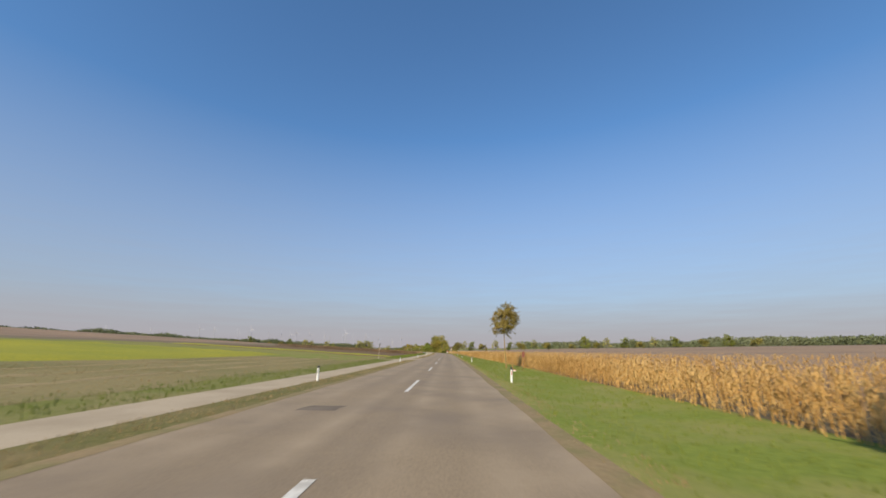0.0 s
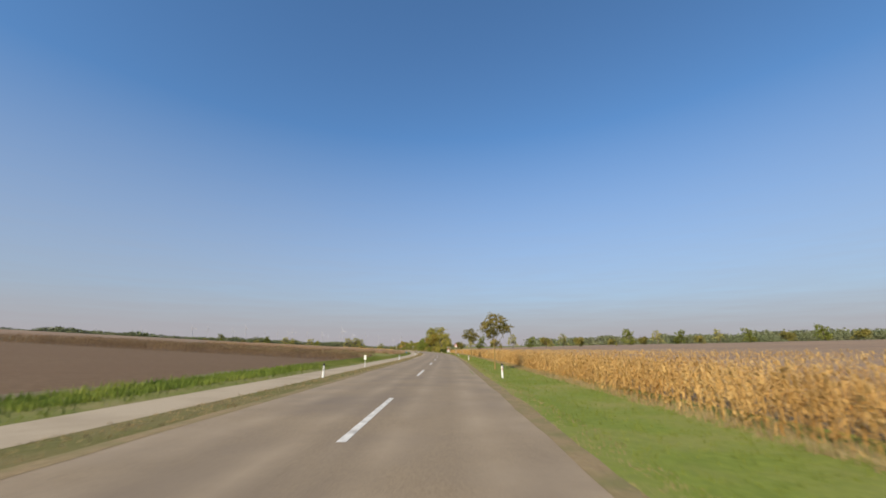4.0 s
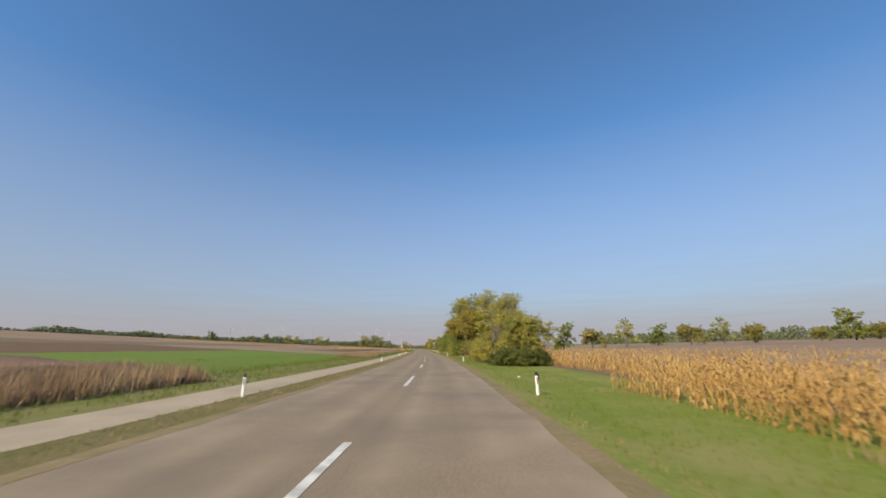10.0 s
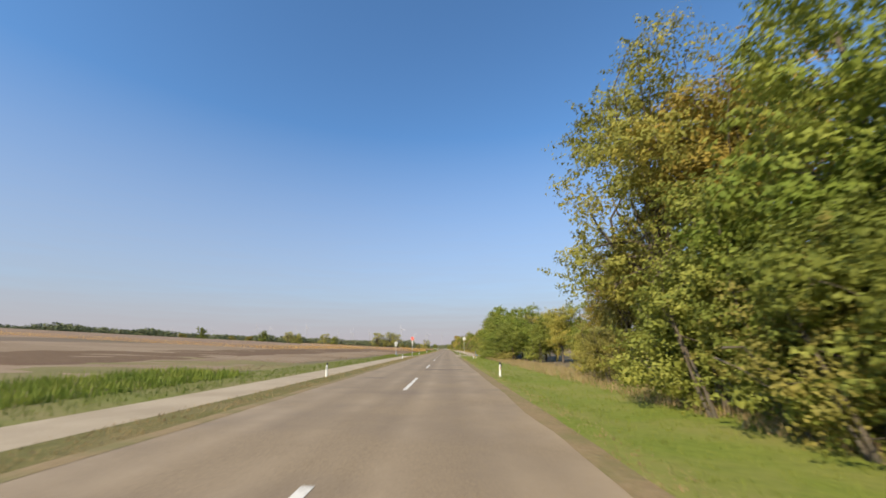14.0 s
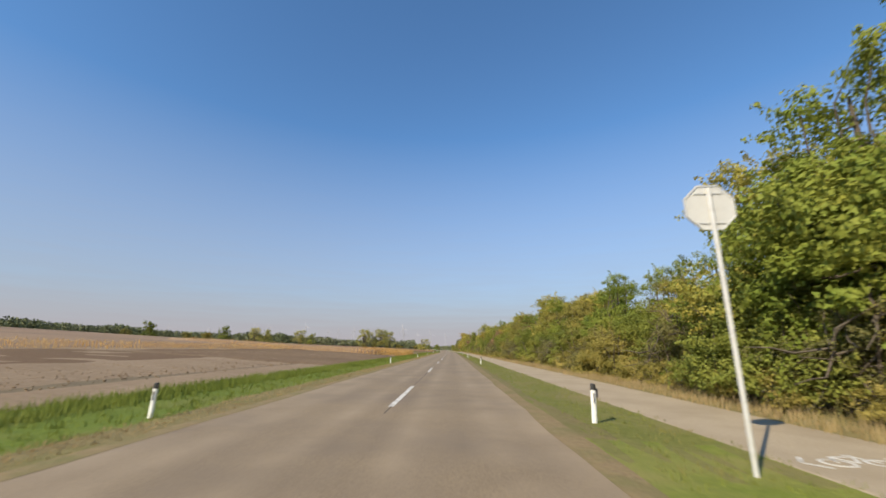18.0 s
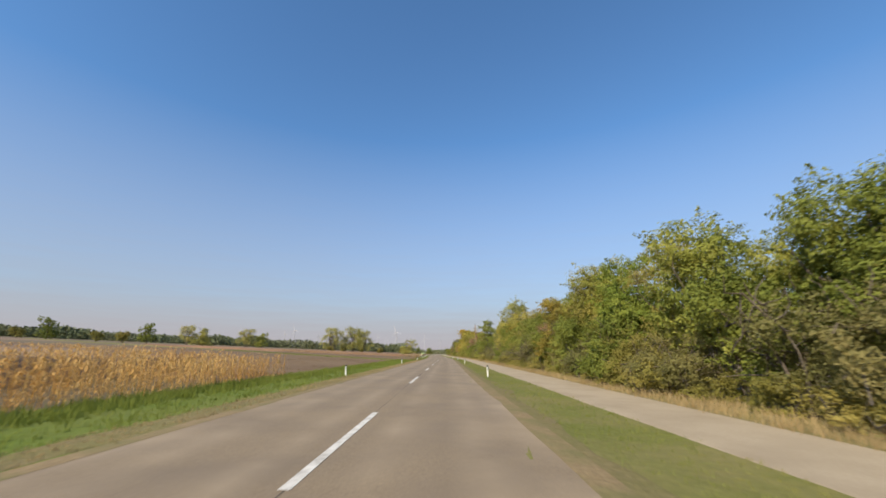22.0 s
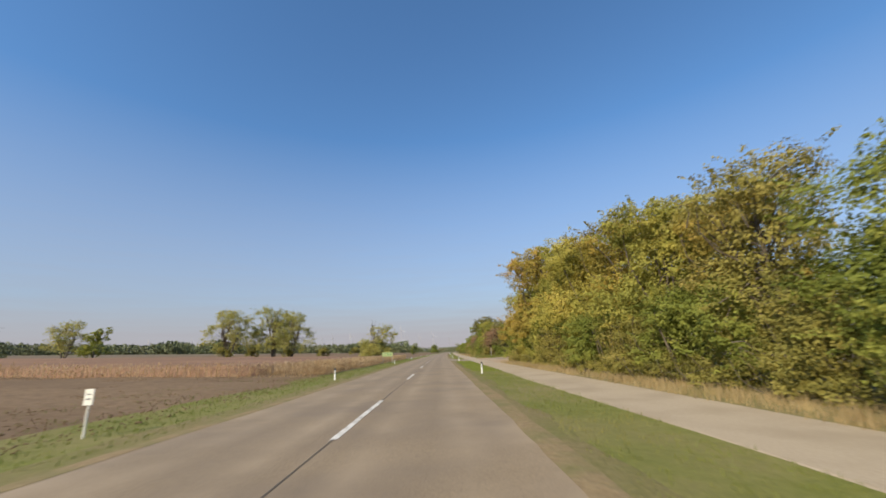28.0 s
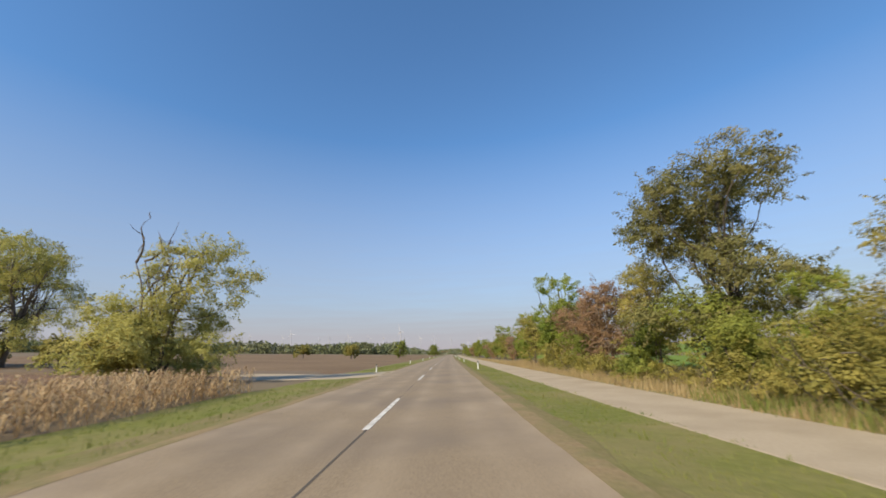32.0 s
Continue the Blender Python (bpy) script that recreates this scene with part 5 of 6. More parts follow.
def build_trees():
    g = "young trees along the verge"
    tree_at("maple", 18.2, 6.75, 1.08, group=g, turn=20)
    tree_at("maple", -17.95, 6.75, 1.0, group=g, turn=140)
    tree_at("young", 109.2, 5.12, 1.0, group=g, turn=10)
    tree_at("young", 148.5, 5.8, 1.2, group=g, turn=150)
    tree_at("upright", 216.5, 5.25, 0.88, group=g, turn=40)
    g = "trees and bushes of the first thicket"
    for key, s, u, k in (("hedge_round", 255.6, 7.0, 0.9), ("hedge_round", 255.2, 8.6, 1.0), ("hedge_round", 256.6, 7.8, 1.05), ("hedge_round", 255.6, 10.2, 1.0), ("hedge_round", 257.0, 9.6, 1.05), ("hedge_tree_yellow", 261, 9.4, 0.72), ("hedge_tree_yellow", 266, 7.4, 0.68), ("bush_yellow", 259.5, 8.2, 1.05),
                         ("bush_yellow", 263, 6.4, 0.85), ("locust", 264, 9.6, 0.55), ("hedge_tree_yellow", 268.5, 9.2, 0.75), ("locust", 271, 10.4, 0.8), ("bush_olive", 269, 6.6, 0.9), ("bush", 271, 9.2, 1.1),
                         ("hedge_tree_yellow", 259.8, 10.4, 0.7), ("hedge_tree_olive", 261.5, 11.3, 0.72), ("dead", 260.5, 10.9, 1.0), ("dead", 262.5, 8.6, 0.85), ("locust", 274.5, 11.4, 0.86), ("bush", 275.0, 11.4, 1.15), ("bush_olive", 272.5, 10.0, 1.0), ("bush", 273.1, 9.5, 1.0), ("bush", 269.5, 8.0, 0.95), ("bush_olive", 297, 13.4, 0.7), ("bush_low", 284, 12.5, 1.2), ("bush_low", 287, 10.8, 1.1), ("bush_olive", 290, 15.5, 0.55), ("bush_olive", 286, 18.5, 0.6), ("bush", 282, 20.5, 0.55), ("bush_low", 292, 11.6, 1.3), ("bush_olive", 293, 18, 0.6)):
        tree_at(key, s, u, k, group=g)
    g = "trees and bushes of the second thicket"
    for key, s, u, k in (("locust_gold", 304, 9.2, 1.28), ("locust_gold", 309, 7.4, 1.02), ("locust", 309, 10.2, 1.31), ("locust", 303.5, 12.8, 1.28), ("locust", 301, 16, 0.85), ("bush_yellow", 299.5, 12.2, 1.15), ("bush_olive", 298.5, 14.6, 1.1), ("bush", 300.8, 10.8, 1.0), ("bush_olive", 300, 8.8, 1.1), ("bush", 304, 7.4, 1.0), ("bush_olive", 303.2, 11.0, 1.25), ("bush_olive", 305, 8.6, 1.2), ("bush_yellow", 302, 9.6, 1.1), ("bush_yellow", 306, 15.4, 1.1), ("hedge_tree_yellow", 309, 14.6, 0.8),
                         ("bush_yellow", 308, 6.8, 0.95), ("bush_olive", 312, 6.9, 1.2), ("bush", 316, 7.0, 1.1), ("bush_yellow", 310.5, 8.4, 1.3), ("bush", 311, 11.4, 1.3), ("bush_yellow", 307, 11.6, 1.3), ("hedge_tree_yellow", 306.5, 10.0, 0.7), ("hedge_tree", 314, 8.6, 0.8), ("hedge_tree_fresh", 318.5, 9.6, 1.3), ("bush_olive", 318.6, 8.0, 1.2), ("bush", 320.2, 8.6, 1.2), ("bush", 317.4, 7.7, 1.0), ("bush", 323, 8.4, 1.0), ("hedge_tree", 321.3, 9.4, 0.95), ("hedge_tree", 324.5, 9.6, 0.72), ("locust", 327, 9.6, 1.36), ("locust_gold", 324, 11.6, 1.5), ("locust_gold", 333, 10.6, 0.8),
                         ("bush", 321, 7.9, 1.2), ("hedge_tree_olive", 329, 9.4, 0.95), ("bush_olive", 330, 8.9, 1.0), ("field_thin", 333, 13.5, 1.15), ("bush_yellow", 334, 9.8, 0.9)):
        tree_at(key, s, u, k, group=g)
    g = "trees of the green thicket before the crossing"
    for key, s, u, k in (("hedge_tree", 361, 9.6, 0.75), ("hedge_tree", 366, 9.3, 0.8), ("hedge_tree_fresh", 371, 9.6, 0.84), ("hedge_tree_fresh", 368.5, 10, 0.78), ("hedge_tree", 373.3, 9.6, 0.92), ("hedge_tree_fresh", 378, 10, 0.95), ("hedge_tree", 382.5, 10.6, 1.05), ("bush", 372.5, 8.3, 1.08), ("hedge_tree_fresh", 375.5, 9.8, 1.0), ("bush", 377, 8.6, 1.1), ("bush", 374.8, 8.4, 1.1), ("bush", 370, 8.5, 1.0), ("bush", 367, 8.6, 1.0), ("bush", 379.5, 8.7, 1.1),
                         ("hedge_tree", 380, 10.1, 1.08), ("bush", 382, 9.0, 1.08), ("bush", 384.6, 9.3, 1.15), ("bush", 387.3, 9.6, 1.15), ("hedge_tree_fresh", 383.2, 11.0, 1.08), ("hedge_tree", 389, 11.4, 1.0), ("hedge_tree_fresh", 383.4, 11.6, 1.24), ("hedge_tree", 384.2, 13.4, 1.35), ("bush", 390, 10.1, 1.08), ("bush", 393, 10.5, 1.15), ("hedge_tree_fresh", 394, 12.0, 1.0),
                         ("bush", 396, 11.0, 1.08), ("bush", 399, 12.0, 1.15), ("hedge_tree", 399, 12.4, 1.10), ("hedge_tree_fresh", 404.5, 12.4, 1.34), ("hedge_tree_yellow", 407.5, 13.0, 1.2), ("hedge_tree_fresh", 402.2, 13.0, 1.22), ("hedge_tree_yellow", 366, 14, 0.91), ("hedge_tree", 358, 14, 0.78), ("hedge_tree_fresh", 352, 15, 0.85), ("hedge_tree_yellow", 347, 16, 0.78),
                         ("hedge_tree", 341, 17, 0.86), ("hedge_tree", 372, 15, 0.95), ("bush", 355, 11.5, 0.96), ("hedge_tree_fresh", 362, 11.5, 0.95), ("hedge_tree", 357, 12.5, 0.85), ("hedge_tree_yellow", 352, 13.0, 0.8), ("bush", 348, 14, 1.1), ("hedge_tree_fresh", 370, 12.4, 0.85), ("hedge_tree", 376, 12.5, 0.95), ("hedge_tree_fresh", 382, 13, 0.92), ("hedge_tree", 337, 19, 0.78)):
        tree_at(key, s, u, k, group=g)
    # long hedge behind the path
    rng = random.Random(5)
    g = "trees of the long hedge behind the path"
    back = {0: ["hedge_tree", "hedge_tree_fresh", "hedge_tree_yellow", "hedge_tree_olive"], 1: ["hedge_tree_yellow", "hedge_tree", "hedge_tree_olive", "hedge_tree", "hedge_tree_olive", "hedge_tree_fresh", "hedge_tree_russet"]}
    s = 402.0
    while s < 592:
        key = rng.choice(back[int(s > 430)])
        k = rng.uniform(0.8, 1.12)
        if 401 < s < 410:
            k *= 1.1
        elif s < 440:
            k = min(k, 0.88)
        if 572 < s < 590:
            k *= 0.75
        if 461 < s < 475:
            k = min(k, 0.9)
        tree_at(key, s, rng.uniform(12.3, 13.6), k, group=g, rng=rng)
        s += rng.uniform(2.7, 3.6)
    s = 400.0
    while s < 600:
        key = rng.choice(["bush", "bush_grey", "bush_olive", "bush_grey", "bush"])
        tree_at(key, s, rng.uniform(10.9, 11.9), rng.uniform(0.95, 1.3), group=g, rng=rng)
        s += rng.uniform(1.9, 2.6)
    for key, s, u, k in (("hedge_tree_yellow", 428.5, 13.9, 0.93), ("hedge_tree_olive", 431.5, 13.6, 1.0), ("hedge_tree_fresh", 425.3, 13.8, 0.84), ("hedge_tree_yellow", 536.5, 14.0, 1.12), ("hedge_tree_gold", 446, 14.6, 0.95), ("hedge_tree_yellow", 463.5, 14, 1.08), ("hedge_tree_olive", 457.5, 13.6, 1.12), ("hedge_tree_fresh", 452, 13.4, 0.92), ("hedge_tree_fresh", 487, 15.4, 1.05), ("hedge_tree_gold", 519, 15.5, 0.9), 
                         ("hedge_tree_fresh", 465.3, 13.2, 1.02), ("hedge_tree_gold", 469.5, 12.0, 0.8), ("hedge_tree_russet", 480.5, 11.3, 1.2), ("hedge_tree_yellow", 505, 13.2, 1.15), ("hedge_tree_gold", 512, 12.0, 0.82), ("willow", 549, 14.2, 1.08), ("hedge_tree_yellow", 546, 14.4, 0.95), ("hedge_tree_yellow", 550.2, 13.4, 1.15), ("fan_tree", 566, 10.9, 1.08), ("dead", 549.5, 11.9, 0.75), ("dead", 562.5, 12.2, 0.85), ("dead", 555, 12.0, 0.7), ("hedge_tree_gold", 541, 12.8, 0.8),
                         ("hedge_tree_fresh", 545, 13.2, 0.85), ("field_thin", 558.5, 13.2, 0.78), ("field_thin", 573, 14, 0.8), ("hedge_tree_fresh", 577, 12.6, 0.85)):
        tree_at(key, s, u, k, group=g)
    for a, b, u0 in ((361, 392, 8.2), (404, 600, 10.3), (602, 659, 10.5), (692, 735, 10.3)):
        s = a
        while s < b:
            shift = (s - 361) * 0.055 if b == 392 else 0.0
            tree_at("bush_low", s, u0 + shift + rng.uniform(0, 0.7), rng.uniform(0.75, 1.3), group="undergrowth along the hedges", rng=rng)
            s += rng.uniform(2.0, 2.9)
    g = "tall trees of the hedge before the yard"
    for key, s, u, k in (("hedge_tree_fresh", 611.5, 13.0, 0.9), ("hedge_tree", 618.5, 13.2, 1.12), ("bush", 619, 11.4, 1.1), ("hedge_tree_yellow", 632, 16, 1.35), ("hedge_tree_gold", 640, 16.5, 1.3), ("hedge_tree_olive", 623, 12.6, 1.22), ("hedge_tree_gold", 626, 14.5, 1.0), ("bush", 624, 11.6, 1.1), ("hedge_tree_yellow", 630, 13.4, 1.28),
                         ("hedge_tree_gold", 635, 14.2, 1.28), ("bush_olive", 629, 11.6, 1.1), ("bush", 634, 11.6, 1.15), ("hedge_tree_yellow", 640, 13, 1.36), ("hedge_tree_yellow", 645, 14, 1.6), ("bush", 639, 11.6, 1.1),
                         ("bush_olive", 644, 11.7, 1.15), ("hedge_tree_yellow", 648, 13.0, 1.2), ("bush", 652, 12.0, 1.3), ("bush", 646.6, 12.2, 1.3), ("hedge_tree", 654, 15.5, 1.3), ("hedge_tree_yellow", 659, 16, 1.3), ("hedge_tree", 650, 17, 1.3), ("hedge_tree", 643, 16.6, 1.3), ("hedge_tree_gold", 651, 13.4, 1.47), ("bush_yellow", 649, 11.6, 1.1), ("hedge_tree_gold", 657, 13.6, 1.54), ("hedge_tree_yellow", 661, 12.6, 1.22),
                         ("bush_yellow", 655, 11.7, 1.1), ("bush", 661, 11.6, 1.0), ("hedge_tree_yellow", 663, 14.8, 1.41), ("hedge_tree_olive", 668, 15.5, 1.15), ("bush_yellow", 667, 14, 0.9), ("bush_yellow", 666, 12.5, 1.25), ("hedge_tree", 664.8, 13.2, 1.1), ("bush", 663.5, 11.9, 1.1), ("bush", 691, 24.5, 1.2), ("bush_yellow", 689.5, 27, 1.2), ("bush", 687, 30, 1.2), ("bush_olive", 685, 32, 1.2), ("hedge_tree_gold", 691, 26.5, 1.1), ("hedge_tree_gold", 688, 29.5, 1.2), ("hedge_tree_yellow", 686, 31.5, 1.25),
                         ("hedge_tree", 692, 25, 1.4), ("hedge_tree_olive", 691, 23.6, 1.25), ("hedge_tree_russet", 614, 12.7, 1.4), ("hedge_tree_fresh", 606, 13, 0.8), ("hedge_tree", 601, 13.4, 0.8), ("bush", 611, 11.5, 1.0), ("bush", 616.5, 11.5, 1.15), ("bush", 613, 11.9, 1.2), ("bush_olive", 621, 11.6, 1.1), ("bush", 626.5, 11.7, 1.1), ("bush_olive", 631.5, 11.7, 1.1), ("bush", 636.5, 11.7, 1.1), ("bush_olive", 606, 11.4, 1.0), ("bush", 602, 11.8, 1.1), ("bush_yellow", 614, 11.3, 0.9)):
        tree_at(key, s, u, k, group=g)
    g = "trees of the hedge beyond the yard"
    for key, s, u, k in (("yard_tree", 692, 14.8, 0.7), ("bush", 691, 13, 0.75), ("hedge_tree_russet", 696, 12.4, 1.25), ("bush", 695, 11.0, 0.7), ("hedge_tree_yellow", 700.5, 12.4, 1.12),
                         ("hedge_tree_fresh", 704, 12.6, 1.1), ("bush", 700.5, 10.9, 0.9), ("bush_olive", 706, 11.0, 1.0), ("hedge_tree_olive", 707.5, 12.8, 0.8), ("yard_tree", 715.6, 13.6, 0.98), ("bush", 715, 12.0, 1.2), ("bush", 712, 11.4, 0.8),
                         ("bush", 718, 11.2, 0.9), ("bush", 697.5, 10.9, 0.85), ("bush_olive", 694, 11.5, 0.8), ("bush", 703, 10.9, 0.9), ("bush_olive", 709, 11.0, 0.9), ("hedge_tree_fresh", 710.5, 12.6, 0.5), ("hedge_tree_olive", 721, 13, 1.0), ("hedge_tree", 706, 16.5, 0.95), ("hedge_tree_russet", 725, 12.2, 1.2), ("hedge_tree_russet", 731, 12.4, 1.15),
                         ("hedge_tree_fresh", 737, 12.6, 1.2), ("bush", 728, 11.2, 0.9), ("bush_olive", 735, 11.2, 0.9), ("hedge_tree_olive", 697, 15.5, 0.9)):
        tree_at(key, s, u, k, group=g)
    s = 742.0
    while s < 940:
        key = rng.choice(["hedge_tree", "hedge_tree_fresh", "hedge_tree_russet", "hedge_tree_olive", "bush"])
        tree_at(key, s, rng.uniform(11.5, 13), rng.uniform(0.65, 0.9), group=g, rng=rng)
        s += rng.uniform(3.2, 5.0) * (1 + (s - 742) / 200)
    g = "row of field trees across the fields"
    tree_at("acacia_full", 724.5, -16.7, 1.14, group=g, turn=0)
    for key, s, u, k in (("acacia", 744, -48.5, 1.5), ("acacia", 746, -55, 1.72), ("acacia", 740, -67, 1.62), ("field_low", 738, -36, 0.7), ("field_low", 741, -60, 0.75), ("field_low", 743, -49, 0.7), ("field_low", 739, -68, 0.75), ("field_low", 722, -17, 0.7),
                         ("field_round", 745, -115, 1.22), ("acacia", 746, -126, 1.3), ("acacia_full", 744, -154, 1.44),
                         ("acacia", 744, -164, 1.37), ("field_round", 744, -190, 1.59), ("field_low", 744, -206, 1.59), ("field_round", 746, -258, 1.72), ("field_low", 746, -225, 1.44), ("field_low", 748, -280, 1.59),
                         ("field_low", 830, -30, 1.0), ("field_low", 842, -50, 1.0), ("field_round", 860, -18, 0.8), ("field_round", 980, -9, 0.9), ("field_round", 1000, -12, 1.0), ("field_round", 1010, 13, 1.0)):
        tree_at(key, s, u, k, group=g)
    g = "scattered field trees beyond the maize"
    for key, s, u, k in (("field_round", 372, 175, 1.55), ("field_low", 374, 188, 1.49), ("field_thin", 368, 196, 1.35), ("field_round", 368, 216, 1.35), ("field_low", 366, 232, 1.49), ("field_thin", 362, 246, 1.35), ("field_low", 370, 158, 1.22),
                         ("field_low", 372, 132, 1.62), ("field_thin", 371, 118, 1.22), ("field_low", 370, 104, 1.69), ("field_round", 372, 92, 1.01), ("field_thin", 366, 76, 1.22), ("field_low", 364, 62, 1.49), ("field_round", 360, 50, 1.08),
                         ("field_thin", 352, 42, 1.08), ("field_low", 356, 34, 1.22), ("field_round", 350, 262, 1.35), ("field_low", 340, 285, 1.76), ("field_round", 330, 305, 1.49), ("field_low", 320, 325, 1.76)):
        tree_at(key, s, u, k, group=g)


build_trees()


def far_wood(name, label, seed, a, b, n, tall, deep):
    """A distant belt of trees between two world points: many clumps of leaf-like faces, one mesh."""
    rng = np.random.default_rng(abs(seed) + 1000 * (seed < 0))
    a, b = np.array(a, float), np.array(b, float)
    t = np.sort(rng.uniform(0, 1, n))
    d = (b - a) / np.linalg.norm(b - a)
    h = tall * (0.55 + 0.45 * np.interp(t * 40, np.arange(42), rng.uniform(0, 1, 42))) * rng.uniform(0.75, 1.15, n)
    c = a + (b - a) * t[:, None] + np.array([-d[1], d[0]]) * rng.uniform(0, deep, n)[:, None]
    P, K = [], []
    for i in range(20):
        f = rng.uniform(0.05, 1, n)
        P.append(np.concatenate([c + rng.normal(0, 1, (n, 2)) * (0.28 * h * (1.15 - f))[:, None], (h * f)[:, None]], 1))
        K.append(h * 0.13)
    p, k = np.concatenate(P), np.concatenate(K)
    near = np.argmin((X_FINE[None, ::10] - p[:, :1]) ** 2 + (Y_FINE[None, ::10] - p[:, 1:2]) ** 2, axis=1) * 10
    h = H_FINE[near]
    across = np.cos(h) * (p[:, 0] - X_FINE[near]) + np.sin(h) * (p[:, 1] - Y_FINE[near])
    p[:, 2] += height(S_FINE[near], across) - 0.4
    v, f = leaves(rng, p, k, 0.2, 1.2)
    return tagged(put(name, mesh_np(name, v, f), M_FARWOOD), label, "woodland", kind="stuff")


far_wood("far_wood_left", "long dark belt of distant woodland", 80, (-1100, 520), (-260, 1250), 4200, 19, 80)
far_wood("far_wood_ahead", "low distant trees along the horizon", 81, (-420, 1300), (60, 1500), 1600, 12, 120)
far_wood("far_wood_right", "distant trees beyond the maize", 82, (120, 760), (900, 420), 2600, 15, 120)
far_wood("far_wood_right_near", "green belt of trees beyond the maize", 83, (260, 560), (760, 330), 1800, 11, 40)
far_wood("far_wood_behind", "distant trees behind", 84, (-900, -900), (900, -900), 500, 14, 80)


# ---------------------------------------------------------------- roadside posts and signs
def delineator(m, right, dark=False):
    ob = thing("delineator_post", "white plastic delineator post with black cap beside the road", "post", m, "delineator posts along the road")
    bm = bmesh.new()
    outline = [(0.06 * math.cos(a) * (1 if math.sin(a) < 0.2 else 0.75), 0.045 * math.sin(a)) for a in [2 * math.pi * i / 14 for i in range(14)]]
    prev = None
    for z, k in ((-0.1, 1.0), (0.62, 1.0), (0.70, 0.98)):
        ring = [bm.verts.new((x * k, y * k, z)) for x, y in outline]
        if prev:
            for i in range(14):
                bm.faces.new((prev[i], prev[(i + 1) % 14], ring[(i + 1) % 14], ring[i]))
        prev = ring
    bm.faces.new(prev)
    part("body", bm, M_WHITE, ob)
    bm = bmesh.new()
    prev = None
    for z, k, sl in ((0.70, 1.02, 0), (0.82, 1.0, 0.12), (0.84, 0.8, 0.12)):
        ring = [bm.verts.new((x * k, y * k, z - x * sl * 3 * (1 if right else -1) * 0.3)) for x, y in outline]
        if prev:
            for i in range(14):
                bm.faces.new((prev[i], prev[(i + 1) % 14], ring[(i + 1) % 14], ring[i]))
        prev = ring
    bm.faces.new(prev)
    part("cap", bm, M_BLACK, ob, "black slanted cap")
    part("reflector", box_bm(-0.016, 0.016, -0.056, -0.043, 0.42, 0.64, 0.004), M_REDREF if right and not dark else M_GREYREF, ob, "red reflector strip" if right and not dark else "grey reflector strip")
    if right:
        part("side_reflector", box_bm(0.058, 0.095, -0.03, 0.03, 0.54, 0.74, 0.006), M_BLACK, ob, "black side reflector box")
    return ob


def build_posts():
    first = {}
    for k in range(-1, 30):
        s = 33.3 * k + (4.0 if k >= 12 else 0)
        for right, u in ((True, 4.42), (False, -4.92)):
            if k == 11:
                s = 371.6 if right else 370.0
                u = 5.4 if right else -4.9
            if right and k == 20:
                u = 4.5
            if right and k == 10:
                u = 4.2
            if right and k == 21:
                s, u = 701.4, 4.3
            rng = random.Random(k * 2 + right)
            m = spot(s, u, 0, rng.uniform(-5, 5), 0.93, rng.uniform(-2, 2))
            key = (right, right and k >= 12)
            if key in first:
                copy_thing(first[key], m)
            else:
                first[key] = delineator(m, *key)


build_posts()
TRI = [(-0.5, 0.0), (0.5, 0.0), (0.0, 0.866)]


def tri(k, cz, r=0.04):
    """A triangle outline with rounded corners, its edge length k, standing on cz."""
    out = []
    mid = Vector((0, 0.2887 * k))
    for i in range(3):
        c = Vector(TRI[i]) * k
        inward = (mid - c).normalized()
        base = math.atan2(-inward.y, -inward.x)
        cc = c + inward * r * 2
        for j in range(-2, 3):
            a = base + j * radians(26)
            out.append((cc.x + r * math.cos(a), cc.y + cz + r * math.sin(a)))
    return out


def warning_sign():
    ob = thing("warning_sign", "red-bordered triangular exclamation sign with text plate on a grey pole", "road sign", spot(189.6, 5.35, 0, 6))
    part("pole", rod_bm((0, 0, -0.2), (0, 0, 2.75), 0.035), M_STEEL, ob)
    part("panel", plate_bm(tri(0.86, 2.28, 0.045), -0.06, -0.045), M_SIGNWHITE, ob)
    part("border", frame_bm(tri(0.87, 2.275, 0.05), tri(0.56, 2.362, 0.02), -0.068, -0.058), M_SIGNRED, ob, "red border")
    part("symbol", plate_bm([(-0.028, 2.56), (0.028, 2.56), (0.045, 2.74), (-0.045, 2.74)], -0.066, -0.059), M_BLACK, ob, "black exclamation stroke")
    part("symbol", plate_bm(ring_points(0.035, 12, 0, 0, 2.49), -0.066, -0.059), M_BLACK, ob, "black exclamation dot")
    plate = part("plate", box_bm(-0.31, 0.31, -0.06, -0.045, 1.94, 2.26, 0.005), M_SIGNWHITE, ob, "white text plate")
    for z, text in ((2.17, "Radfahrer"), (2.05, "queren")):
        lettering(text, 0.115, M_BLACK, plate, 0.0, -0.063, z, "dark lettering")
    for z in (2.1, 2.5):
        part("clamp", box_bm(-0.05, 0.05, -0.046, 0.04, z - 0.02, z + 0.02, 0.004), M_STEEL, ob)


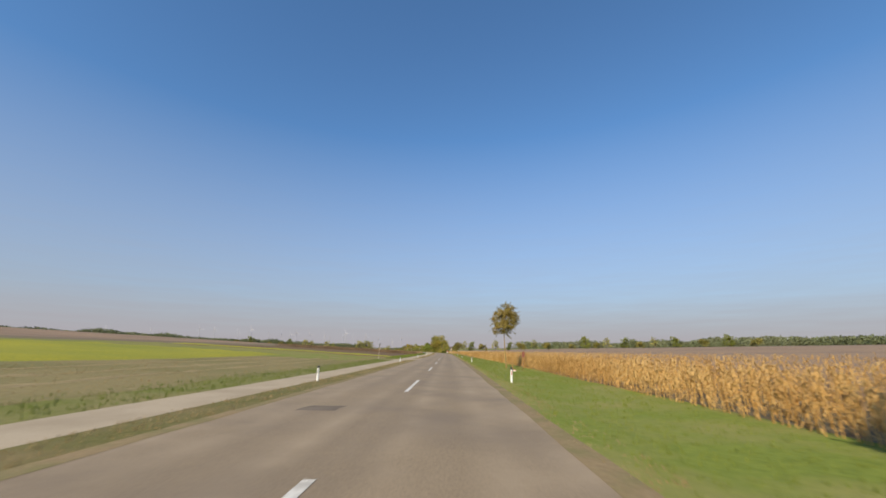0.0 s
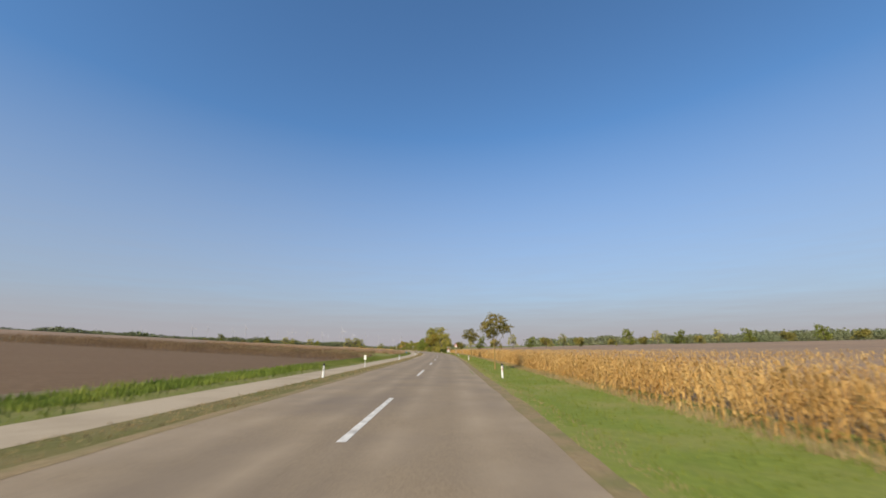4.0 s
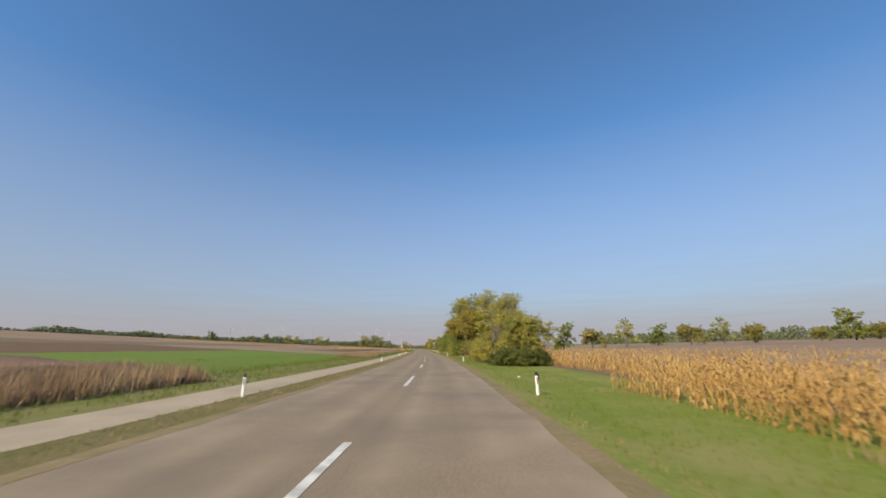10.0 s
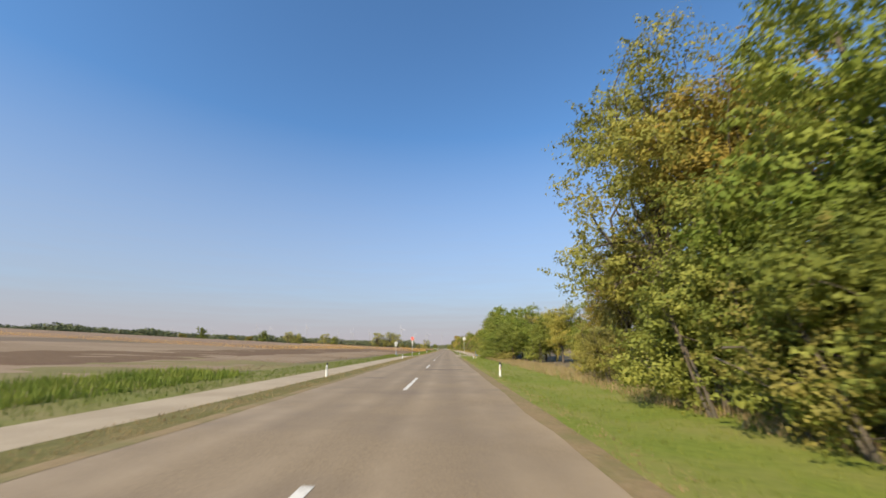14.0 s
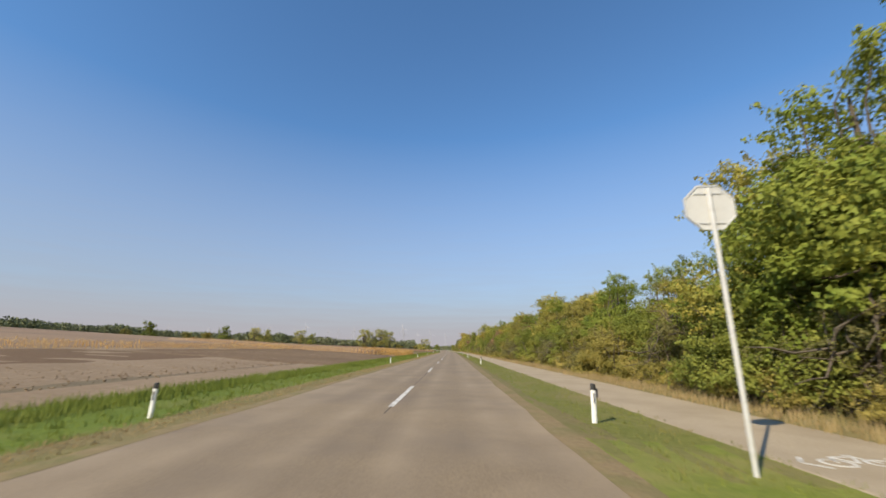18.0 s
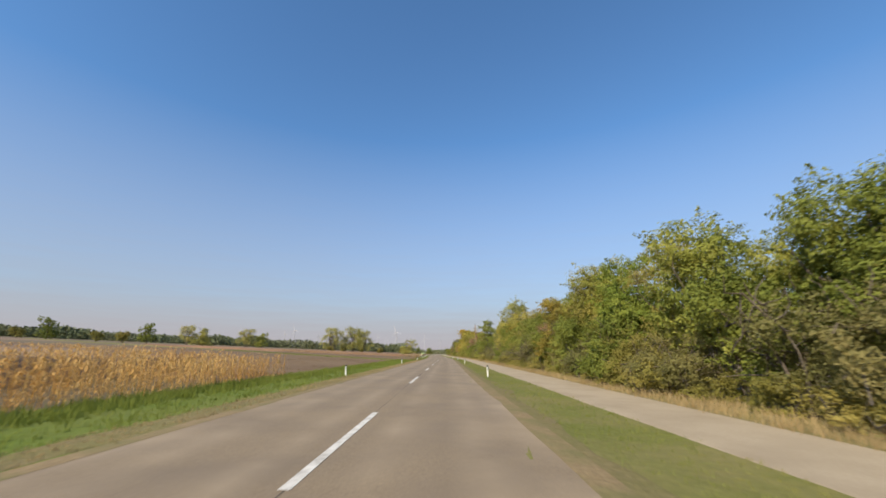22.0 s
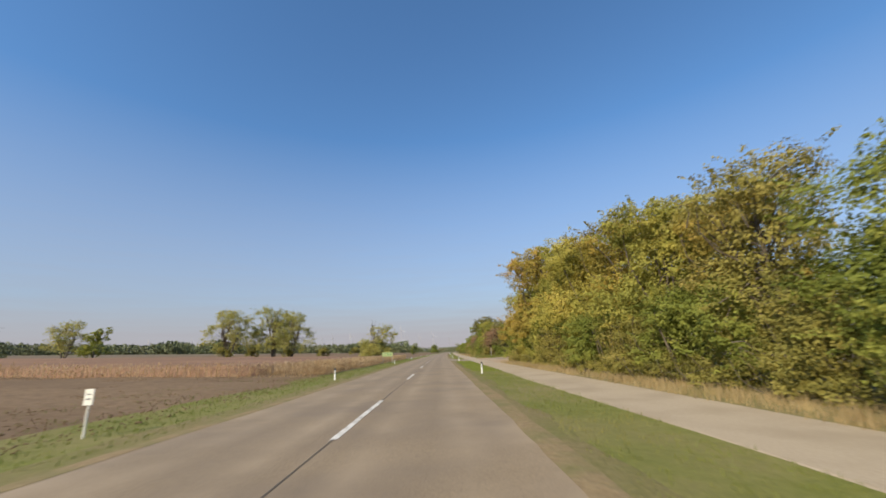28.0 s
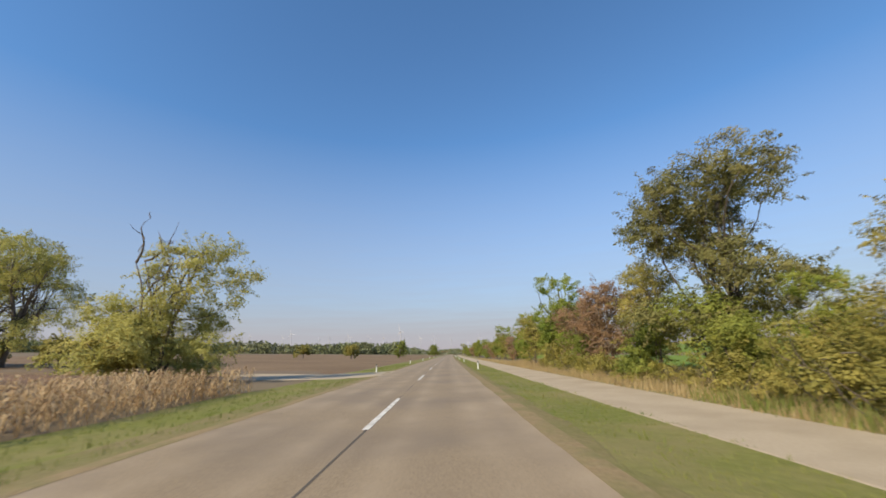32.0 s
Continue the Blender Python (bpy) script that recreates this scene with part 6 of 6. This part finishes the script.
def deer_sign():
    ob = thing("crossing_sign", "triangular red-bordered warning sign with distance plate in a steel frame", "road sign", spot(210.3, 4.82, 0, 0))
    for x, top in ((-0.47, 2.12), (0.47, 2.05)):
        part("pole", rod_bm((x, 0, -0.2), (x, 0, top), 0.028), M_WHITE, ob)
    for z in (2.1, 0.94, 0.46):
        part("crossbar", rod_bm((-0.5, 0, z), (0.5, 0, z), 0.022), M_WHITE, ob)
    part("panel", plate_bm(tri(0.88, 1.03, 0.03), -0.06, -0.04), M_SIGNWHITE, ob)
    part("border", frame_bm(tri(0.90, 1.02, 0.035), tri(0.58, 1.11, 0.02), -0.07, -0.058), M_SIGNRED, ob, "orange-red border")
    part("symbol", plate_bm([(-0.13, 1.27), (0.09, 1.21), (0.14, 1.24), (0.02, 1.32), (-0.08, 1.36), (-0.12, 1.42)], -0.068, -0.059), M_BLACK, ob, "plain dark symbol")
    plate = part("plate", box_bm(-0.42, 0.42, -0.06, -0.04, 0.52, 0.86, 0.006), M_SIGNWHITE, ob, "white distance plate")
    lettering("1,2km", 0.17, M_BLACK, plate, 0.0, -0.063, 0.68, "dark distance lettering")
    for x in (-0.33, 0.33):
        part("arrow", plate_bm([(x - 0.02, 0.57), (x + 0.02, 0.57), (x + 0.02, 0.72), (x + 0.06, 0.72), (x, 0.82), (x - 0.06, 0.72), (x - 0.02, 0.72)], -0.067, -0.058), M_BLACK, plate, "black arrow")
    part("brace", rod_bm((-0.47, 0.0, 1.2), (-0.47, 0.7, -0.1), 0.018), M_STEEL, ob)


def stop_sign():
    ob = thing("stop_sign", "red octagonal stop sign on a tall grey pole", "road sign", spot(385.3, -4.85, 0.22, 0))
    part("pole", rod_bm((0, 0, -0.2), (0, 0, 3.2), 0.035), M_STEEL, ob)
    part("panel", plate_bm(ring_points(0.36, 8, radians(22.5), 0, 2.95), -0.06, -0.045), M_SIGNWHITE, ob, "white-rimmed octagon")
    part("face", plate_bm(ring_points(0.335, 8, radians(22.5), 0, 2.95), -0.066, -0.059), M_SIGNRED, ob, "red octagonal face")
    lettering("STOP", 0.25, M_SIGNWHITE, ob, 0, -0.068, 2.95, "white lettering")
    part("plate", box_bm(-0.16, 0.16, 0.04, 0.055, 2.1, 2.48, 0.004), M_SIGNBACK, ob, "grey back of a plate")
    part("plate", box_bm(-0.14, 0.14, 0.04, 0.055, 1.86, 2.07, 0.004), M_SIGNBACK, ob, "grey back of a small plate")


def stop_sign_back():
    ob = thing("stop_sign", "octagonal traffic sign showing its pale grey back", "road sign", spot(400.3, 5.25, 0, -4))
    part("pole", rod_bm((0, 0, -0.3), (0, 0, 3.85), 0.033), M_STEEL, ob)
    part("panel", plate_bm(ring_points(0.37, 8, radians(22.5), 0, 3.56), 0.035, 0.05), M_SIGNBACK, ob, "octagonal grey back")
    part("rim", frame_bm(ring_points(0.375, 8, radians(22.5), 0, 3.56), ring_points(0.35, 8, radians(22.5), 0, 3.56), 0.02, 0.056), M_STEEL, ob)
    for z in (3.32, 3.78):
        part("bracket", box_bm(-0.2, 0.2, 0.018, 0.034, z - 0.018, z + 0.018, 0.004), M_STEEL, ob)


def bicycle_marking(s, u, k=1.0):
    """White paint on the cycle path: a bicycle between two arrow heads, laid along u."""
    ob = thing("path_marking", "worn white bicycle and arrow marking on the path", "road marking", spot(s, u, 0.022), kind="structure")

    def flat(name, outline, inner=None):
        bm = frame_bm(outline, inner, 0, 0.004) if inner else plate_bm(outline, 0, 0.004)
        bm.transform(Matrix.Scale(k, 4) @ Matrix.Rotation(radians(-90), 4, "X"))
        part(name, bm, M_LINE, ob)

    def bar(a, b, w=0.05):
        a, b = Vector(a), Vector(b)
        d = (b - a).normalized() * w / 2
        e = Vector((-d.y, d.x))
        flat("stroke", [tuple(a - e), tuple(b - e), tuple(b + e), tuple(a + e)])

    for x in (-0.32, 0.32):
        flat("wheel", ring_points(0.22, 16, 0, x, 0), ring_points(0.16, 16, 0, x, 0))
    for a, b in (((-0.3, 0.02), (-0.14, 0.34)), ((-0.12, 0.33), (0.2, 0.33)), ((0.22, 0.36), (0.31, 0.02)), ((-0.02, 0.0), (0.18, 0.3)), ((-0.02, 0.0), (-0.13, 0.3)), ((0.14, 0.44), (0.26, 0.4))):
        bar(a, b)
    for x, d in ((-0.82, 1), (0.82, -1)):
        bar((x, 0.0), (x + 0.2 * d, 0.28), 0.07)
        bar((x, -0.03), (x + 0.2 * d, -0.28), 0.07)


def round_sign(s, u, label, top=2.55, r=0.33, back=True, plate=True, turn=0.0):
    ob = thing("round_sign", label, "road sign", spot(s, u, 0, turn))
    part("pole", rod_bm((0, 0, -0.2), (0, 0, top + 0.1), 0.032), M_STEEL, ob)
    y0, y1 = (0.04, 0.055) if back else (-0.058, -0.042)
    part("panel", plate_bm(ring_points(r, 32, 0, 0, top), y0, y1), M_SIGNBACK if back else M_SIGNWHITE, ob, "round grey back" if back else "round white face")
    if back:
        part("bracket", box_bm(-0.03, 0.03, -0.035, 0.042, top - 0.26, top + 0.26, 0.004), M_STEEL, ob)
    else:
        part("border", frame_bm(ring_points(r, 32, 0, 0, top), ring_points(r * 0.8, 32, 0, 0, top), -0.066, -0.057), M_SIGNRED, ob, "red border")
        part("symbol", box_bm(-0.11, 0.11, -0.064, -0.057, top - 0.02, top + 0.035, 0.01), M_SIGNBACK, ob, "plain grey symbol")
    if plate:
        part("plate", box_bm(-0.22, 0.22, y0, y1, top - r - 0.30, top - r - 0.04, 0.004), M_SIGNBACK if back else M_SIGNWHITE, ob, "small plate")
    return ob


def small_marker(name, label, category, s, u, tall, plate, tip=0.0, turn=0.0, pole=M_SIGNWHITE, face=M_RUST):
    """A thin stake with a small plate on top."""
    ob = thing(name, label, category, spot(s, u, 0, turn, 1, tip))
    part("stake", rod_bm((0, 0, -0.15), (0, 0, tall), 0.022, None, 8), pole, ob)
    w, z0, z1 = plate
    plate_ob = part("plate", box_bm(-w / 2, w / 2, -0.035, -0.022, z0, z1, 0.004), face, ob)
    if name == "white_marker":
        for k in range(2):
            z = z1 - 0.11 - 0.1 * k
            part("text_bar", box_bm(-w * 0.22, w * 0.22, -0.039, -0.034, z - 0.014, z + 0.014), M_GREYREF, plate_ob, "dark line of unreadable text")
    return ob


def pipeline_marker(s, u):
    """A tall marker post: banded stake under two grey fins that spread to a notch."""
    ob = thing("marker_post", "tall pale stake with orange bands under a notched grey plate", "marker", spot(s, u, 0, 6, 1, 2))
    part("stake", rod_bm((0, 0, -0.15), (0, 0, 2.3), 0.033, None, 10), M_STAKE, ob)
    for z in (1.5, 1.7):
        part("band", rod_bm((0, 0, z), (0, 0, z + 0.09), 0.038, None, 10), M_ORANGE, ob, "orange band")
    part("band", rod_bm((0, 0, 1.6), (0, 0, 1.69), 0.0375, None, 10), M_SIGNWHITE, ob, "white band")
    part("fin", plate_bm([(-0.05, 1.9), (0.0, 1.9), (0.0, 2.5), (-0.16, 2.6)], -0.046, -0.036), M_GREYREF, ob, "dark grey fin")
    part("fin", plate_bm([(0.002, 1.9), (0.05, 1.9), (0.17, 2.62), (0.002, 2.5)], -0.05, -0.04), M_GREYREF, ob, "dark grey fin")


def hydrant_marker(s, u, colour=M_ORANGE, label="orange stake with a red and white box at its foot"):
    ob = thing("survey_stake", label, "marker", spot(s, u, 0, 0, 0.8))
    part("stake", rod_bm((-0.06, 0, -0.1), (-0.06, 0, 0.62), 0.02, None, 8), colour, ob)
    part("box", box_bm(-0.02, 0.22, -0.1, 0.1, -0.02, 0.14, 0.02), M_SIGNWHITE, ob, "white box")
    part("lid", box_bm(-0.03, 0.23, -0.11, 0.11, 0.14, 0.19, 0.015), M_SIGNRED, ob, "red lid")


def direction_sign():
    ob = thing("direction_sign", "low green and yellow arrow board on two legs", "road sign", spot(673.8, -6.45, 0, 0))
    for x in (-0.72, 0.72):
        part("leg", rod_bm((x, 0.03, -0.2), (x, 0.03, 1.72), 0.028), M_STEEL, ob)
    part("board", box_bm(-0.82, 0.82, -0.03, 0.0, 1.1, 1.75, 0.01), M_SIGNYELLOW, ob, "yellow-white board")
    part("border", frame_bm([(-0.79, 1.13), (0.79, 1.13), (0.79, 1.72), (-0.79, 1.72)], [(-0.74, 1.18), (0.74, 1.18), (0.74, 1.67), (-0.74, 1.67)], -0.038, -0.029), M_SIGNGREEN, ob, "green border")
    part("arrow", plate_bm([(-0.66, 1.27), (0.46, 1.27), (0.46, 1.22), (0.68, 1.42), (0.46, 1.63), (0.46, 1.58), (-0.66, 1.58)], -0.039, -0.029), M_SIGNGREEN, ob, "green arrow")
    for a, b in ((-0.58, -0.3), (-0.25, 0.05), (0.1, 0.4)):
        part("text_bar", box_bm(a, b, -0.045, -0.038, 1.37, 1.48), M_SIGNYELLOW, ob, "yellow bar of unreadable text")


def build_signs():
    warning_sign()
    deer_sign()
    stop_sign()
    round_sign(390.4, -8.5, "round traffic sign seen from its grey back", 2.45)
    stop_sign_back()
    round_sign(400.4, 9.55, "round red-bordered sign with a white plate", 2.75, 0.33, False, True, -8)
    small_marker("rusty_marker", "leaning white stake with a rusty red plate", "marker", 14.5, 7.6, 1.45, (0.22, 1.05, 1.5), 3, 0, M_RUST)
    small_marker("leaning_stake", "leaning thin white stake with a dark tip", "marker", 193.2, 7.7, 1.5, (0.07, 1.3, 1.56), -14, 0, M_SIGNWHITE, M_BLACK)
    pipeline_marker(48.9, -10.35)
    small_marker("white_marker", "white plate on a thin stake beside the road", "marker", 111.6, -5.15, 0.95, (0.2, 0.62, 0.98), 0, 0, M_SIGNWHITE, M_SIGNWHITE)
    small_marker("blue_marker", "short blue marker board beside the path", "marker", 199.5, -8.6, 0.3, (0.22, 0.16, 0.6), 0, 0, M_SIGNWHITE, M_BLUE)
    small_marker("white_marker", "white plate on a thin stake at the field edge", "marker", 619.8, -5.9, 1.02, (0.2, 0.68, 1.02), 0, 0, M_SIGNWHITE, M_SIGNWHITE)
    small_marker("yard_marker", "slim white stake beside the yard", "marker", 686.5, 11.2, 1.75, (0.07, 1.5, 1.78), 2, 0, M_SIGNWHITE, M_SIGNBACK)
    hydrant_marker(12.0, 6.4)
    hydrant_marker(192.3, 5.5)
    hydrant_marker(377.0, 6.1)
    ob = thing("orange_post", "short weathered orange post in the grass", "marker", spot(381.7, 7.05, 0))
    part("stake", box_bm(-0.024, 0.024, -0.024, 0.024, -0.1, 0.6, 0.006), M_POSTWOOD, ob)
    ob = thing("white_stone", "small white boundary stone in the grass", "marker", spot(241.6, 5.5, 0))
    part("stone", box_bm(-0.06, 0.06, -0.06, 0.06, -0.1, 0.10, 0.02), M_SIGNBACK, ob)
    for s, u in ((393.6, 7.5), (391.3, -8.3)):
        ob = thing("blue_box", "small blue plastic utility box on the grass", "utility box", spot(s, u, 0))
        part("body", box_bm(-0.16, 0.16, -0.12, 0.12, -0.05, 0.26, 0.03), M_BLUE, ob)
        part("rod", rod_bm((-0.22, 0.0, -0.1), (-0.22, 0.0, 0.95), 0.03), M_BLUE, ob)
    direction_sign()
    bicycle_marking(686.7, 7.3)
    bicycle_marking(401.0, 7.2)


build_signs()


def utility_pole():
    """A braced timber pole with insulators and cable ends."""
    ob = thing("utility_pole", "braced two-legged timber power pole with insulators", "utility pole", spot(609.0, 12.1, 0, 8, 1.25))
    part("pole", rod_bm((0.3, 0, -0.4), (0.0, 0, 8.6), 0.16, 0.11, 12), M_POLEWOOD, ob, "pale timber leg")
    part("brace", rod_bm((1.5, 0.25, -0.4), (0.25, 0.05, 7.0), 0.14, 0.10, 12), M_POLERED, ob, "reddish timber leg")
    part("tie", rod_bm((-0.1, -0.12, 4.2), (1.1, -0.12, 4.3), 0.08, None, 8), M_POLEWOOD, ob)
    part("cap", rod_bm((0.0, 0, 8.6), (-0.01, 0, 8.78), 0.09, 0.05, 8), M_WIRE, ob)
    for z, l in ((7.5, 1.1), (6.75, 0.6)):
        arm = part("crossarm", box_bm(-l * 0.35, l, -0.16, -0.08, z - 0.05, z + 0.05, 0.01), M_STEEL, ob)
        for x in (-l * 0.3, l * 0.45, l * 0.9):
            part("insulator", rod_bm((x, -0.12, z + 0.05), (x, -0.12, z + 0.28), 0.055, 0.03, 10), M_CERAMIC, arm)
    arm = part("crossarm", box_bm(-0.12, 0.85, -0.16, -0.08, 8.2, 8.28, 0.01), M_STEEL, ob)
    part("insulator", rod_bm((0.78, -0.12, 8.28), (0.78, -0.12, 8.5), 0.055, 0.03, 10), M_CERAMIC, arm)
    rng = np.random.default_rng(4)
    for a, b in (((0.0, -0.15, 8.3), (-0.3, -0.15, 6.9)), ((0.85, -0.1, 7.7), (1.0, -0.1, 6.3)), ((-0.3, -0.15, 6.9), (0.12, -0.14, 4.6)), ((0.78, -0.1, 8.5), (0.95, -0.1, 7.7)), ((0.12, -0.14, 4.6), (0.25, -0.17, 0.6)), ((0.95, -0.1, 7.7), (0.3, -0.15, 7.2)), ((1.0, -0.1, 6.3), (0.2, -0.15, 5.6)), ((0.5, -0.1, 6.9), (0.55, -0.1, 6.2))):
        v, f = tubes([(bent(rng, a, b, 7, 0.07), np.full(7, 0.022))], 5)
        put("cable", mesh_np("cable", v, f, True), M_WIRE, ob)
    return ob


utility_pole()


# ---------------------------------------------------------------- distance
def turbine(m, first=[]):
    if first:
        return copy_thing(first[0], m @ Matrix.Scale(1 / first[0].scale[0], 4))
    ob = thing("wind_turbine", "wind turbine on the far horizon, white toned down to haze grey", "wind turbine", m, "wind turbines on the horizon")
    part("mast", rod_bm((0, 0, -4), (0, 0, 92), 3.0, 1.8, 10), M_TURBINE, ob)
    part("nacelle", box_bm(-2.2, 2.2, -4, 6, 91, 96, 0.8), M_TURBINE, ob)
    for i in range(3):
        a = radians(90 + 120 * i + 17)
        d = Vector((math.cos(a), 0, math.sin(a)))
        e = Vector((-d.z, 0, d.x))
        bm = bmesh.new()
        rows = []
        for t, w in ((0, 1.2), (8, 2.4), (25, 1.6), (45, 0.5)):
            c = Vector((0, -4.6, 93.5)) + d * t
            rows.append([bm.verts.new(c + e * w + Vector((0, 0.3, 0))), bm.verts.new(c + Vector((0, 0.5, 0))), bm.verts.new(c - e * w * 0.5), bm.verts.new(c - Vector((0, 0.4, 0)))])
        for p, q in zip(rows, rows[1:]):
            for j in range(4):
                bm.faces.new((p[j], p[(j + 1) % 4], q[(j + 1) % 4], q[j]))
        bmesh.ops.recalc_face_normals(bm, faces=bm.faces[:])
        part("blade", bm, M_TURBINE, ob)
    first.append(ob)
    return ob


def build_distance():
    rng = random.Random(8)
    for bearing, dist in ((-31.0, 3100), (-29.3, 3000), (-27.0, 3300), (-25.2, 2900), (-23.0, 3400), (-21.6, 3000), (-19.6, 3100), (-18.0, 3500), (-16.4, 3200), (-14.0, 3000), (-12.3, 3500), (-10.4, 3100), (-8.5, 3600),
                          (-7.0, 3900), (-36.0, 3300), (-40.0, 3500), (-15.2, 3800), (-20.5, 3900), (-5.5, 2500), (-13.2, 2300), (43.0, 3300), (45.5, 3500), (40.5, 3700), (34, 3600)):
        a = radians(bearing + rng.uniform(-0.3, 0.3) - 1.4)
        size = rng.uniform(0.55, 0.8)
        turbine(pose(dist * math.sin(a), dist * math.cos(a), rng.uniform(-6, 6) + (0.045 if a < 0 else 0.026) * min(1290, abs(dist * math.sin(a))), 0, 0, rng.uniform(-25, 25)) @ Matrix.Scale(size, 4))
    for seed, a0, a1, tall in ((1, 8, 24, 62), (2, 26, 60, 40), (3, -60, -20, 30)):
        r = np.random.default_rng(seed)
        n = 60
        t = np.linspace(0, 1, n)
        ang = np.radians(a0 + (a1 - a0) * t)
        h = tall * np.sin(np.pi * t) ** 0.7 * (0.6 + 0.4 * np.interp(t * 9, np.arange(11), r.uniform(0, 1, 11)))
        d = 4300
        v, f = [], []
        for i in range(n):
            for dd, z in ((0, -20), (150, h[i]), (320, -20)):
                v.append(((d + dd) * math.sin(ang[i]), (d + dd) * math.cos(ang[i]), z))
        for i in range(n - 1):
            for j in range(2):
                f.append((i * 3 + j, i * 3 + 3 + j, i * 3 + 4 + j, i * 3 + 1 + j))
        tagged(put("backdrop_hill", mesh_np("backdrop_hill", v, f, True), M_HILL), "low hill on the horizon, painted haze blue", "hill", kind="structure")
    # a few village houses where the road ends
    for s, u, k in ((1480, -14, 1.0), (1500, 16, 1.1), (1530, -22, 1.0)):
        ob = thing("village_house", "small pale plastered house with a tiled gable roof", "house", spot(s, u, 0, rng.uniform(-20, 20), k))
        part("wall", box_bm(-5, 5, -4, 4, -0.3, 4.2), M_PLASTER, ob)
        bm = bmesh.new()
        pts = [(-5.4, -4.5, 4.2), (5.4, -4.5, 4.2), (5.4, 4.5, 4.2), (-5.4, 4.5, 4.2), (-5.4, 0, 7.4), (5.4, 0, 7.4)]
        vs = [bm.verts.new(p) for p in pts]
        for q in ((0, 1, 5, 4), (2, 3, 4, 5), (0, 4, 3), (1, 2, 5), (3, 2, 1, 0)):
            bm.faces.new([vs[i] for i in q])
        bmesh.ops.recalc_face_normals(bm, faces=bm.faces[:])
        part("roof", bm, M_TILE, ob)
        for x in (-2.6, 0, 2.6):
            part("window", box_bm(x - 0.5, x + 0.5, -4.06, -3.98, 1.2, 2.6), M_PANE, ob)


build_distance()
